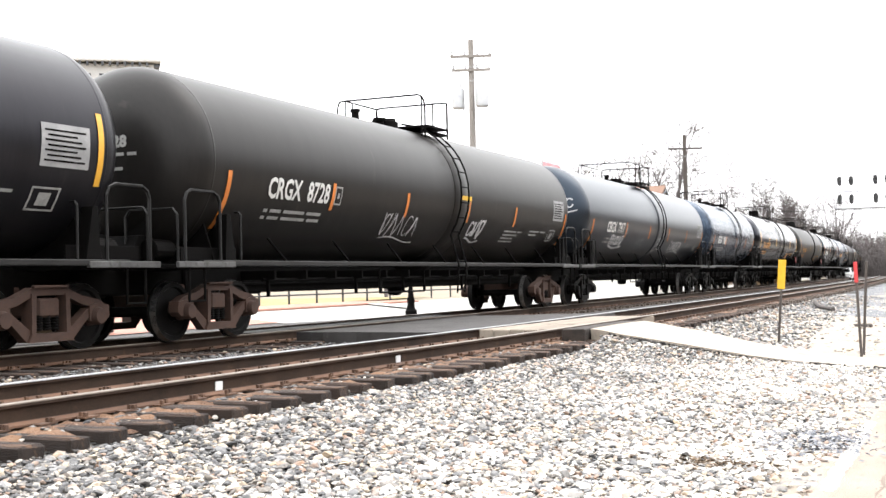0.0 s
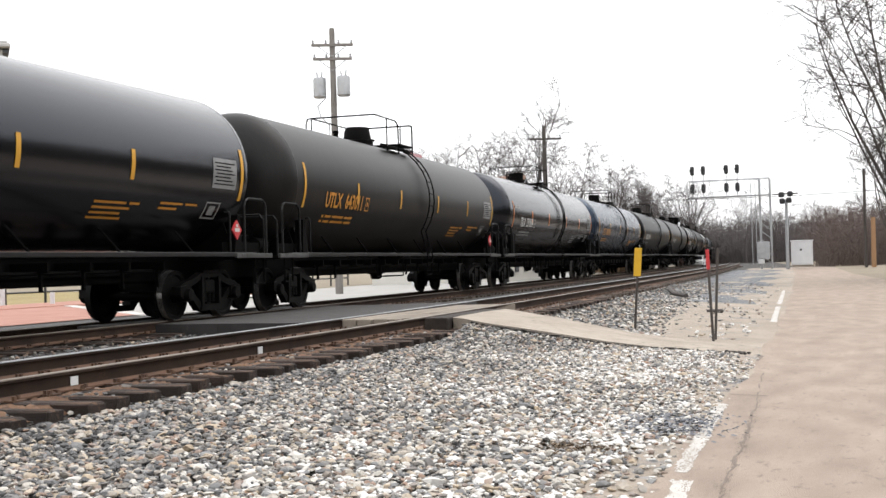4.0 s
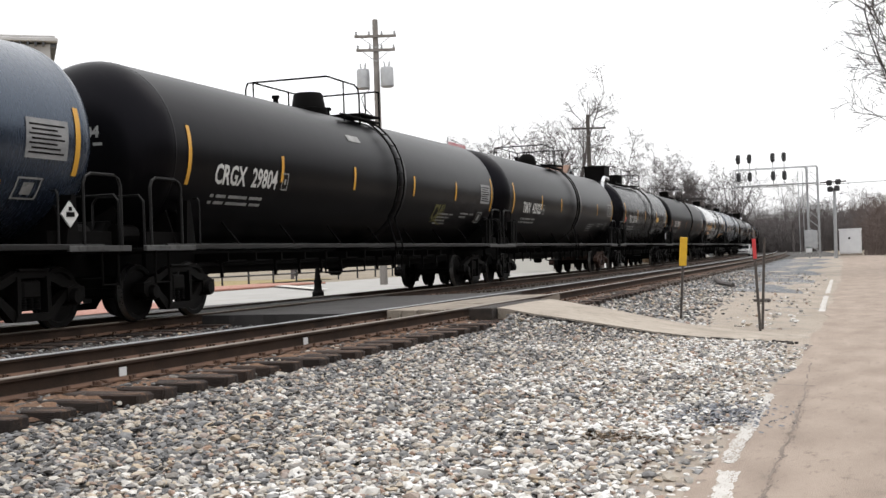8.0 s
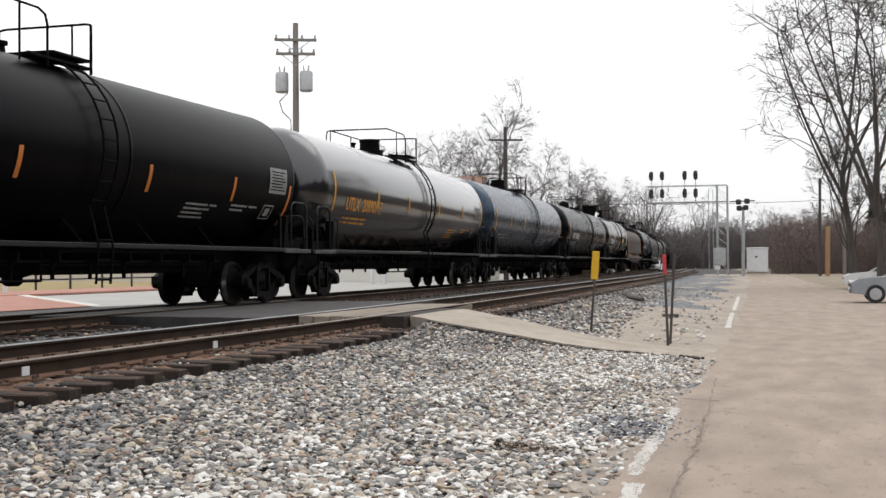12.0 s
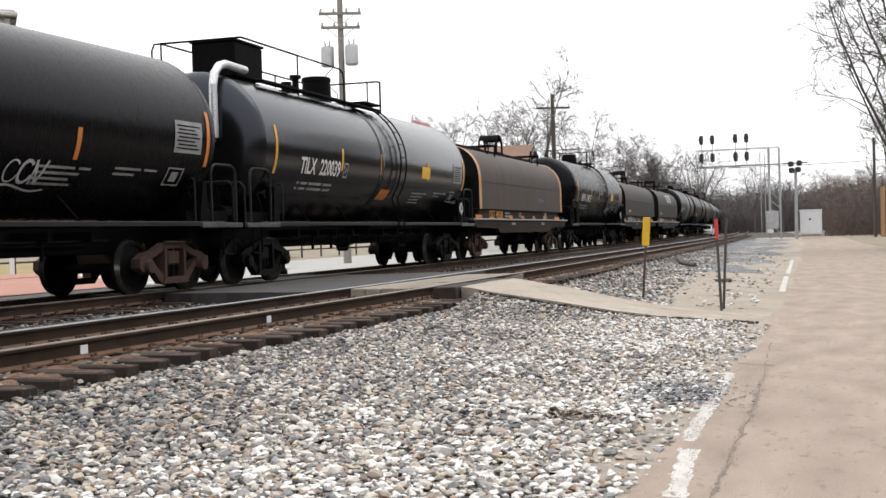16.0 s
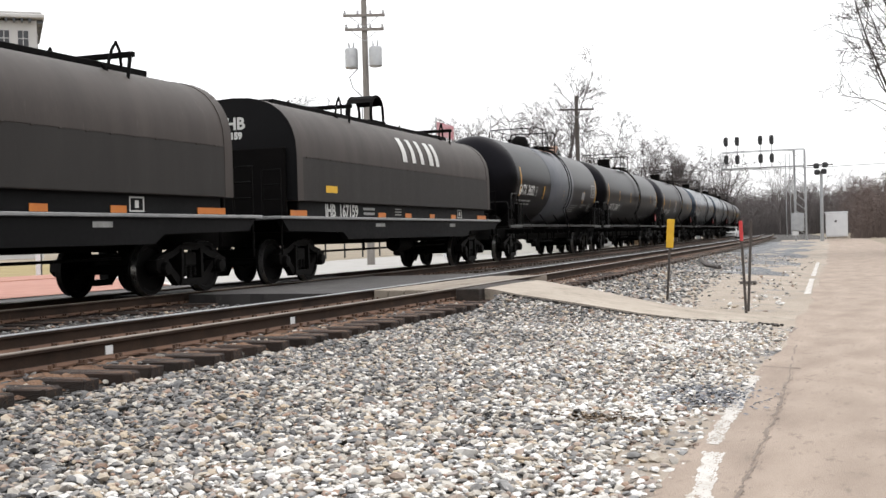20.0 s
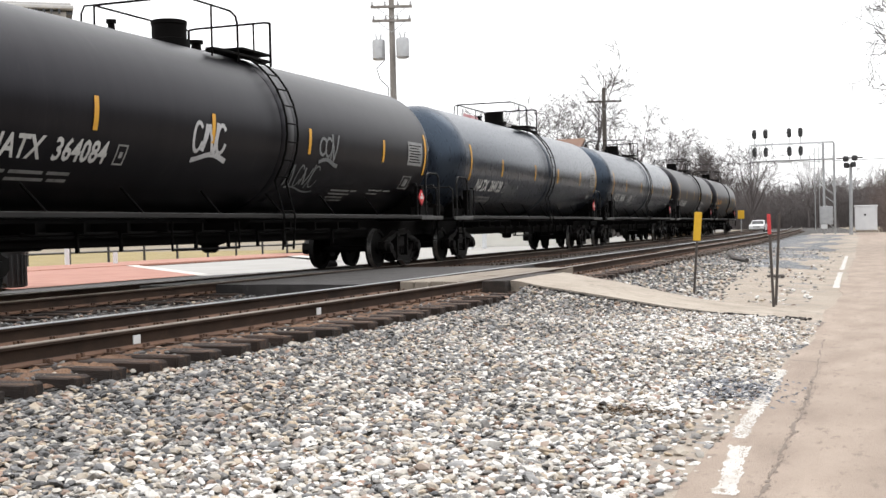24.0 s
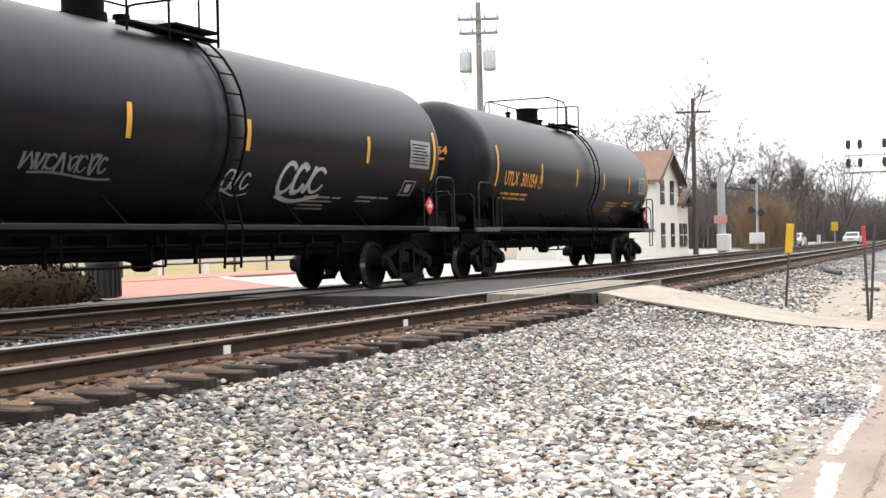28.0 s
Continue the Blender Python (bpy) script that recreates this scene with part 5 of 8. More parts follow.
    truck(car, -half + spec.get("inset", 0.75), spec.get("iron", "dusty"))
    truck(car, half - spec.get("inset", 0.75) - 0.15, spec.get("iron2", spec.get("iron", "dusty")))
    for sgn in (-1, 1):
        end_gear(car, sgn * (half + spec.get("over", 1.3)), sgn, sgn * (half + 0.1))
    top_gear(car, spec.get("top", "dome"), spec.get("rail_l", 5.2), spec.get("top_y", 0.0))
    side_ladder(car, spec.get("ladder", 0.75))
    # reflective tape
    low = spec.get("low", False)
    zc = 2.14 if low else 2.71
    for yy in (-half + 0.43, rear - 0.12):
        part("reflective_strip", patch(yy - 0.055, yy + 0.055, zc - 0.5, zc + 0.5, 0.010, n=10), M["orange"] if spec.get("tape") == "orange" else M["yellow"], tank)
    zc = 2.40 if low or spec.get("tape_low") else 2.67
    for yy in spec.get("marks_y", [-half + 0.45 + (2 * half - 0.9) * k for k in spec.get("marks", (0.20, 0.40, 0.61, 0.81))]):
        part("reflective_strip", patch(yy - 0.055, yy + 0.055, zc - 0.25, zc + 0.25, 0.010, n=6), M["orange"] if spec.get("tape") == "orange" else M["yellow"], tank)
    # lettering
    ty, tz = spec.get("text_at", -half + 1.65), spec.get("text_z", 2.44)
    tm = M[spec.get("text_paint", "white")]
    if spec.get("text"):
        for name, (vs, fs) in zip(("reporting_mark", "car_number"), words(spec["text"], 0.34, spec.get("text_w", 2.4))):
            part(name, Shape().add([wrap(ty + a, tz - 0.16 + b, 0.016) for a, b in vs], fs), tm, tank)
    dim = M["dullwhite"] if spec.get("text_paint", "white") == "white" else tm
    if spec.get("text") or spec.get("stencil", True):
        part("weight_stencil", bars(ty + 0.05, tz - 0.42, [(0.12, 0.35, 0.7, 0.5), (0.12, 0.35, 0.8, 0.42)], 0.06, 0.13), dim, tank)
        part("tank_stencil", bars(half - 5.0, tz - 0.45, [(0.9, 0.3), (1.05,), (0.85,), (0.95,)], 0.045, 0.10), dim, tank)
        part("test_stencil", bars(half - 3.1, tz - 0.40, [(0.75, 0.4), (0.6,)], 0.045, 0.10), dim, tank)
        q = Shape()
        yb = half - 1.55
        for a in ((yb, yb + 0.52, 1.80, 1.83), (yb, yb + 0.52, 2.12, 2.15), (yb, yb + 0.035, 1.80, 2.15), (yb + 0.485, yb + 0.52, 1.80, 2.15), (yb + 0.15, yb + 0.37, 1.88, 2.07)):
            p = patch(*a, 0.010, 0.0, 2)
            q.add(p.v, p.f)
        part("lube_plate", q, M["dullwhite"], tank)
        part("data_panel", patch(half - 1.52, half - 0.62, 2.42, 2.98, 0.009), M["panelgrey"], tank, "pale grey data panel")
        for i in range(7):
            p = patch(half - 1.46 + 0.05 * (i % 2), half - 0.70 - 0.08 * (i % 3), 2.49 + 0.065 * i, 2.515 + 0.065 * i, 0.012, n=1)
            part("data_line", p, M["underframe"], tank)
        eb = Shape()
        e0 = ty + spec.get("text_w", 2.4) + 0.22
        for a in ((e0, e0 + 0.26, tz - 0.18, tz - 0.15), (e0, e0 + 0.26, tz + 0.13, tz + 0.16), (e0, e0 + 0.03, tz - 0.18, tz + 0.16), (e0 + 0.23, e0 + 0.26, tz - 0.18, tz + 0.16), (e0 + 0.09, e0 + 0.17, tz - 0.06, tz + 0.04)):
            p = patch(*a, 0.010, 0.0, 2)
            eb.add(p.v, p.f)
        part("code_box", eb, dim, tank)
        # marks on the head that faces the camera as it comes
        def on_head(x, z):
            k = min(0.99, math.hypot(x, z - TANK_Z) / TANK_R) ** (1 / blunt)
            return (x, -half - head * math.sqrt(1 - k * k) - 0.012, z)
        if spec.get("text"):
            vs, fs = lettering(spec["text"].split()[1], 0.17)
            part("head_number", Shape().add([on_head(-0.05 + a, 2.98 + b) for a, b, _ in vs], fs), dim, tank)
        for i, (a, w) in enumerate(((0.05, 0.34), (0.45, 0.16), (0.17, 0.2))):
            z = 2.84 - 0.11 * (i // 2 + (i == 2))
            part("head_stencil", Shape().add([on_head(a, z), on_head(a + w, z), on_head(a + w, z + 0.05), on_head(a, z + 0.05)], [(0, 1, 2, 3)]), dim, tank)
    for mark in spec.get("marks_extra", ()):
        mark(car, tank, half)
    if spec.get("placard"):
        for yy in (half - 0.55,):
            p = Shape()
            p.add([(1.47, yy - 0.19, 1.66), (1.47, yy, 1.47), (1.47, yy + 0.19, 1.66), (1.47, yy, 1.85), (1.44, yy - 0.19, 1.66), (1.44, yy, 1.47), (1.44, yy + 0.19, 1.66), (1.44, yy, 1.85)],
                  [(0, 1, 2, 3), (4, 5, 6, 7), (0, 1, 5, 4), (1, 2, 6, 5), (2, 3, 7, 6), (3, 0, 4, 7)])
            pl = part("placard", p, M[spec["placard"]], car, "diamond hazard placard")
            part("placard_mark", Shape().box((1.474, yy, 1.66), (0.006, 0.18, 0.07)).box((1.474, yy, 1.74), (0.006, 0.07, 0.06)), M["underframe" if spec["placard"] == "white" else "white"], pl)
    return car


def spray(y, z, w, h, seed, paint="graffiti", r=0.022, name="graffiti"):
    return lambda car, tank, half: part(name, scribble(-half + y, z, w, h, seed, r=r), M[paint], tank)


def blotch(y, w, z0, z1, paint, name="paint_patch", lean=0.0, label=""):
    return lambda car, tank, half: part(name, patch(-half + y, -half + y + w, z0, z1, 0.011, lean), M[paint], tank, label)


def heater_box(car, tank, half):
    z = TANK_Z + TANK_R
    part("end_housing", Shape().box((0, -half + 1.4, z + 0.34), (1.0, 1.35, 0.74), 0.03), M["underframe"], car)
    part("housing_lid", Shape().box((0, -half + 1.4, z + 0.73), (1.06, 1.41, 0.05), 0.01), M["underframe"], car)
    b = Shape()
    b.path([(0.62, -half + 0.95, z + 0.10), (0.62, -half + 0.05, z + 0.12), (0.62, -half - 0.22, z + 0.05), (0.62, -half - 0.42, z - 0.12), (0.62, -half - 0.50, z - 0.36), (0.62, -half - 0.50, 2.92)], 0.085, 12)
    part("lagged_pipe", b, M["chrome"], car, "bright lagged pipe over the tank's end")
    part("second_housing", Shape().lathe([(0.02, 0.60), (0.34, 0.59), (0.37, 0.55), (0.37, 0.48), (0.35, 0.47), (0.38, -0.05)], 24, "z", (0, -half + 6.25, z)), M["underframe"], car, smooth=40)
    part("vent_valve", Shape().tube((0, -half + 4.95, z - 0.05), (0, -half + 4.95, z + 0.42), 0.10, 0.07, 12).tube((0, -half + 4.95, z + 0.42), (0, -half + 4.95, z + 0.5), 0.14, n=12), M["underframe"], car)
    part("valve_shroud", Shape().tube((0.5, -half + 3.3, z - 0.12), (0.5, -half + 3.3, z + 0.12), 0.12, n=12), M["underframe"], car)


def head_tag(z, w, h, seed, head=0.74):
    """Sprayed strokes on the head at the car's leading end."""
    def add(car, tank, half):
        g = random.Random(seed)
        s = Shape()

        def on(x, zz):
            k = min(0.985, math.hypot(x, zz - TANK_Z) / TANK_R) ** (1 / 0.74)
            return (x, -half - head * math.sqrt(1 - k * k) - 0.014, zz)
        for pts in strokes(g, 0.22, z, w, h, seed):
            for (x0, z0), (x1, z1) in zip(pts[:-1], pts[1:]):
                d = Vector((z1 - z0, x0 - x1))
                if d.length > 1e-5:
                    d = d.normalized() * 0.02
                    s.add([on(x0 - d.x, z0 - d.y), on(x0 + d.x, z0 + d.y), on(x1 + d.x, z1 + d.y), on(x1 - d.x, z1 - d.y)], [(0, 1, 2, 3)])
        part("graffiti", s, M["graffiti"], tank)
    return add


def coil_car(spec):
    L, R = spec["L"], spec["R"]
    half = (R - L) / 2
    hood_p, frame_p = M[spec["hood"]], M[spec["frame"]]
    car = thing("coil_car", spec["label"], "coil car", "cars of the passing train")
    # covered hood: upright flanks, arched top
    def section(w, z0, z1, zt):
        pts = [(w, z0), (w, z1)]
        for i in range(1, 16):
            a = math.pi * i / 16
            c, s_ = math.cos(a), math.sin(a)
            pts.append((w * (abs(c) ** 0.8) * (1 if c > 0 else -1), z1 + (zt - z1) * s_ ** 0.85))
        return pts + [(-w, z1), (-w, z0)]
    h = Shape().slab(section(1.42, 1.70, 2.62, 3.86), -half, half, "y")
    hood = part("hood", h, hood_p, car, spec.get("hood_label", ""), 30)
    for k, yy in enumerate((-half + 0.14, half - 0.14)):
        b = Shape().slab(section(1.432, 1.695, 2.62, 3.873), yy - 0.14, yy + 0.14, "y")
        part("end_band", b, M[spec["band"]], hood, spec.get("band_label", ""), 30)
    # both ends near black, whatever the hood's colour
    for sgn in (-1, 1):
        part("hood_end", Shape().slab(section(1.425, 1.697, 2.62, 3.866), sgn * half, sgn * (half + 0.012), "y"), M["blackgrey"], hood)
    if spec.get("text"):
        for word, x, z, hgt in ((spec["text"].split()[0], -0.25, 3.22, 0.24), (spec["text"].split()[1], -0.35, 3.02, 0.13)):
            vs, fs = lettering(word, hgt)
            part("end_mark", Shape().add([(x + a, -half - 0.016, z + b) for a, b, _ in vs], fs), M[spec.get("text_paint", "white")], hood)
    # grey hoods get a lower flank darker than the arched top
    if spec["hood"] == "coilgrey":
        part("notice_plate", Shape().box((1.429, -half + 1.75, 1.97), (0.006, 0.62, 0.15)), M["sign_yellow"], hood, "small yellow notice")
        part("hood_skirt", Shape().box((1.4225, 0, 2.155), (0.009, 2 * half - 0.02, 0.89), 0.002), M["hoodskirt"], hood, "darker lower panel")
    rib = Shape()
    for sx in (-1, 1):
        for y in np.arange(-half + 0.5, half - 0.3, 0.62):
            rib.box((sx * 1.425, y, 2.60), (0.03, 0.07, 0.03), 0.006)
        rib.box((sx * 1.424, 0, 2.62), (0.012, 2 * half - 0.4, 0.02))
    part("hood_seam", rib, hood_p, hood)
    # lifting bars with hanging brackets, roof walk and the twin lifting bails
    for yy in (-half + 4.15, half - 2.35):
        bar = part("cross_bar", Shape().box((0, yy, 4.04), (1.95, 0.11, 0.09), 0.015), M["underframe"], car)
        for sx in (-1, 1):
            part("lifting_bracket", Shape().path([(sx * 0.92, yy - 0.02, 4.04), (sx * 0.99, yy - 0.28, 3.24), (sx * 0.74, yy - 0.55, 3.82)], 0.036), M["underframe"], bar)
            part("bracket_ring", Shape().path([(sx * 0.66, yy - 0.30, 3.8), (sx * 0.66, yy - 0.16, 4.12), (sx * 0.66, yy - 0.04, 4.26), (sx * 0.66, yy + 0.06, 4.12), (sx * 0.66, yy + 0.10, 3.85)], 0.026), M["underframe"], bar)
    part("top_walk", Shape().box((0.12, 0, 3.90), (0.55, 2 * half - 2.2, 0.10), 0.01), M["underframe"], car)
    yb = spec.get("bail", 0.2)
    bail = part("lifting_bail", Shape().box((0, yb, 3.97), (0.8, 1.0, 0.05), 0.01), M["underframe"], car)
    for sx in (-0.34, 0.34):
        arch = [(sx, yb + 0.44 * math.cos(a), 4.22 + 0.42 * math.sin(a)) for a in np.linspace(0, math.pi, 12)]
        part("bail_arch", Shape().path([(sx, yb + 0.44, 3.95)] + arch + [(sx, yb - 0.44, 3.95)], 0.04, 8), M["underframe"], bail)
    hood_plate = Shape()
    for a0, a1 in zip(np.linspace(0.5, 2.6, 7)[:-1], np.linspace(0.5, 2.6, 7)[1:]):
        hood_plate.add([(x, yb + r * math.cos(a), 4.22 + (r - 0.02) * math.sin(a)) for r in (0.44, 0.47) for x, a in ((-0.36, a0), (0.36, a0), (0.36, a1), (-0.36, a1))], [(0, 1, 2, 3), (4, 7, 6, 5), (0, 4, 5, 1), (2, 6, 7, 3), (1, 5, 6, 2), (0, 3, 7, 4)])
    part("bail_plate", hood_plate, M["underframe"], bail)
    # trough and frame
    part("trough_side", Shape().box((0, 0, 1.55), (2.62, 2 * half - 0.5, 0.34), 0.02), frame_p, car)
    part("deck", Shape().box((0, 0, 1.345), (3.0, 2 * half + 1.9, 0.06), 0.01), M["panelgrey"], car, "pale worn deck edge")
    part("side_girder", Shape().slab([(-half - 0.8, 1.315), (half + 0.8, 1.315), (half + 0.5, 1.08), (half - 2.3, 1.04), (half - 2.6, 0.88), (-half + 2.6, 0.88), (-half + 2.3, 1.04), (-half - 0.5, 1.08)], 1.30, 1.44), frame_p, car)
    part("side_girder", Shape().slab([(-half - 0.8, 1.315), (half + 0.8, 1.315), (half + 0.5, 1.08), (half - 2.3, 1.04), (half - 2.6, 0.88), (-half + 2.6, 0.88), (-half + 2.3, 1.04), (-half - 0.5, 1.08)], -1.44, -1.30), frame_p, car)
    part("centre_sill", Shape().box((0, 0, 1.0), (0.7, 2 * half + 2.6, 0.45), 0.03), M["underframe"], car)
    part("floor_pan", Shape().box((0, 0, 1.22), (2.5, 2 * half, 0.3), 0.02), M["underframe"], car)
    part("air_reservoir", Shape().lathe([(0.1, -0.5), (0.2, -0.45), (0.2, 0.45), (0.1, 0.5)], 18, "y", (0.9, 0.2, 0.74)), M["underframe"], car, smooth=40)
    part("brake_rigging", Shape().path([(0.7, -half + 2.5, 0.62), (0.7, half - 2.5, 0.66)], 0.025).path([(0.7, -1.8, 1.0), (0.7, -1.8, 0.6)], 0.03), M["underframe"], car)
    for y, w in ((-half + 0.25, 0.8), (-2.1, 0.5), (-0.2, 0.46), (1.73, 0.4), (3.65, 0.42), (half - 0.6, 0.95)):
        part("reflective_strip", Shape().box((1.318, y, 1.445), (0.012, w, 0.115)), M["orange"], car)
    if spec.get("text"):
        for name, (vs, fs) in zip(("reporting_mark", "car_number"), words(spec["text"], 0.27, 1.9)):
            part(name, Shape().add([(1.322, -half + 1.6 + a, 1.385 + b) for a, b in vs], fs), M[spec.get("text_paint", "white")], car)
    part("weight_stencil", Shape().box((1.318, -half + 4.2, 1.58), (0.006, 0.75, 0.06)).box((1.318, -half + 4.2, 1.47), (0.006, 0.7, 0.06)).box((1.318, -half + 6.2, 1.60), (0.006, 0.45, 0.03)).box((1.318, -half + 6.2, 1.53), (0.006, 0.45, 0.03)).box((1.318, -half + 6.2, 1.46), (0.006, 0.45, 0.03)), M["dullwhite"], car)
    fr = Shape()
    for dy, dz, w, h in ((0, 0.11, 0.4, 0.025), (0, -0.11, 0.4, 0.025), (-0.19, 0, 0.03, 0.22), (0.19, 0, 0.03, 0.22), (0.0, 0, 0.1, 0.12)):
        fr.box((1.318, half - 2.9 + dy, 1.53 + dz), (0.006, w, h))
    part("lube_plate", fr, M["white"], car, "white framed stencil")
    part("girder_stencil", Shape().box((1.446, -half + 4.6, 1.2), (0.006, 0.6, 0.08)).box((1.446, half - 4, 1.2), (0.006, 0.5, 0.09)), M["dullwhite"], car)
    for mark in spec.get("marks_extra", ()):
        mark(car, hood, half)
    key = spec.get("iron", "dusty")
    truck(car, -half + 0.9, key)
    truck(car, half - 0.9, key)
    for sgn in (-1, 1):
        y_end = sgn * (half + spec.get("over", 1.1))
        part("coupler", Shape().box((0, y_end - sgn * 0.42, 0.84), (0.16, 0.9, 0.15), 0.03).box((0.03 * sgn, y_end - sgn * 0.09, 0.84), (0.30, 0.26, 0.30), 0.06), M["truckiron"], car)
        for sx in (-1, 1):
            r = Shape().path([(sx * 1.4, sgn * (half + 0.75), 0.6), (sx * 1.4, sgn * (half + 0.75), 2.3), (sx * 1.0, sgn * (half + 0.75), 2.3), (sx * 1.0, sgn * (half + 0.75), 1.4)], 0.024)
            lad = part("end_ladder", r, M["underframe"], car)
            for z in (1.7, 2.0):
                part("rung", Shape().tube((sx * 1.4, sgn * (half + 0.75), z), (sx * 1.0, sgn * (half + 0.75), z), 0.018), M["underframe"], lad)
        part("end_bulkhead", Shape().box((0, sgn * (half + 0.06), 2.1), (2.4, 0.10, 1.4), 0.02), M["underframe"], car)
    return car


def hood_letters(car, hood, half):
    """A broad white monogram, kept to plain blocks."""
    s = Shape()
    for y0, w in ((0.40, 0.32), (1.12, 0.27), (1.78, 0.27), (2.5, 0.34), (3.06, 0.27)):
        for i in range(5):
            za, zb = 2.80 + 0.125 * i, 2.925 + 0.125 * i
            def at(y, z):
                k = min(1.0, max(0.0, (z - 2.60) / 1.26)) ** (1 / 0.85)
                return (1.42 * math.cos(math.asin(k)) ** 0.8 + 0.012, y, z + 0.012)
            s.add([at(-half + 6 + y0, za), at(-half + 6 + y0 + w, za), at(-half + 6 + y0 + w, zb), at(-half + 6 + y0, zb)], [(0, 1, 2, 3)])
    part("monogram", s, M["white"], hood, "large white block monogram")


def flat_tag(x, y, z, w, h):
    """Loose sprayed strokes on an upright side."""
    s, pts = Shape(), []
    for i in range(70):
        u = i / 69
        pts.append((y + w * (u + 0.05 * math.sin(23 * u)), z + h * (0.4 * math.sin(31 * u) * (0.5 + 0.5 * math.sin(5 * u)) + 0.15 * math.sin(67 * u))))
    for (y0, z0), (y1, z1) in zip(pts[:-1], pts[1:]):
        d = Vector((z1 - z0, y0 - y1)).normalized() * 0.022
        s.add([(x, y0 - d.x, z0 - d.y), (x, y0 + d.x, z0 + d.y), (x, y1 + d.x, z1 + d.y), (x, y1 - d.x, z1 - d.y)], [(0, 1, 2, 3)])
    return s


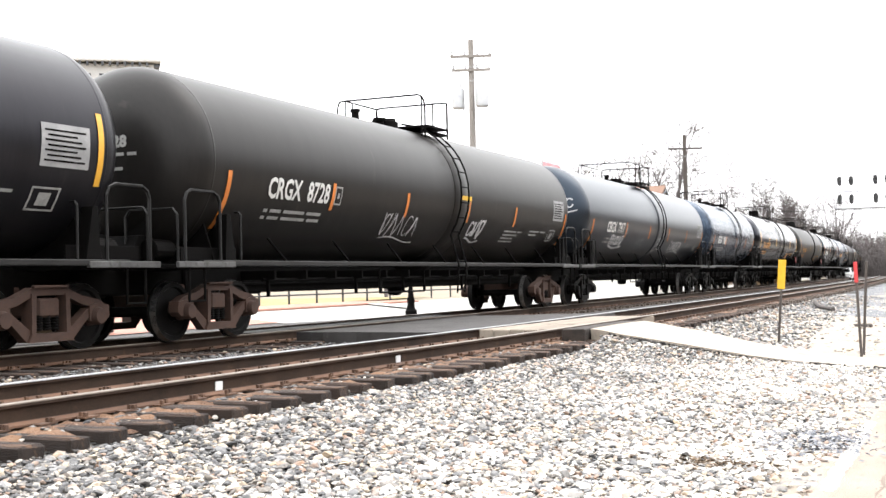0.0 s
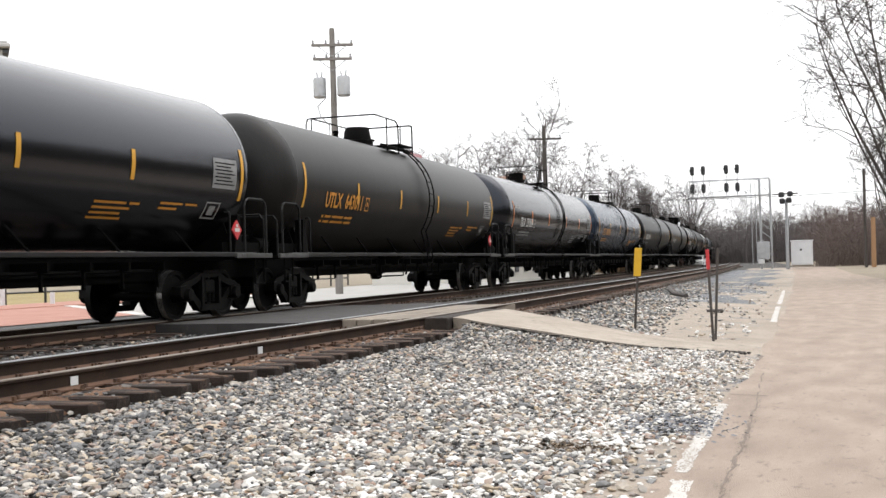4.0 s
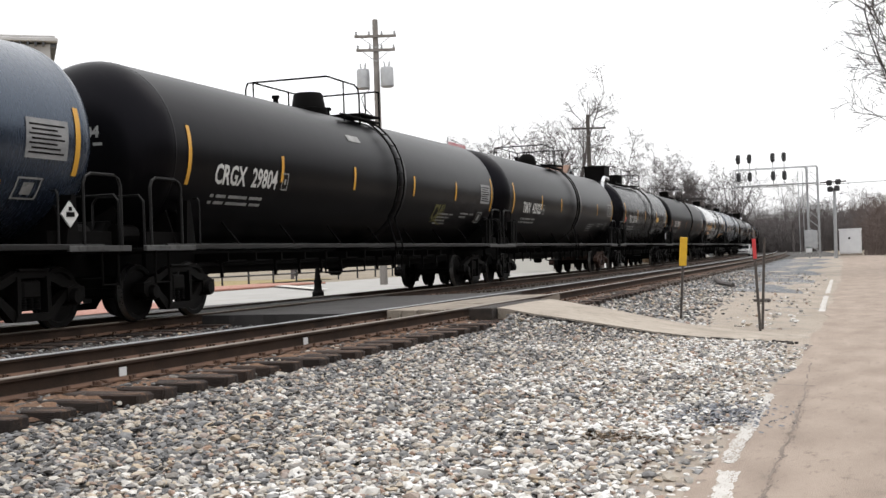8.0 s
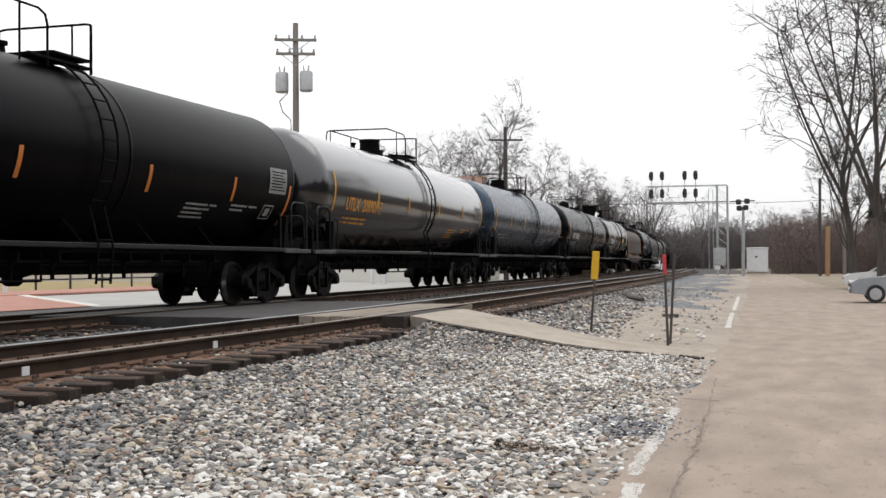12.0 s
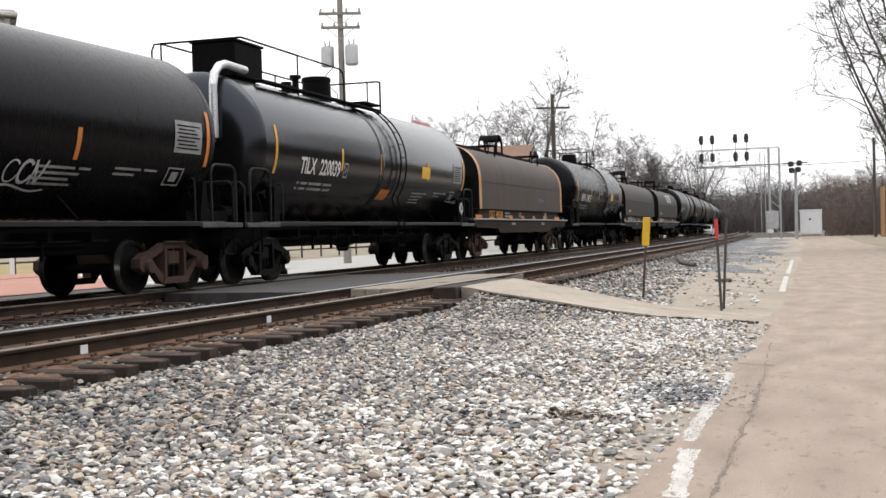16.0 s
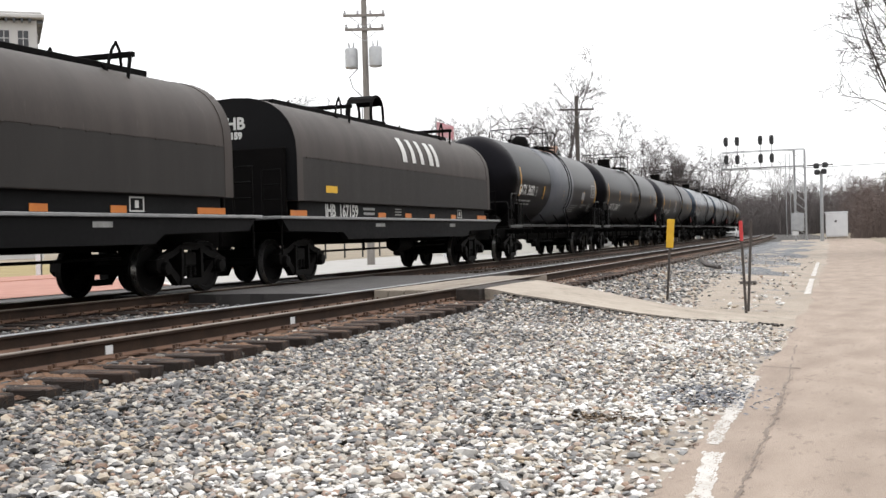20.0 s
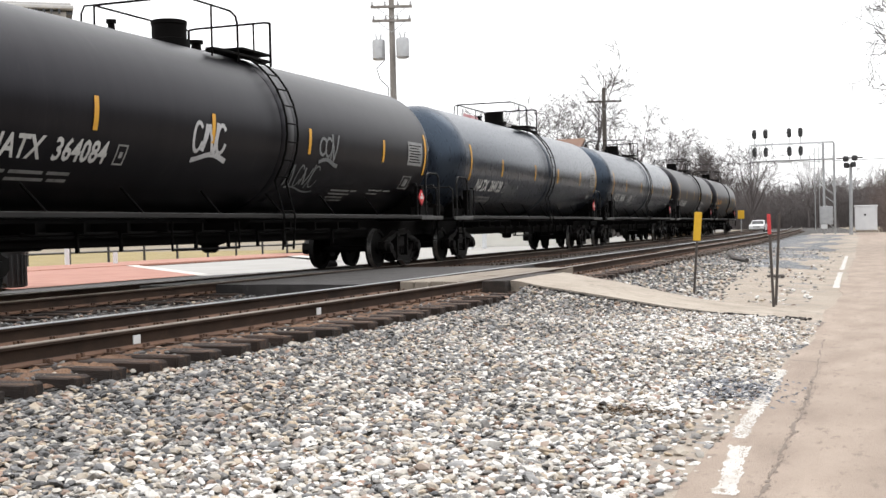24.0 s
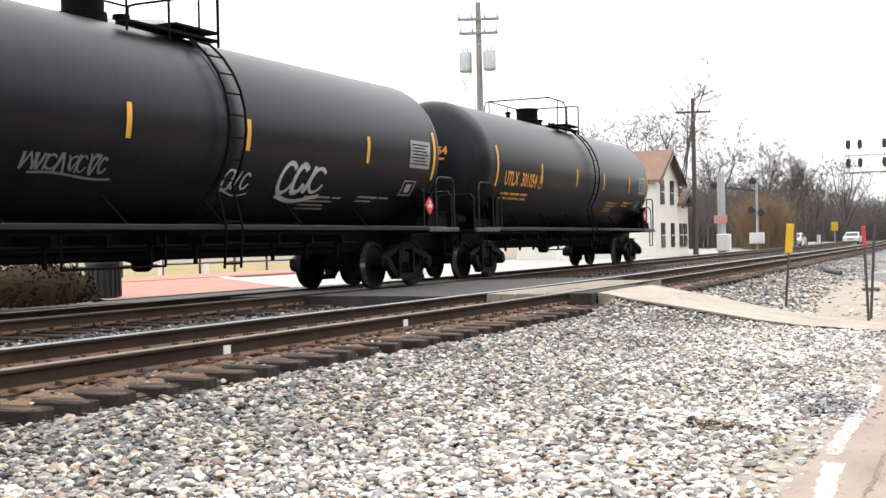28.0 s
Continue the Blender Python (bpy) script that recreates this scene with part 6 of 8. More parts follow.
CARS = [
    dict(L=-4.0, R=12.9, paint="fadeblack", text=None, iron="rusty", top="manway", label="grimy black tank car with orange tape and a grey data panel"),
    dict(L=15.8, R=33.0, paint="brownblack", text="CRGX 8728", tape="orange", iron="rusty", iron2="rusty", top="manway", rail_l=2.6, top_y=0.2, girth=0.9, girth_w=0.9, label="faded black tank car with white graffiti and rusty trucks",
         marks_extra=(spray(6.2, 1.95, 1.7, 0.55, 3, "graffiti", 0.012), spray(10.7, 2.0, 0.9, 0.5, 4, "graffiti", 0.03), blotch(9.9, 0.6, 2.66, 2.76, "sign_yellow", "yellow_stencil"))),
    dict(L=36.1, R=53.2, paint="blueblack", text="CBGX 7917", tape="orange", iron2="dusty", top="manway", rail_l=4.6, girth=0.4, girth_w=0.5, label="black tank car with white graffiti tags along its lower flank",
         marks_extra=(head_tag(3.1, 0.95, 0.4, 61), spray(2.9, 2.0, 1.6, 0.4, 5, "graffiti", 0.025), spray(6.4, 2.0, 1.0, 0.35, 6, "graffitidim"), spray(9.4, 2.05, 0.8, 0.5, 7, "graffiti", 0.02), spray(11.9, 1.95, 2.0, 0.45, 8, "graffiti", 0.025))),
    dict(L=56.3, R=67.8, paint="blue", text="CBGX 19653", tape="orange", top="manway", rail_l=4.0, girth=0.2, girth_w=0.35, label="short blue-grey tank car with a dark head"),
    dict(L=70.7, R=88.0, paint="gloss", text="UTLX 207539", text_paint="orangetext", rail_l=5.0, girth=1.3, girth_w=0.0, placard="red", label="glossy black tank car with orange lettering", ),
    dict(L=91.2, R=107.6, paint="brownblack", text="UTLX 643011", text_paint="orangetext", top="cone", label="dull brown-black tank car with faded orange lettering", placard="red"),
    dict(L=111.0, R=128.1, paint="gloss", text="TILX 250654", tape="orange", rail_l=4.6, girth=1.6, girth_w=0.6, top_y=-0.6, label="black tank car with orange tape and white lettering",
         marks_extra=(blotch(0.6, 0.8, 2.95, 3.05, "dullwhite", "stencil"),)),
    dict(L=130.9, R=148.2, paint="blue", placard="white", text="UTLX 668388", text_paint="orangetext", rail_l=5.4, girth=1.2, girth_w=0.35, girth_paint="slate", label="blue-grey tank car with dirty streaks and orange lettering",
         marks_extra=(blotch(6.6, 0.35, 1.7, 2.9, "slate", "dirt_streak", 0.2),)),
    dict(L=151.05, R=168.75, paint="black", text="CRGX 29804", top="cone", rail_l=5.0, girth=1.2, girth_w=0.5, label="clean black tank car with white lettering and yellow tape",
         marks_extra=(spray(13.2, 2.05, 0.9, 0.5, 9, "graffitiyellow", 0.025), blotch(7.6, 0.7, 3.55, 3.72, "dullwhite", "patch"))),
    dict(L=171.4, R=188.3, paint="black", text="TIMX 425025", top="ball", rail_l=5.0, girth=1.6, girth_w=0.6, girth_paint="brownblack", placard=None, iron2="rusty", label="black tank car with a brown-stained girth band"),
    dict(L=191.8, R=205.6, paint="satin", text="TILX 220126", top="manway", rail_l=5.8, head=0.42, blunt=0.55, girth=-0.5, girth_w=0.25, placard="white", label="insulated black tank car with a boxed housing and bright pipe",
         marks_extra=(heater_box, blotch(10.5, 0.6, 2.42, 2.68, "sign_yellow", "yellow_panel"), blotch(0.45, 0.35, 2.3, 2.5, "red", "red_patch"))),
    dict(L=208.3, R=225.2, paint="deepblack", text="TILX 250509", tape="orange", rail_l=4.4, girth=1.6, girth_w=0.08, label="deep black tank car with orange tape strips"),
    dict(L=228.5, R=245.1, paint="lacquer", text="UTLX 208901", text_paint="orangetext", rail_l=5.2, girth=1.6, girth_w=0.05, label="glossy black tank car that mirrors the sky, with orange lettering", placard=None),
    dict(L=248.0, R=264.45, paint="blue", text=None, rail_l=5.0, girth=1.0, girth_w=0.4, label="blue-grey tank car with yellow tape and a data panel"),
    dict(L=268.0, R=285.0, paint="satin", text="TIMX 425038", tape="orange", top="ball", rail_l=4.6, girth=1.2, girth_w=0.05, label="black tank car with white graffiti near its far end", iron="dusty", iron2="rusty",
         marks_extra=(spray(12.2, 1.9, 1.0, 0.45, 10, "graffiti", 0.022),)),
    dict(L=287.9, R=301.6, paint="gloss", text="TILX 220039", rail_l=5.8, head=0.42, blunt=0.55, girth=-0.5, girth_w=0.25, top="manway", placard="white", label="insulated glossy black tank car with yellow and orange panels",
         marks_extra=(heater_box, blotch(10.0, 0.75, 2.45, 2.78, "sign_yellow", "yellow_panel"), blotch(7.0, 0.7, 1.75, 2.05, "orange", "orange_panel", 0.12))),
    dict(coil=1, L=303.8, R=317.4, hood="coilbrown", frame="rustframe", band="coilband", iron="rusty", text="CSXT 495596", text_paint="orangetext", bail=0.3, hood_label="faded brown hood with orange end bands",
         label="covered coil car with a faded brown hood and orange ends", band_label="faded orange band", marks_extra=(lambda c, h, f: part("graffiti", flat_tag(1.434, 2.1, 2.12, 1.1, 0.2), M["graffitiblue"], h, "blue sprayed tag"),)),
    dict(L=321.0, R=334.3, paint="satin", text="FHRX 124012", rail_l=5.0, girth=1.0, girth_w=0.4, top="cone", placard="white", label="clean black tank car with grey patches and a yellow panel",
         marks_extra=(blotch(6.4, 0.85, 2.66, 3.14, "repair", "paint_patch", 0.1), blotch(8.5, 0.75, 2.66, 3.12, "repair", "paint_patch", 0.1), blotch(10.0, 0.62, 2.42, 2.76, "sign_yellow", "yellow_panel"))),
    dict(coil=1, L=336.5, R=350.6, hood="coilgrey", frame="blackgrey", band="coilgrey", text="IHB 167186", bail=0.3, label="covered coil car with a faded grey-brown hood"),
    dict(coil=1, L=353.3, R=367.6, hood="coilgrey", frame="blackgrey", band="coilgrey", text="IHB 167159", bail=0.3, label="covered coil car with a white monogram on its hood", marks_extra=(hood_letters,)),
    dict(L=371.3, R=384.7, paint="black", text="GATX 34332", rail_l=4.6, top="ball", girth=-0.1, girth_w=4.1, girth_paint="repair", girth_label="grey primer band", label="black tank car with a broad grey band",
         marks_extra=(blotch(10.9, 0.6, 2.3, 2.6, "panelgrey", "pale_panel"),)),
    dict(L=388.1, R=404.0, paint="black", text="NATX 300497", text_z=2.09, rail_l=5.0, placard="red", label="black tank car with a red hazard placard"),
    dict(L=407.8, R=423.8, paint="fadeblack", text="NATX 364084", text_z=2.09, rail_l=5.0, girth=0.8, girth_w=0.5, placard="red", label="black tank car with white and faded red graffiti",
         marks_extra=(spray(5.9, 2.5, 1.1, 0.55, 14, "graffiti", 0.04), spray(10.6, 2.6, 0.9, 0.5, 15, "graffitidim", 0.03), spray(9.6, 1.95, 1.3, 0.5, 16, "graffitidim", 0.02))),
    dict(L=427.8, R=444.0, paint="slate", text="NATX 364128", text_z=2.09, rail_l=5.2, girth=0.9, girth_w=0.8, placard="red", label="slate-grey tank car with pale graffiti by its number",
         marks_extra=(spray(4.3, 1.98, 1.3, 0.4, 17, "graffitidim", 0.03), spray(10.4, 2.0, 2.4, 0.2, 18, "graffitidim", 0.012))),
    dict(L=447.8, R=464.0, paint="slate", text="NATX 364147", text_z=2.09, rail_l=5.2, girth=0.9, girth_w=0.8, placard="red", label="slate-grey tank car with white and black graffiti",
         marks_extra=(spray(4.6, 2.06, 1.2, 0.42, 19, "graffiti", 0.035), blotch(4.9, 0.8, 1.95, 2.2, "black", "black_tag"), spray(10.6, 1.95, 1.2, 0.26, 20, "graffiti", 0.02), spray(13.3, 2.0, 0.8, 0.2, 21, "graffiti", 0.015))),
    dict(L=467.6, R=483.7, paint="fadeblack", text="NATX 364058", text_z=2.09, rail_l=5.2, girth=0.9, girth_w=0.5, placard="red", label="black tank car with large white graffiti",
         marks_extra=(spray(5.0, 2.0, 1.6, 0.3, 22, "graffitidim", 0.02), spray(9.3, 1.9, 0.8, 0.4, 23, "graffiti", 0.02), spray(10.9, 2.0, 1.4, 0.62, 24, "graffiti", 0.045))),
    dict(L=487.7, R=502.4, paint="fadeblack", text="UTLX 301054", text_paint="orangetext", rail_l=4.6, top="dome", label="last black tank car of the train, with orange lettering", placard="red"),
]
# car by car: where the small tape strips sit along the tank, where the number starts and its width, whether the tape hangs low
FITTED = {
    1: ((-5.2, -2.0, 1.36, 4.53), -7.46, 2.1, 1), 2: ((-4.45, -1.05, 2.1, 5.4), -6.92, 2.2, 1), 3: ((-2.6, 0.37, 3.2), -4.76, 2.05, 1), 4: ((-5.1, -1.94, 2.04, 4.95), -7.64, 2.5, 0),
    6: ((-5.3, -1.96, 1.93, 5.24), -7.33, 2.2, 0), 7: ((-4.8, -0.8, 2.4, 5.42), -7.37, 2.3, 0), 8: ((-5.4, -1.8, 2.03, 5.4), -8.0, 2.4, 0), 9: ((-4.7, -1.68, 1.85, 5.12), -7.25, 2.5, 0),
    10: ((-3.3, -0.85, 3.03), -5.73, 2.25, 0), 11: ((-4.8, -1.5, 2.3, 5.7), -7.23, 2.27, 1), 12: ((-4.7, -1.6, 2.0, 5.3), -7.39, 2.6, 0), 13: ((-5.2, -2.0, 1.02, 4.43), -7.2, 2.4, 0),
    14: ((-4.7, -1.5, 0.97, 4.75), -7.24, 2.4, 2), 15: ((-3.25, -0.6, 3.27), -5.6, 2.25, 0), 17: ((-3.13, -0.93, 3.03), -5.69, 2.35, 0), 20: ((-3.2, 0.2, 4.2), -6.88, 2.15, 2),
    21: ((-4.95, -1.55, 1.4, 5.6), -7.23, 2.7, 0), 22: ((-8.15, -5.15, -1.9, 1.75, 5.46), -7.32, 2.6, 0), 23: ((-5.07, -1.25, 1.85, 5.34), -7.3, 2.53, 0), 24: ((-5.2, -1.35, 1.8, 5.3), -7.38, 2.56, 0),
    25: ((-5.08, -1.67, 1.24, 5.22), -7.38, 2.7, 0), 26: ((-4.07, -0.9, 1.93, 5.0), -6.84, 2.4, 0),
}
for i, c in enumerate(CARS):
    c["seed"] = i
    if i in FITTED:
        c["marks_y"], c["text_at"], c["text_w"], low_tape = FITTED[i]
        c["low"], c["tape_low"] = low_tape == 1, low_tape == 2
    gap_a = (c["L"] - CARS[i - 1]["R"]) / 2 if i else 1.75
    gap_b = (CARS[i + 1]["L"] - c["R"]) / 2 if i + 1 < len(CARS) else 1.75
    c["over"] = min(gap_a, gap_b, 1.75) - 0.02 if c.get("coil") else min(gap_a, gap_b, 1.8) - 0.45 - 0.02
    c["ob"] = coil_car(c) if c.get("coil") else tank_car(c)


def train_place(t):
    return 16.8 * t - 0.0125 * t * t


def car_pose(c, t):
    y = (c["L"] + c["R"]) / 2 - train_place(t)
    return Matrix.Translation((TRAIN_LINE - bend(y), y, 0)) @ Matrix.Rotation(turn(y), 4, "Z")


# ---- things beside the near track ----
def marker_post(x, y, lean, post_h, foot, label):
    t = thing("marker_post", label, "marker post", "lineside marker posts", Matrix.Translation((x, y, foot)) @ Matrix.Rotation(lean, 4, "Y"))
    part("post", Shape().box((0, 0, post_h / 2 - 0.1), (0.045, 0.03, post_h + 0.2), 0.006), M["darkpole"], t)
    return t


p = marker_post(-3.95, 23.1, 0.075, 1.1, -0.46, "leaning dark post with a yellow paddle sign")
part("paddle", Shape().box((0.0, -0.03, 1.27), (0.14, 0.018, 0.54), 0.006), M["sign_yellow"], p, "flexible yellow marker paddle")
p = marker_post(-2.285, 21.15, -0.035, 1.35, -0.60, "dark slim post with a red painted top")
part("red_top", Shape().box((0, -0.004, 1.42), (0.058, 0.04, 0.34), 0.006), M["red"], p)
p = marker_post(-2.30, 21.62, 0.055, 1.60, -0.60, "leaning dark green slim post beside the red-topped one")

# scattered debris on the gravel
s = Shape().path([(-6.3, 44.5, -0.18), (-6.1, 43.0, -0.22), (-5.6, 40.5, -0.3), (-5.0, 39.0, -0.33)], 0.07, 6)
solid("old_branch", s, M["darkpole"], "dark dead branch lying on the stones", "branch")
solid("scrap", Shape().box((-3.3, 31.2, -0.5), (0.4, 0.3, 0.10), 0.03), M["darkpole"], "dark scrap of wood on the stones", "debris")

# signal cantilever over the tracks
sig = thing("signal_cantilever", "galvanised signal cantilever carrying eight black signal heads", "railway signal", at=Matrix.Translation((-6.35, 105, 0.0)))
for dx, dy in ((0, 0), (0, 1.3), (-0.85, 0), (-0.85, 1.3)):
    part("mast", Shape().tube((dx, dy, -0.3), (dx, dy, 7.35), 0.05, n=10), M["galv"], sig)
for i in range(10):
    z = 0.2 + i * 0.7
    for dy in (0, 1.3):
        part("lattice_bar", Shape().tube((0, dy, z), (-0.85, dy, z + 0.7), 0.018, n=6), M["galv"], sig)
for z in (7.38, 5.98):
    for dy in (0, 1.3):
        part("arm", Shape().tube((0, dy, z), (-6.75, dy, z), 0.034, n=8), M["galv"], sig)
for i in range(6):
    x = -i * 1.12
    for dy in (0, 1.3):
        if i != 2:
            part("arm_brace", Shape().tube((x, dy, 7.38 if i % 2 else 5.98), (x - 1.12, dy, 5.98 if i % 2 else 7.38), 0.014, n=6), M["galv"], sig)
for dy in (0, 1.3):
    part("arm_end", Shape().tube((-6.75, dy, 5.98), (-6.75, dy, 7.38), 0.034), M["galv"], sig)
part("arm_walkway", Shape().box((-3.4, 0.65, 5.98), (6.7, 1.2, 0.02)), M["galv"], sig)
for x in (-6.30, -5.38, -3.48, -2.57):
    part("head_mast", Shape().tube((x, -0.1, 6.0), (x, -0.1, 8.1), 0.035), M["galv"], sig)
    for z in (6.72, 8.25):
        h = part("signal_head", Shape().lathe([(0.05, 0.18), (0.19, 0.16), (0.20, 0.0), (0.05, -0.02)], 18, "y", (x, -0.32, z)).box((x, -0.1, z), (0.34, 0.25, 0.76), 0.08), M["darkbox"], sig)
        part("hood", Shape().tube((x, -0.55, z + 0.14), (x, -0.3, z + 0.14), 0.13, n=12).tube((x, -0.55, z - 0.16), (x, -0.3, z - 0.16), 0.13, n=12), M["darkbox"], h)
for x in (-1.15, -1.5):
    part("ladder_stile", Shape().path([(x, -0.1, 0.2), (x, -0.1, 7.0)], 0.03), M["galv"], sig)
part("relay_case", Shape().box((-0.6, -0.4, 1.3), (1.0, 0.5, 1.5), 0.03), M["galv"], sig)
part("junction_case", Shape().box((-0.8, -0.45, 0.45), (0.5, 0.4, 0.5), 0.03), M["whitebox"], sig)

cab = thing("equipment_cabinet", "white metal equipment cabinet on a low base", "cabinet", at=Matrix.Translation((-3.72, 100, -0.02)))
part("body", Shape().box((0, 0, 1.0), (1.62, 1.3, 1.85), 0.03), M["whitebox"], cab)
part("roof", Shape().box((0, 0, 1.97), (1.74, 1.42, 0.10), 0.03), M["whitebox"], cab)
part("base", Shape().box((0, 0, 0.02), (1.5, 1.2, 0.16), 0.01), M["concrete"], cab)
d = part("door", Shape().box((0.0, -0.655, 1.0), (1.45, 0.03, 1.65), 0.01), M["whitebox"], cab)
part("handle", Shape().box((-0.05, -0.69, 1.28), (0.16, 0.05, 0.16), 0.02), M["darkbox"], d)

fl = thing("floodlight_pole", "grey metal pole topped with a cluster of lamps", "lamp pole", at=Matrix.Translation((-4.78, 99, -0.1)))
part("pole", Shape().tube((0, 0, -0.2), (0.05, 0, 5.3), 0.15, 0.11, 12), M["galv"], fl)
part("cross_bar", Shape().tube((-1.0, 0, 5.75), (0.95, 0, 5.78), 0.05), M["darkpole"], fl)
for x, z in ((-0.3, 5.7), (0.35, 5.75), (-0.25, 5.2), (0.25, 5.25)):
    part("lamp_head", Shape().box((x, -0.15, z), (0.42, 0.4, 0.42), 0.08), M["darkbox"], fl)

for x, y, h, m_ in ((1.04, 100, 7.4, "darkpole"), (1.6, 100, 3.6, "freshwood"), (2.85, 100, 8.0, "pole")):
    solid("timber_post", Shape().tube((x, y, -0.7), (x + 0.05, y, h), 0.19 if h < 7 else 0.13, 0.17 if h < 7 else 0.11, 12), M[m_], {"freshwood": "thick upright orange-brown timber post", "pole": "tall grey timber pole beside the bare trees", "darkpole": "tall slim dark timber pole"}[m_], "post", "timber posts", smooth=40)


# ---- far side: street, walk, lawn, fence, lamp ----
far_ys = list(range(-20, 240, 4))
sheet("street", lambda y: [a - bend(y) for a in (-29.0, -26, -23, -20.2, -17.6)], far_ys, 0.0, M["street"], "pale worn street on the town side of the line", "road", thick=0.05)
sheet("lawn", lambda y: [a - bend(y) for a in (-90, -70, -50, -36.5, -33.2)], list(range(-10, 78, 4)), 0.05, M["lawn"], "winter-yellow lawn behind a black fence", "lawn", wobble=0.03)
walk_set = thing("brick_walk", "red paver sidewalk beside the street", "pavement", kind="structure")
s = Shape()
for j, y in enumerate(np.arange(20, 60, 2.0)):
    for i, x in enumerate((-33.0, -31.6, -30.2)):
        s.box((x + 0.7 - 0.2, y, -0.27), (1.36, 1.96, 0.10), 0.02)
part("paver_band", s, surface("red_paver_band", (0.2516, 0.111, 0.0814), (0.3404, 0.1776, 0.1332), 0.9, scale=1.5, fine=40, bump=0.3, island=0.4), walk_set)
apron = Shape()
apron.add([(-19.0, 22.0, -0.255), (-19.0, 29.5, -0.255), (-31, 42.0, -0.255), (-31, 30.0, -0.255)], [(0, 1, 2, 3)])
solid("paver_apron", apron, surface("red_paver_apron", (0.2442, 0.1073, 0.0777), (0.333, 0.1702, 0.1295), 0.9, scale=1.2, fine=40, bump=0.3), "faded red paver crosswalk beside the tracks", "pavement", kind="structure")
solid("crosswalk_edge", Shape().add([(-19.0, 29.5, -0.25), (-19.0, 30.1, -0.25), (-31, 42.8, -0.25), (-31, 42.1, -0.25)], [(0, 1, 2, 3)]), M["paint"], "white painted crosswalk edge", "road marking", kind="structure")
solid("stop_line", Shape().add([(-22.0, 44, -0.25), (-22.0, 45, -0.25), (-30, 56.0, -0.25), (-30, 54.5, -0.25)], [(0, 1, 2, 3)]), M["paint"], "white painted stop line", "road marking", kind="structure")

fen = thing("fence", "black steel fence with two rails beside the lawn", "fence")
f0, f1 = Vector((-35.5, 36.5, 0)), Vector((-33.2, 78, 0))
n = 17
for i in range(n):
    q = f0.lerp(f1, i / (n - 1))
    part("post", Shape().box((q.x, q.y, 0.36), (0.09, 0.09, 1.3), 0.01), M["fence"], fen)
for z in (0.22, 0.84):
    part("rail", Shape().tube((f0.x, f0.y, z), (f1.x, f1.y, z), 0.045, n=8), M["fence"], fen)
for x, y, h in ((-33.0, 41.5, 1.05), (-31.4, 42.6, 0.55)):
    solid("bollard", Shape().tube((x, y, -0.3), (x, y, h - 0.3), 0.10, n=12), M["whitebox"], "short white bollard by the crosswalk", "bollard", smooth=40)

binb = thing("litter_bin", "dark ribbed litter bin on the pavement", "litter bin", at=Matrix.Translation((-19.95, 22.95, -0.3)))
part("body", Shape().lathe([(0.30, 0.0), (0.36, 0.05), (0.40, 0.80), (0.42, 0.86)], 24, "z"), M["fence"], binb, smooth=40)
part("lid", Shape().lathe([(0.44, 0.86), (0.44, 0.93), (0.30, 1.02), (0.08, 1.04)], 24, "z"), M["fence"], binb, "dark lid", 40)
sl = Shape()
for i in range(20):
    a = 2 * math.pi * i / 20
    sl.box((0.405 * math.cos(a), 0.405 * math.sin(a), 0.44), (0.04, 0.04, 0.74), 0.005, Matrix.Rotation(a, 4, "Z"))
part("slats", sl, M["fence"], binb)

lamp = thing("street_lamp", "black cast-iron street lamp with a fluted base", "street lamp", at=Matrix.Translation((-18.3, 36.6, -0.3)))
part("base", Shape().lathe([(0.20, 0.0), (0.20, 0.14), (0.14, 0.2), (0.12, 0.42), (0.14, 0.5), (0.10, 0.6), (0.075, 0.9)], 20, "z"), M["underframe"], lamp, smooth=40)
part("shaft", Shape().lathe([(0.07, 0.9), (0.055, 2.9)], 16, "z"), M["underframe"], lamp, smooth=40)
part("lantern", Shape().lathe([(0.08, 2.9), (0.18, 3.0), (0.22, 3.35), (0.10, 3.5), (0.02, 3.6)], 16, "z"), M["galv"], lamp, smooth=40)

# clipped bush beside the bin, built of many small leaves
g = random.Random(8)
s = Shape()
for i in range(2200):
    a, b, r = g.uniform(0, 6.283), g.uniform(-0.2, 1), g.uniform(0.55, 1.0) ** 0.6
    c = Vector((-19.3 + 0.95 * r * math.cos(a) * math.sqrt(max(0, 1 - max(0, b) ** 2)), 20.0 + 1.8 * r * math.sin(a) * math.sqrt(max(0, 1 - max(0, b) ** 2)), -0.1 + 0.85 * r * max(b, -0.2)))
    d1, d2 = Vector((g.gauss(0, 1), g.gauss(0, 1), g.gauss(0, 1))).normalized() * 0.06, Vector((g.gauss(0, 1), g.gauss(0, 1), g.gauss(0, 1))).normalized() * 0.035
    s.add([c - d1, c + d2, c + d1, c - d2], [(0, 1, 2, 3)])
bush = thing("bush", "low dark brown winter bush beside the pavement", "bush")
M["brownleaf"] = surface("winter_brown_leaf", (0.01332, 0.00962, 0.00592), (0.0407, 0.02812, 0.01628), 0.95, spec=0.1, scale=2, fine=10, bump=0.0, island=0.6)
part("leaves", s, M["brownleaf"], bush)
core = Shape().lathe([(0.02, -0.30), (0.80, -0.25), (0.86, 0.15), (0.6, 0.48), (0.02, 0.60)], 20, "z")
core.v = [(-19.3 + x * 0.95, 20 + y * 1.9, z) for x, y, z in core.v]
part("inner_growth", core, M["brownleaf"], bush, smooth=60)
st = Shape()
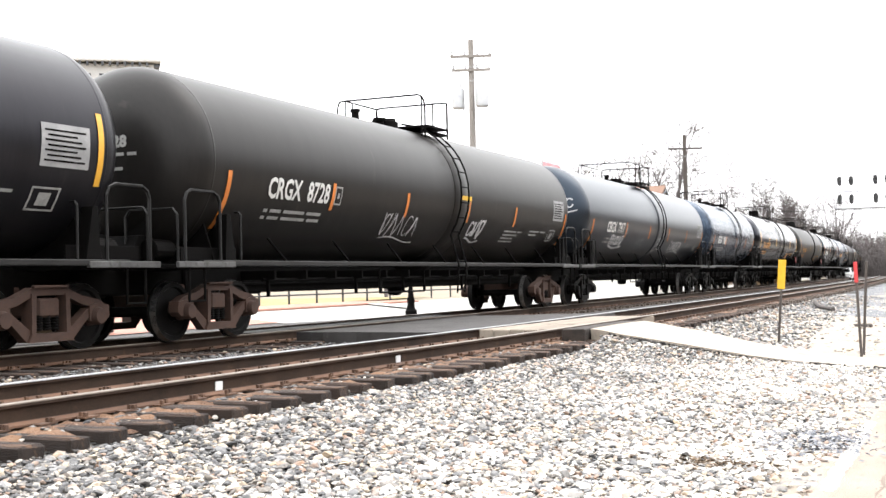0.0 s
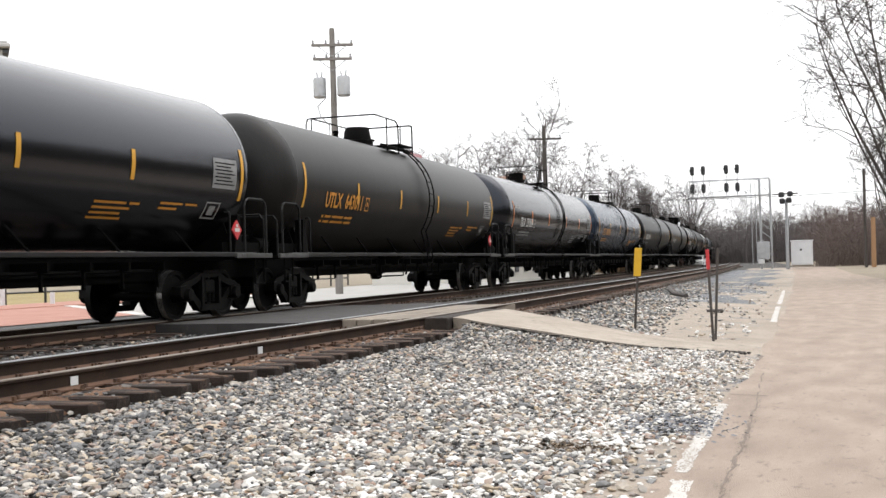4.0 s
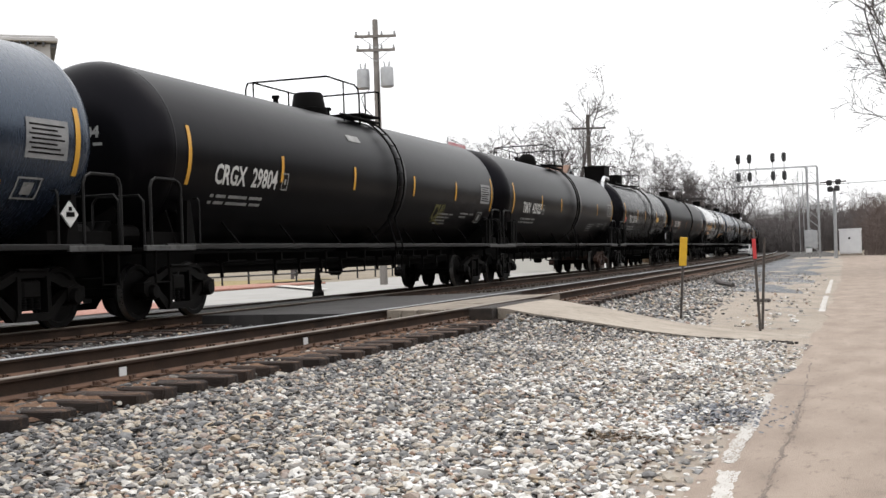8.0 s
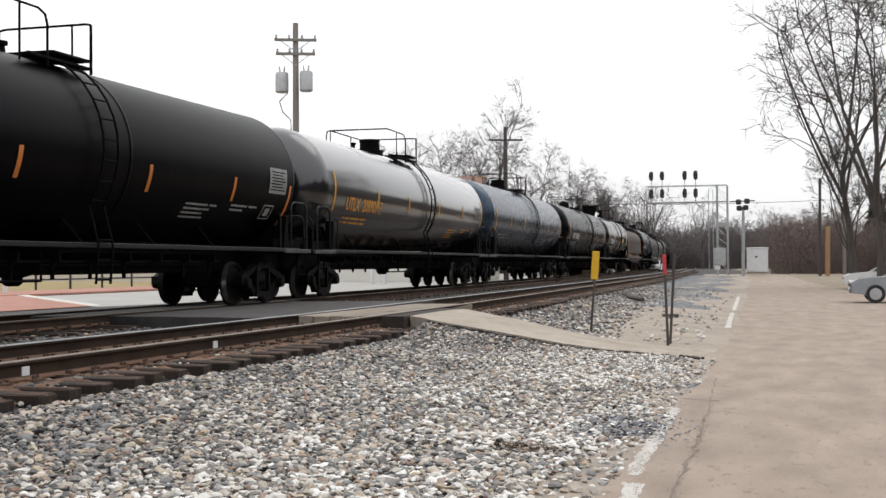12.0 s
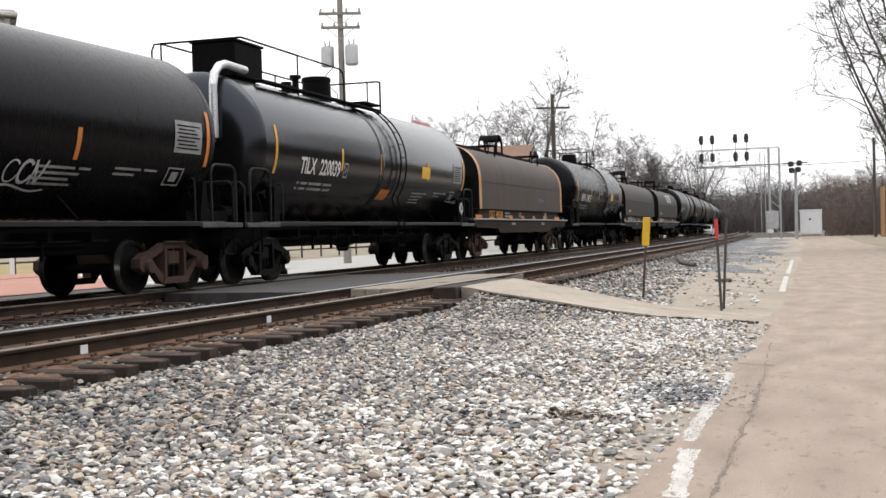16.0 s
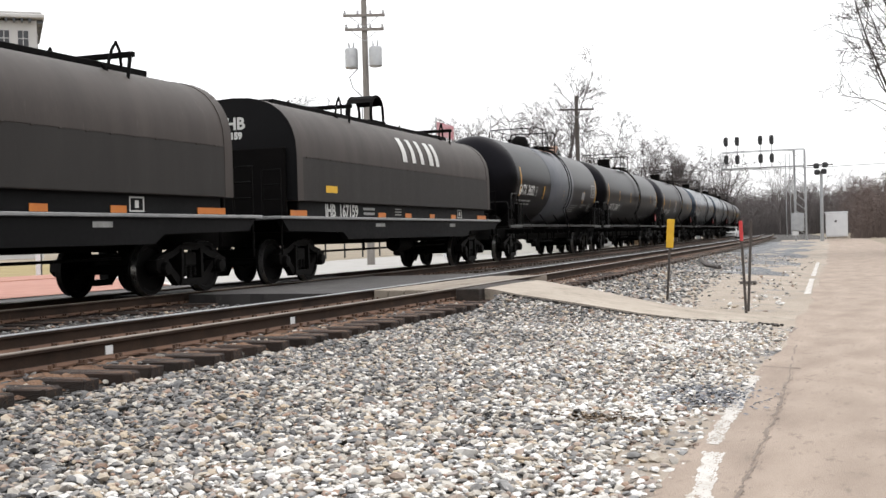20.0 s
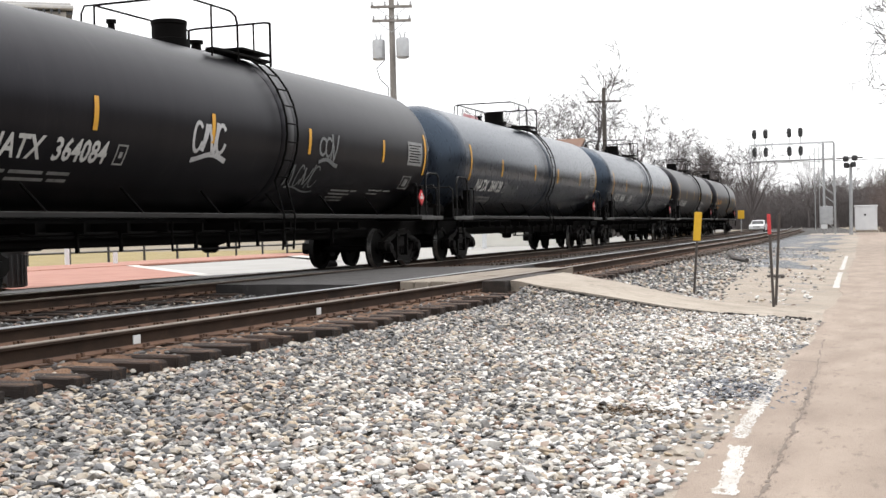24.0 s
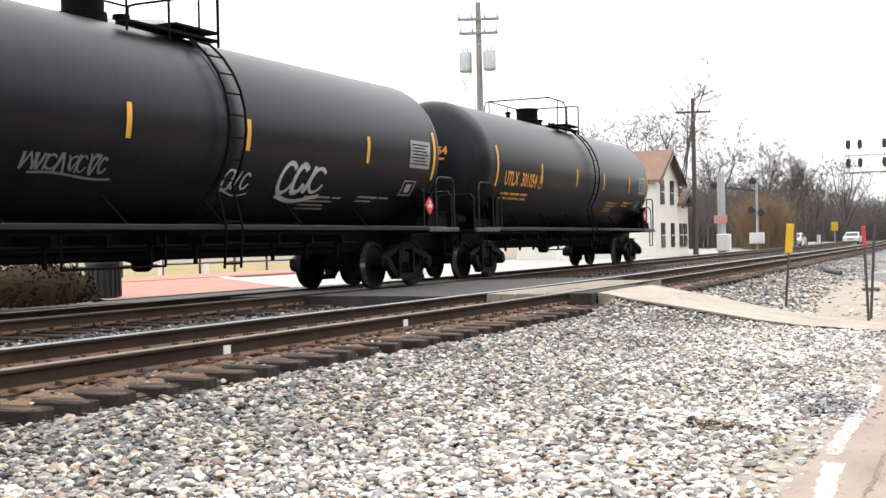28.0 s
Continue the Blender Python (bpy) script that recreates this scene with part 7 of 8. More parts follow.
for i in range(24):
    a = g.uniform(0, 6.283)
    st.tube((-19.3, 20.0 + g.uniform(-1, 1), -0.35), (-19.3 + 0.6 * math.cos(a), 20 + 1.2 * math.sin(a), 0.4), 0.02, 0.006, 5)
part("stems", st, M["bark"], bush)


def utility_pole(x, y, h, mat_, arms, label, cans=False):
    t = thing("utility_pole", label, "utility pole", "utility poles", Matrix.Translation((x, y, -0.3)))
    part("pole", Shape().tube((0, 0, -0.3), (0, 0, h), 0.19, 0.13, 14), mat_, t, smooth=40)
    for z, w in arms:
        a = part("cross_arm", Shape().box((0, -0.16, z), (w, 0.11, 0.13), 0.01, None), mat_, t)
        a.rotation_euler = (0, 0, radians(22))
        for k in np.linspace(-0.46, 0.46, 4):
            i_ = part("insulator", Shape().lathe([(0.03, 0.0), (0.07, 0.05), (0.04, 0.1), (0.06, 0.15), (0.02, 0.2)], 10, "z", (k * w, -0.16, z + 0.06)), M["galv"], a)
        part("brace", Shape().path([(-0.5 * w * 0.7, -0.2, z - 0.05), (0, -0.16, z - 0.55)], 0.02).path([(0.5 * w * 0.7, -0.2, z - 0.05), (0, -0.16, z - 0.55)], 0.02), M["galv"], a)
    if cans:
        for k in (-0.62, 0.62):
            c = part("transformer", Shape().lathe([(0.1, 0.98), (0.28, 0.95), (0.31, 0.86), (0.31, 0.06), (0.25, 0.0)], 20, "z", (k, -0.2, h - 3.3)), M["galv"], t, "grey transformer can", 40)
            part("bushing", Shape().tube((k + 0.1, -0.2, h - 2.35), (k + 0.14, -0.2, h - 2.05), 0.05, 0.03).tube((k - 0.1, -0.2, h - 2.35), (k - 0.14, -0.2, h - 2.05), 0.05, 0.03), M["galv"], c)
        part("drop_wire", Shape().path([(-0.3, -0.2, h - 3.3), (-0.75, -0.2, h - 3.7), (-0.6, -0.2, h - 4.2), (-0.2, -0.15, h - 4.6), (-0.15, -0.15, h - 6)], 0.022), M["darkbox"], t)
    return t


utility_pole(-23.1, 53.2, 12.6, M["pole"], ((11.78, 1.98), (11.12, 1.85)), "grey wooden utility pole with crossarms and two transformers", True)
utility_pole(-20.05, 82.6, 10.7, M["darkpole"], ((9.75, 2.4),), "dark wooden utility pole with one crossarm")
s = Shape()
a, b = Vector((-21, 118, 6.6)), Vector((18, 118, 7.3))
s.path([a.lerp(b, i / 14) - Vector((0, 0, 0.5 * math.sin(math.pi * i / 14))) for i in range(15)], 0.03, 4)
solid("overhead_wires", s, M["darkbox"], "thin sagging overhead wires", "wires", kind="stuff")


# ---- buildings ----
def block_building():
    b = thing("tower_building", "pale multi-storey building with a bracketed cornice", "building", at=Matrix.Translation((-106.6, 125.2, 0)) @ Matrix.Rotation(radians(40), 4, "Z"))
    w, dpt, h = 12.0, 16.0, 28.7
    part("wall", Shape().box((0, 0, h / 2 - 0.5), (w, dpt, h + 1), 0.0), M["stone"], b)
    part("cornice", Shape().box((0, 0, h + 0.45), (w + 1.8, dpt + 1.8, 0.5), 0.1).box((0, 0, h + 0.85), (w + 1.2, dpt + 1.2, 0.35), 0.1), M["stone"], b)
    # dark blocks give the shaded gaps between the cornice's brackets
    front, flank = Shape().box((0, 0, 0), (0.28, 0.75, 0.5)).mesh("cornice_bracket", M["dark"]), Shape().box((0, 0, 0), (0.75, 0.28, 0.5)).mesh("cornice_bracket", M["dark"])
    for k in np.arange(-w / 2 + 0.4, w / 2, 0.9):
        part("cornice_bracket", front, None, b).location = (k, -dpt / 2 - 0.4, h - 0.05)
    for k in np.arange(-dpt / 2 + 0.4, dpt / 2, 0.9):
        part("cornice_bracket", flank, None, b).location = (w / 2 + 0.4, k, h - 0.05)
    for f in range(7):
        z = h - 2.2 - f * 3.6
        for k in np.arange(-w / 2 + 1.6, w / 2 - 1, 2.2):
            p_ = part("window", Shape().box((k, -dpt / 2 - 0.02, z), (1.2, 0.12, 1.9)), M["dark"], b)
            part("window_bar", Shape().box((k, -dpt / 2 - 0.10, z), (0.08, 0.05, 1.9)).box((k, -dpt / 2 - 0.10, z), (1.2, 0.05, 0.08)), M["stone"], p_)
        for k in np.arange(-dpt / 2 + 1.6, dpt / 2 - 1, 2.2):
            p_ = part("window", Shape().box((w / 2 + 0.02, k, z), (0.12, 1.2, 1.9)), M["dark"], b)
            part("window_bar", Shape().box((w / 2 + 0.10, k, z), (0.05, 0.08, 1.9)).box((w / 2 + 0.10, k, z), (0.05, 1.2, 0.08)), M["stone"], p_)
    return b


block_building()


def gable_house(at, w, d, h, ridge, label):
    """Gable end faces the line's far stretch; the ridge runs along y."""
    hs = thing("house", label, "house", at=at)
    wall = part("wall", Shape().slab([(-w / 2, -0.4), (w / 2, -0.4), (w / 2, h), (0, ridge - 0.12), (-w / 2, h)], -d / 2, d / 2, "y"), M["siding"], hs)
    rf = Shape()
    for sx in (-1, 1):
        rf.slab([(sx * (w / 2 + 0.45), h - 0.35), (0, ridge), (0, ridge + 0.18), (sx * (w / 2 + 0.45), h - 0.17)], -d / 2 - 0.5, d / 2 + 0.5, "y")
    part("roof", rf, M["shingle"], hs)
    part("eave_board", Shape().slab([(-w / 2 - 0.4, h - 0.5), (0, ridge - 0.15), (w / 2 + 0.4, h - 0.5), (w / 2 + 0.4, h - 0.3), (0, ridge + 0.02), (-w / 2 - 0.4, h - 0.3)], -d / 2 - 0.55, -d / 2 - 0.42, "y"), M["dark"], hs)
    for x in (-w * 0.2, w * 0.2):
        for z in (1.3, 4.1):
            p_ = part("window", Shape().box((x, -d / 2 - 0.02, z), (0.85, 0.10, 1.6), 0.01), M["dark"], hs)
            part("sash", Shape().box((x, -d / 2 - 0.09, z), (0.85, 0.05, 0.06)), M["siding"], p_)
    for y in np.arange(-d / 2 + 1.5, d / 2 - 1, 2.6):
        for z in (1.3, 4.1):
            p_ = part("window", Shape().box((w / 2 + 0.02, y, z), (0.10, 0.85, 1.6), 0.01), M["dark"], hs)
            part("sash", Shape().box((w / 2 + 0.09, y, z), (0.05, 0.85, 0.06)), M["siding"], p_)
    return hs


gable_house(Matrix.Translation((-25.7, 78.7, -0.2)) @ Matrix.Rotation(radians(90), 4, "Z"), 6.0, 9.5, 5.0, 6.75, "cream two-storey house with a brown gabled roof")
gable_house(Matrix.Translation((-24.6, 83.3, -0.2)) @ Matrix.Rotation(radians(90), 4, "Z"), 3.0, 7, 3.6, 4.3, "small white outbuilding behind the house")

# level-crossing gear further along
cg = thing("crossing_signal", "crossing signal mast with flashing lamp heads and a white case", "crossing signal", at=Matrix.Translation((-17.3, 90, -0.2)))
part("mast", Shape().tube((0, 0, 0), (0, 0, 5.2), 0.09, n=10), M["galv"], cg)
part("boom", Shape().tube((0, 0, 4.4), (-3.0, -0.2, 4.9), 0.06, n=8), M["darkbox"], cg)
for x, z in ((-0.35, 3.0), (0.35, 2.8), (-3.0, 4.9), (-0.2, 5.1)):
    part("lamp_head", Shape().tube((x, -0.3, z), (x, 0.1, z), 0.26, n=16), M["darkbox"], cg)
part("case", Shape().box((0, -0.2, 0.95), (1.0, 0.6, 0.8), 0.03), M["whitebox"], cg)
cg2 = thing("crossing_mast", "grey crossing mast with a red and white board", "crossing signal", at=Matrix.Translation((-19.0, 86, -0.2)))
part("mast", Shape().tube((0, 0, 0), (0, 0, 5.6), 0.30, 0.24, n=12), M["galv"], cg2)
part("board", Shape().box((0, -0.35, 2.35), (0.925, 0.0444, 0.555), 0.01), surface("faded_red_board", (0.4588, 0.1924, 0.1776), (0.5328, 0.2664, 0.2442), 0.6, scale=2, fine=30, bump=0.02), cg2, "faded red board")
part("gate_motor", Shape().box((0.2, -0.3, 0.7), (0.9, 0.7, 1.2), 0.05), M["whitebox"], cg2)
for x, y, w, h, z, m_, lab in ((-18.5, 140, 1.0, 1.0, 2.0, "sign_yellow", "yellow diamond warning sign by the street"), (-21.6, 112, 1.9, 1.5, 1.5, "whitebox", "pair of white signs on a post")):
    t = thing("road_sign", lab, "road sign", at=Matrix.Translation((x, y, -0.2)))
    part("post", Shape().tube((0, 0, 0), (0, 0, z + 0.5), 0.05), M["galv"], t)
    pl = part("plate", Shape().box((0, -0.07, z), (w * 0.72, 0.03, h * 0.95), 0.005), M[m_], t)
solid("bollard", Shape().tube((-19.5, 135, -0.3), (-19.5, 135, 0.9), 0.2, n=12), M["whitebox"], "white bollard by the far street", "bollard", smooth=40)


def car(at, paint, label, length=4.5):
    t = thing("car", label, "car", at=at)
    k = length / 4.5
    prof = [(-2.2 * k, 0.35), (-2.22 * k, 0.72), (-1.95 * k, 0.86), (-1.0 * k, 0.95), (-0.35 * k, 1.36), (0.2 * k, 1.45), (1.0 * k, 1.40), (1.65 * k, 1.02), (2.15 * k, 0.95), (2.22 * k, 0.55), (2.15 * k, 0.33), (1.0 * k, 0.24), (-1.0 * k, 0.24)]
    shell = Shape()
    ring = len(prof)
    cross = [(-0.86, 0.0), (-0.80, 0.03), (0.80, 0.03), (0.86, 0.0)]
    vs = []
    for yy, _ in cross:
        for x, z in prof:
            tuck = 0.20 * max(0.0, (z - 0.9) / 0.55)
            vs.append((x * (0.985 if abs(yy) > 0.82 else 1.0), yy * (1 - tuck), z))
    fs = [tuple(range(ring)), tuple(range(3 * ring, 4 * ring))[::-1]]
    fs += [(j * ring + i, (j + 1) * ring + i, (j + 1) * ring + (i + 1) % ring, j * ring + (i + 1) % ring) for j in range(3) for i in range(ring)]
    part("body", shell.add(vs, fs), M[paint], t, smooth=35)
    part("bumper", Shape().box((-2.2 * k, 0, 0.45), (0.14, 1.6, 0.2), 0.05), M[paint], t)
    part("grille", Shape().box((-2.235 * k, 0, 0.66), (0.05, 0.8, 0.12), 0.01), M["darkbox"], t)
    for sy in (-1, 1):
        win = [(-0.85 * k, 0.97), (-0.33 * k, 1.29), (0.18 * k, 1.37), (0.95 * k, 1.32), (1.45 * k, 1.02)]
        part("side_window", Shape().add([(x, sy * (0.868 * (1 - 0.20 * max(0.0, (z - 0.9) / 0.55))), z) for x, z in win], [tuple(range(5))]), M["dark"], t)
        for x in (-1.38 * k, 1.36 * k):
            ty = part("wheel", Shape().lathe([(0.20, -0.11), (0.31, -0.11), (0.33, -0.06), (0.33, 0.06), (0.31, 0.11), (0.20, 0.11)], 24, "y", (x, sy * 0.80, 0.33)), M["rubber"], t, smooth=40)
            part("rim", Shape().lathe([(0.05, -0.02), (0.21, -0.02), (0.21, 0.02), (0.05, 0.02)], 18, "y", (x, sy * 0.905, 0.33)), M["galv"], ty)
    part("windscreen", Shape().add([(-1.02 * k, -0.72, 0.965), (-1.02 * k, 0.72, 0.965), (-0.37 * k, 0.64, 1.365), (-0.37 * k, -0.64, 1.365)], [(0, 1, 2, 3)]), M["dark"], t)
    for sy in (-0.6, 0.6):
        part("headlight", Shape().box((-2.17 * k, sy, 0.72), (0.14, 0.38, 0.16), 0.04), M["whitebox"], t)
        part("tail_light", Shape().box((2.18 * k, sy, 0.82), (0.08, 0.36, 0.16), 0.02), M["red"], t)
    return t


car(Matrix.Translation((3.73, 46.6, -0.64)), "silver", "silver saloon car parked with its nose to the lane")
car(Matrix.Translation((4.05, 66.0, -0.64)), "whitecar", "pale parked car behind the silver one")
car(Matrix.Translation((-29.5, 85.0, -0.31)) @ Matrix.Rotation(radians(60), 4, "Z"), "redcar", "red car on the street beyond the train")
car(Matrix.Translation((-20.9, 128.0, -0.3)) @ Matrix.Rotation(radians(90), 4, "Z"), "whitecar", "white car coming along the far street")
car(Matrix.Translation((-17.8, 150.0, -0.3)) @ Matrix.Rotation(radians(90), 4, "Z"), "whitecar", "pale car far down the street")
for x, y in ((-24.7, 68.0), (-24.0, 68.3)):
    solid("bollard", Shape().tube((x, y, -0.3), (x, y, 0.95), 0.14, n=12), M["whitebox"], "thick white bollard at the street corner", "bollard", smooth=40)

# flag on a pole behind the train
flg = thing("flag", "faded red and white flag on a pole", "flag", at=Matrix.Translation((-29.5, 80, -0.3)))
part("pole", Shape().tube((0, 0, 0), (0, 0, 9.6), 0.05, n=8), M["galv"], flg)
fv = []
for i in range(9):
    for z in (8.35, 9.3):
        fv.append((0.16 * i, 0.10 * math.sin(i * 1.1), z - 0.05 * i))
part("cloth", Shape().add(fv, [(2 * i, 2 * i + 2, 2 * i + 3, 2 * i + 1) for i in range(8)]), M["flagred"], flg)


# ---- trees ----
def tree_mesh(seed, h, spread, depth=5, lean=0.0, thin=1.0, sides=(8, 6, 4, 3, 3, 3)):
    """Short trunk, long ascending limbs, side branches along them, and fine twigs: an open winter crown."""
    g = random.Random(seed)
    s = Shape()
    counts = (g.choice((6, 7, 8)), 10, 6, 4)
    lengths = (0.62, 0.26, 0.105, 0.05)
    radii = (0.0072, 0.0028, 0.0015, 0.001)

    def limb(p, d, length, r, level):
        k = (7, 5, 3, 2)[level - 1]
        pts, q = [p], p
        for i in range(k):
            crook = (0.07, 0.12, 0.16, 0.15)[level - 1]
            d = (d + Vector((g.gauss(0, crook), g.gauss(0, crook), g.gauss(0, crook * 0.7) + (0.055, 0.03, 0.01, 0.0)[level - 1]))).normalized()
            e = q + d * (length / k)
            s.tube(q, e, max(0.010, r * (1 - 0.75 * i / k)), max(0.008, r * (1 - 0.75 * (i + 1) / k)), sides[level], caps=False)
            q = e
            pts.append(q)
        if level < min(depth, 4):
            for j in range(counts[level]):
                u = g.uniform(0.18, 1.0) ** 0.8 * k
                i = min(k - 1, int(u))
                base = pts[i].lerp(pts[i + 1], u - i)
                ax = (pts[i + 1] - pts[i]).normalized()
                side = Vector((g.gauss(0, 1), g.gauss(0, 1), g.gauss(0, 0.6)))
                side = (side - ax * side.dot(ax)).normalized()
                nd = (ax * g.uniform(0.5, 1.0) + side * g.uniform(0.6, 1.1)).normalized()
                limb(base, nd, h * lengths[level] * g.uniform(0.55, 1.15) * (1.15 - 0.6 * u / k), h * radii[level] * thin * g.uniform(0.75, 1.15), level + 1)

    trunk_top, q, d = h * g.uniform(0.30, 0.42), Vector((0, 0, -0.3)), Vector((lean, 0, 1)).normalized()
    rings = [q]
    for i in range(5):
        d = (d + Vector((g.gauss(0, 0.035), g.gauss(0, 0.035), 0))).normalized()
        e = q + d * (trunk_top / 5)
        s.tube(q, e, h * 0.0165 * thin * (1 - 0.09 * i), h * 0.0165 * thin * (1 - 0.09 * (i + 1)), sides[0], caps=False)
        q = e
        rings.append(q)
    for j in range(counts[0]):
        a = 6.283 * (j + g.uniform(-0.3, 0.3)) / counts[0]
        base = rings[-1] if j < 3 else rings[g.choice((3, 4))]
        out = spread * g.uniform(0.35, 1.0)
        limb(base, Vector((math.cos(a) * out, math.sin(a) * out, 1)).normalized(), h * lengths[0] * g.uniform(0.8, 1.08), h * radii[0] * thin * g.uniform(0.8, 1.15), 1)
    return s


def tree(x, y, seed, h, spread, label, depth=5, lean=0.0, thin=1.0, mat_="bark"):
    t = thing("tree", label, "tree", "bare trees", Matrix.Translation((x, y, ground_z(x, y))))
    s = tree_mesh(seed, h, spread, depth, lean, thin)
    part("crown", s, M[mat_], t)
    part("trunk", Shape().tube((0, 0, -0.3), (lean * h * 0.1, 0, h * 0.12), h * 0.016 * thin, h * 0.012 * thin, 10), M[mat_], t)
    return t


tree(2.5, 67, 12, 9.5, 0.9, "smaller bare tree beside the large one", 6, 0.0, 0.65)
tree(2.3, 66, 3, 16.5, 0.85, "large bare tree with spreading limbs beside the lane", 6, -0.05, 0.75)
tree(3.6, 64, 5, 18, 0.75, "tall bare tree behind the parked cars", 6, 0.0, 0.78)
tree(6.8, 66, 9, 14, 0.8, "bare tree behind the parked cars", 5, 0.0, 0.72)
for i, (x, y, h) in enumerate(((-27.5, 108, 15.5), (-30.2, 106, 13.5), (-25.0, 112, 13), (-22.5, 120, 11), (-20.2, 124, 10), (-33.5, 98, 12.0), (-36, 100, 11), (-41.0, 78, 11.5), (-48, 92, 12.5))):
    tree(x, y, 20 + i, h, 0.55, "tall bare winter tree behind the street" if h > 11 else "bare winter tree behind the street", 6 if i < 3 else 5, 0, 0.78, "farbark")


def woods(name, spots, mat_, label, seed, variants, spread=0.6):
    """Far bare woods and brush: many small trees in one mesh."""
    g = np.random.default_rng(seed)
    kinds = []
    for i, (h, d) in enumerate(variants):
        s = tree_mesh(seed * 10 + i, h, spread, d, 0, 0.9, (4, 3, 3, 3, 3, 3))
        kinds.append((np.array(s.v), np.array(s.f)))
    V, F, n = [], [], 0
    for x, y in spots:
        v, f = kinds[g.integers(len(kinds))]
        a, k = g.uniform(0, 6.283), g.uniform(0.7, 1.15)
        c, s_ = math.cos(a) * k, math.sin(a) * k
        w = np.stack([v[:, 0] * c - v[:, 1] * s_ + x, v[:, 0] * s_ + v[:, 1] * c + y, v[:, 2] * k + ground_z(x, y)], -1)
        V.append(w)
        F.append(f + n)
        n += len(v)
    me = bpy.data.meshes.new(name)
    me.from_pydata(np.concatenate(V), [], np.concatenate(F))
    me.materials.append(M[mat_])
    return tagged(new(name, me), label, "woods", kind="stuff")


g = random.Random(31)
spots = [(g.uniform(-16, 3), g.uniform(190, 260)) for _ in range(16)] + [(-38 - bend(y) * 0.8 + g.uniform(0, 14), y) for y in [g.uniform(150, 330) for _ in range(28)]]
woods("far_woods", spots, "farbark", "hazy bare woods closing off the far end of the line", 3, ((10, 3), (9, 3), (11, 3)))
spots = [(g.uniform(-1, 30) + (y - 110) * -0.04, y) for y in [g.uniform(118, 175) for _ in range(30)]]
woods("roadside_brush", spots, "redbrush", "reddish-brown bare brush and saplings behind the cabinet", 4, ((7.5, 3), (8.5, 3), (6, 3)), 0.5)
spots = [(g.uniform(-30, -16) - bend(y) * 0.5, y) for y in [g.uniform(118, 220) for _ in range(34)]]
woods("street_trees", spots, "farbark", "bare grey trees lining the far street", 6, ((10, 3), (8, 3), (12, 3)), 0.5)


def thicket(name, mat_, label, seed, count, place, h0, h1, r=0.03):
    """Dense leafless undergrowth: a great many thin leaning stems with side twigs."""
    g = random.Random(seed)
    s = Shape()
    for _ in range(count):
        x, y = place(g)
        z, h = ground_z(x, y) - 0.2, g.uniform(h0, h1)
        top = Vector((x + g.gauss(0, 0.2) * h, y + g.gauss(0, 0.16) * h, z + h * g.uniform(0.75, 1.0)))
        base = Vector((x, y, z))
        s.tube(base, top, r, r * 0.3, 3, caps=False)
        for k in range(6):
            q = base.lerp(top, g.uniform(0.25, 1.0))
            s.tube(q, q + Vector((g.gauss(0, 0.17), g.gauss(0, 0.17), g.uniform(-0.02, 0.24))) * h, r * 0.55, r * 0.2, 3, caps=False)
    me = bpy.data.meshes.new(name)
    me.from_pydata(s.v, [], s.f)
    me.materials.append(M[mat_])
    return tagged(new(name, me), label, "brush", kind="stuff")


# an unseen plain dark belt, added across the lane to darken the tanks' reflections
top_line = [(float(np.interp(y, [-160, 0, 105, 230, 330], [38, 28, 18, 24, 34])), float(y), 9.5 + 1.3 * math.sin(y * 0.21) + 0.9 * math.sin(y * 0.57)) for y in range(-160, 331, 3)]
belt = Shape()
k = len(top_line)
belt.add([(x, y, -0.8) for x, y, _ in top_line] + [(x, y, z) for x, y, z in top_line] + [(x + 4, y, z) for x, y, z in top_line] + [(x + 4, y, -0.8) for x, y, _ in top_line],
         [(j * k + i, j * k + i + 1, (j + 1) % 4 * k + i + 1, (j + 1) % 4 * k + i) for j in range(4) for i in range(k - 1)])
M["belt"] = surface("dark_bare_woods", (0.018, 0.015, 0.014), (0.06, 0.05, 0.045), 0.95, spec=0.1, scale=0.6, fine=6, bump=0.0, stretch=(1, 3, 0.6))
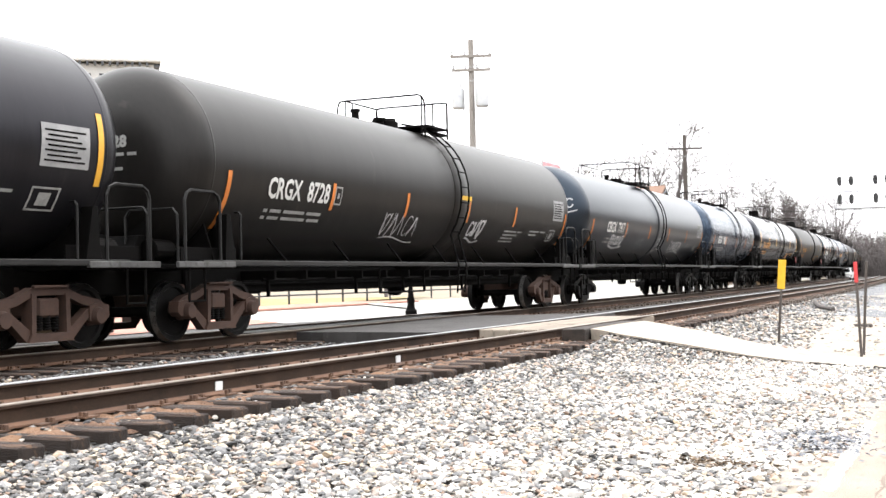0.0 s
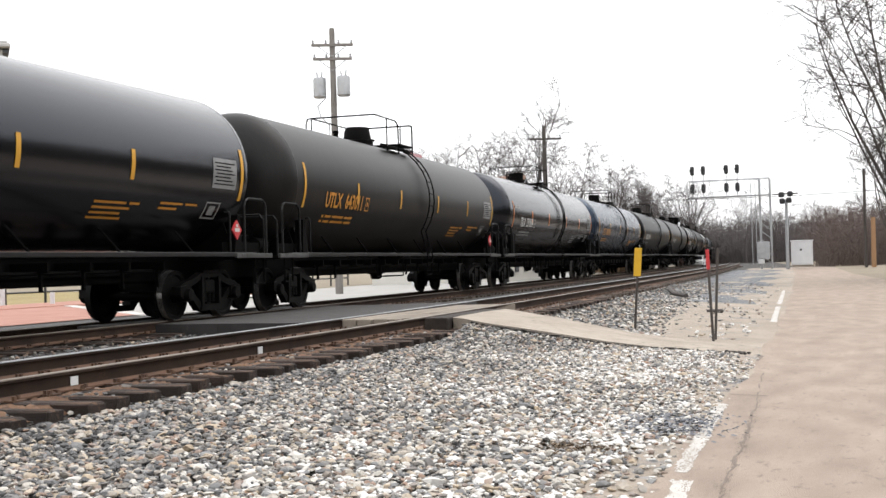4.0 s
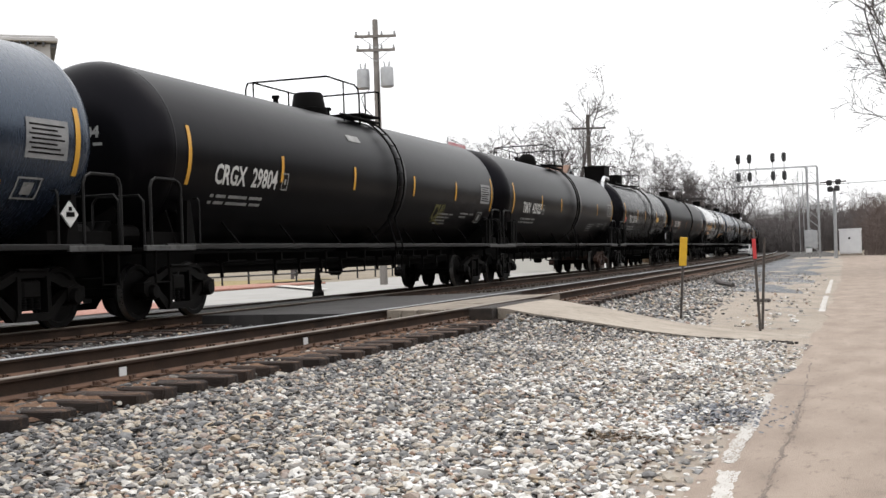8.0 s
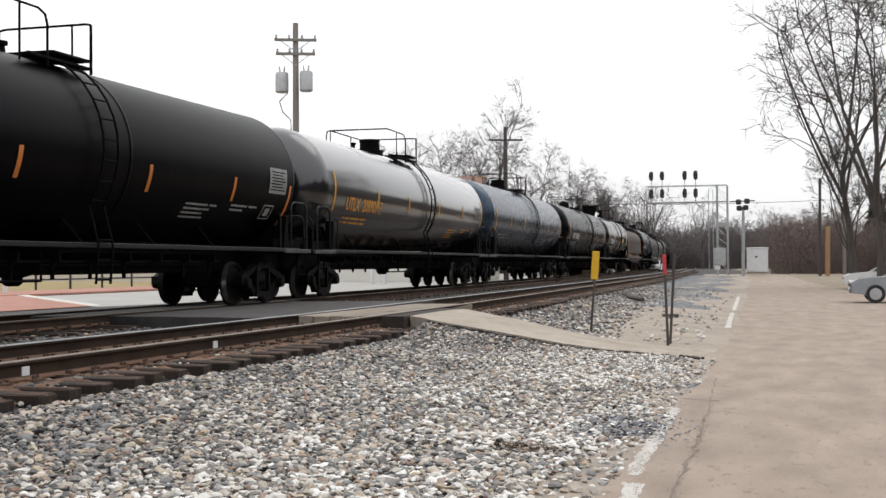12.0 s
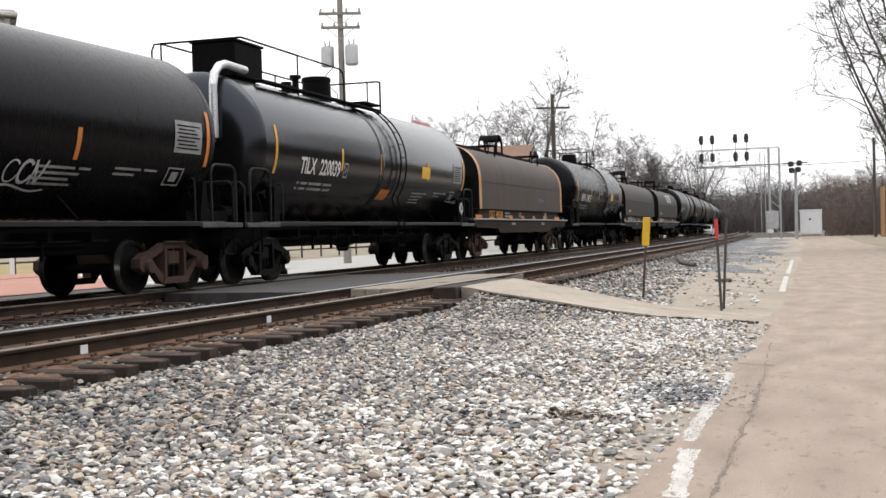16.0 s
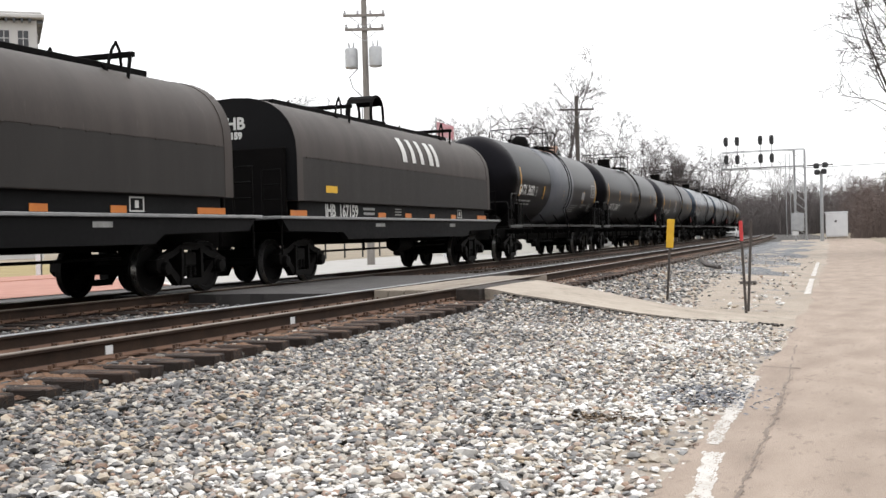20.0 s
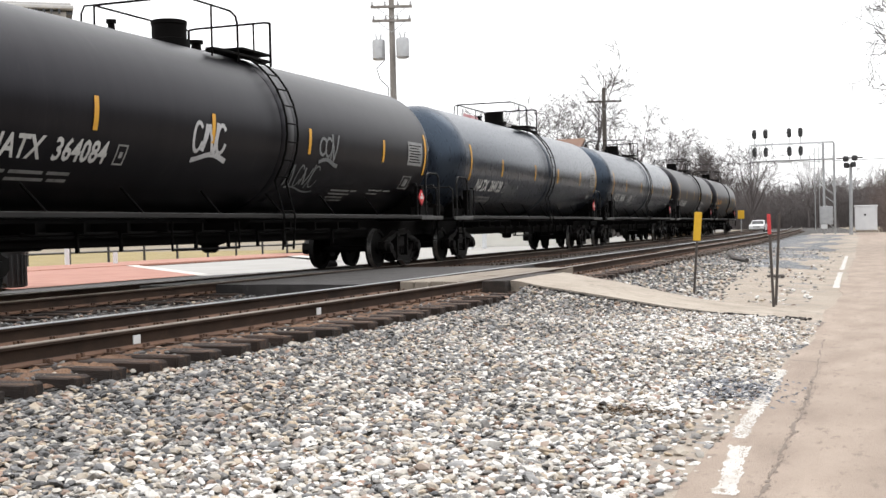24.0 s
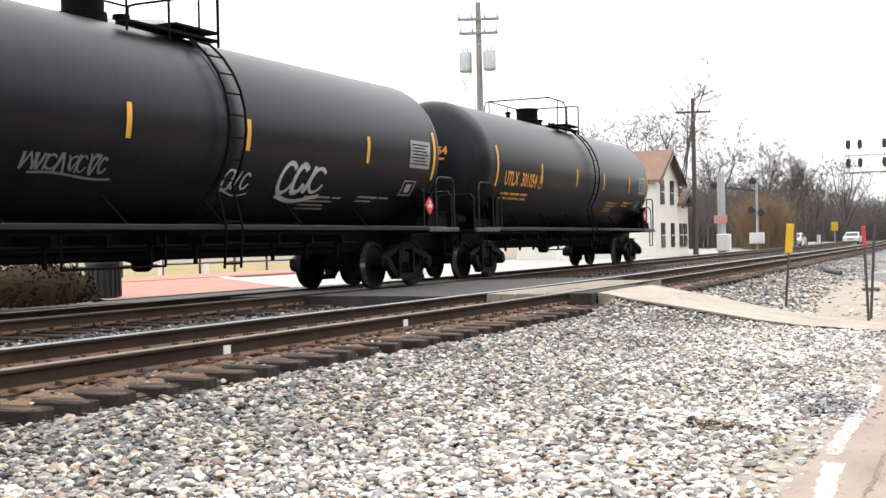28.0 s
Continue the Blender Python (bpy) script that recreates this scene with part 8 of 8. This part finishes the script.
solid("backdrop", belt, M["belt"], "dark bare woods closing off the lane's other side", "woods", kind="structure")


def brush_place(g):
    y = g.uniform(112, 150)
    return g.uniform(-3.2, 34), y


def far_place(g):
    y = g.uniform(205, 290)
    return g.uniform(-44, 4) - (y - 205) * 0.08, y


def street_place(g):
    y = g.uniform(125, 215)
    return -30 - (y - 125) * 0.13 + g.uniform(-4, 7), y


thicket("brush", "redbrush", "dense reddish-brown leafless undergrowth behind the lane", 41, 5200, brush_place, 2.0, 6.2, 0.035)
thicket("far_brush", "farbark", "grey leafless undergrowth at the far end of the line", 42, 5200, far_place, 2.5, 9.5, 0.06)
M["willow"] = surface("tan_brown_twigs", (0.148, 0.0962, 0.0555), (0.2368, 0.1628, 0.0962), 0.95, scale=1, fine=10, bump=0.0, island=0.6)
thicket("willow_shrub", "willow", "tan-brown twiggy shrub beside the far street", 44, 900, lambda g: (-20.4 + g.gauss(0, 0.9), 109 + g.gauss(0, 0.8)), 2.5, 5.4, 0.022)
thicket("street_brush", "farbark", "grey leafless undergrowth along the far street", 43, 6000, street_place, 2.0, 8.0, 0.035)
# dark evergreen among the brush
s = Shape()
for i in range(1500):
    t_ = g.random()
    a = g.uniform(0, 6.283)
    r = 2.2 * (1 - t_) ** 0.8 * g.uniform(0.4, 1.0)
    c = Vector((7.0 + r * math.cos(a), 132 + r * math.sin(a), 0.6 + 7.2 * t_))
    d1, d2 = Vector((g.gauss(0, 1), g.gauss(0, 1), g.gauss(0, 0.6))).normalized() * 0.5, Vector((g.gauss(0, 1), g.gauss(0, 1), g.gauss(0, 1))).normalized() * 0.22
    s.add([c - d1, c + d2, c + d1, c - d2], [(0, 1, 2, 3)])
t = thing("evergreen_tree", "dark green conifer among the bare brush", "tree")
part("foliage", s, M["evergreen"], t)
part("trunk", Shape().tube((7, 132, -0.6), (7, 132, 6.5), 0.22, 0.05, 8), M["bark"], t)


def motions():
    for c in CARS:
        walk(c["ob"], [(float(t), car_pose(c, t)) for t in range(0, 29)])


motions()
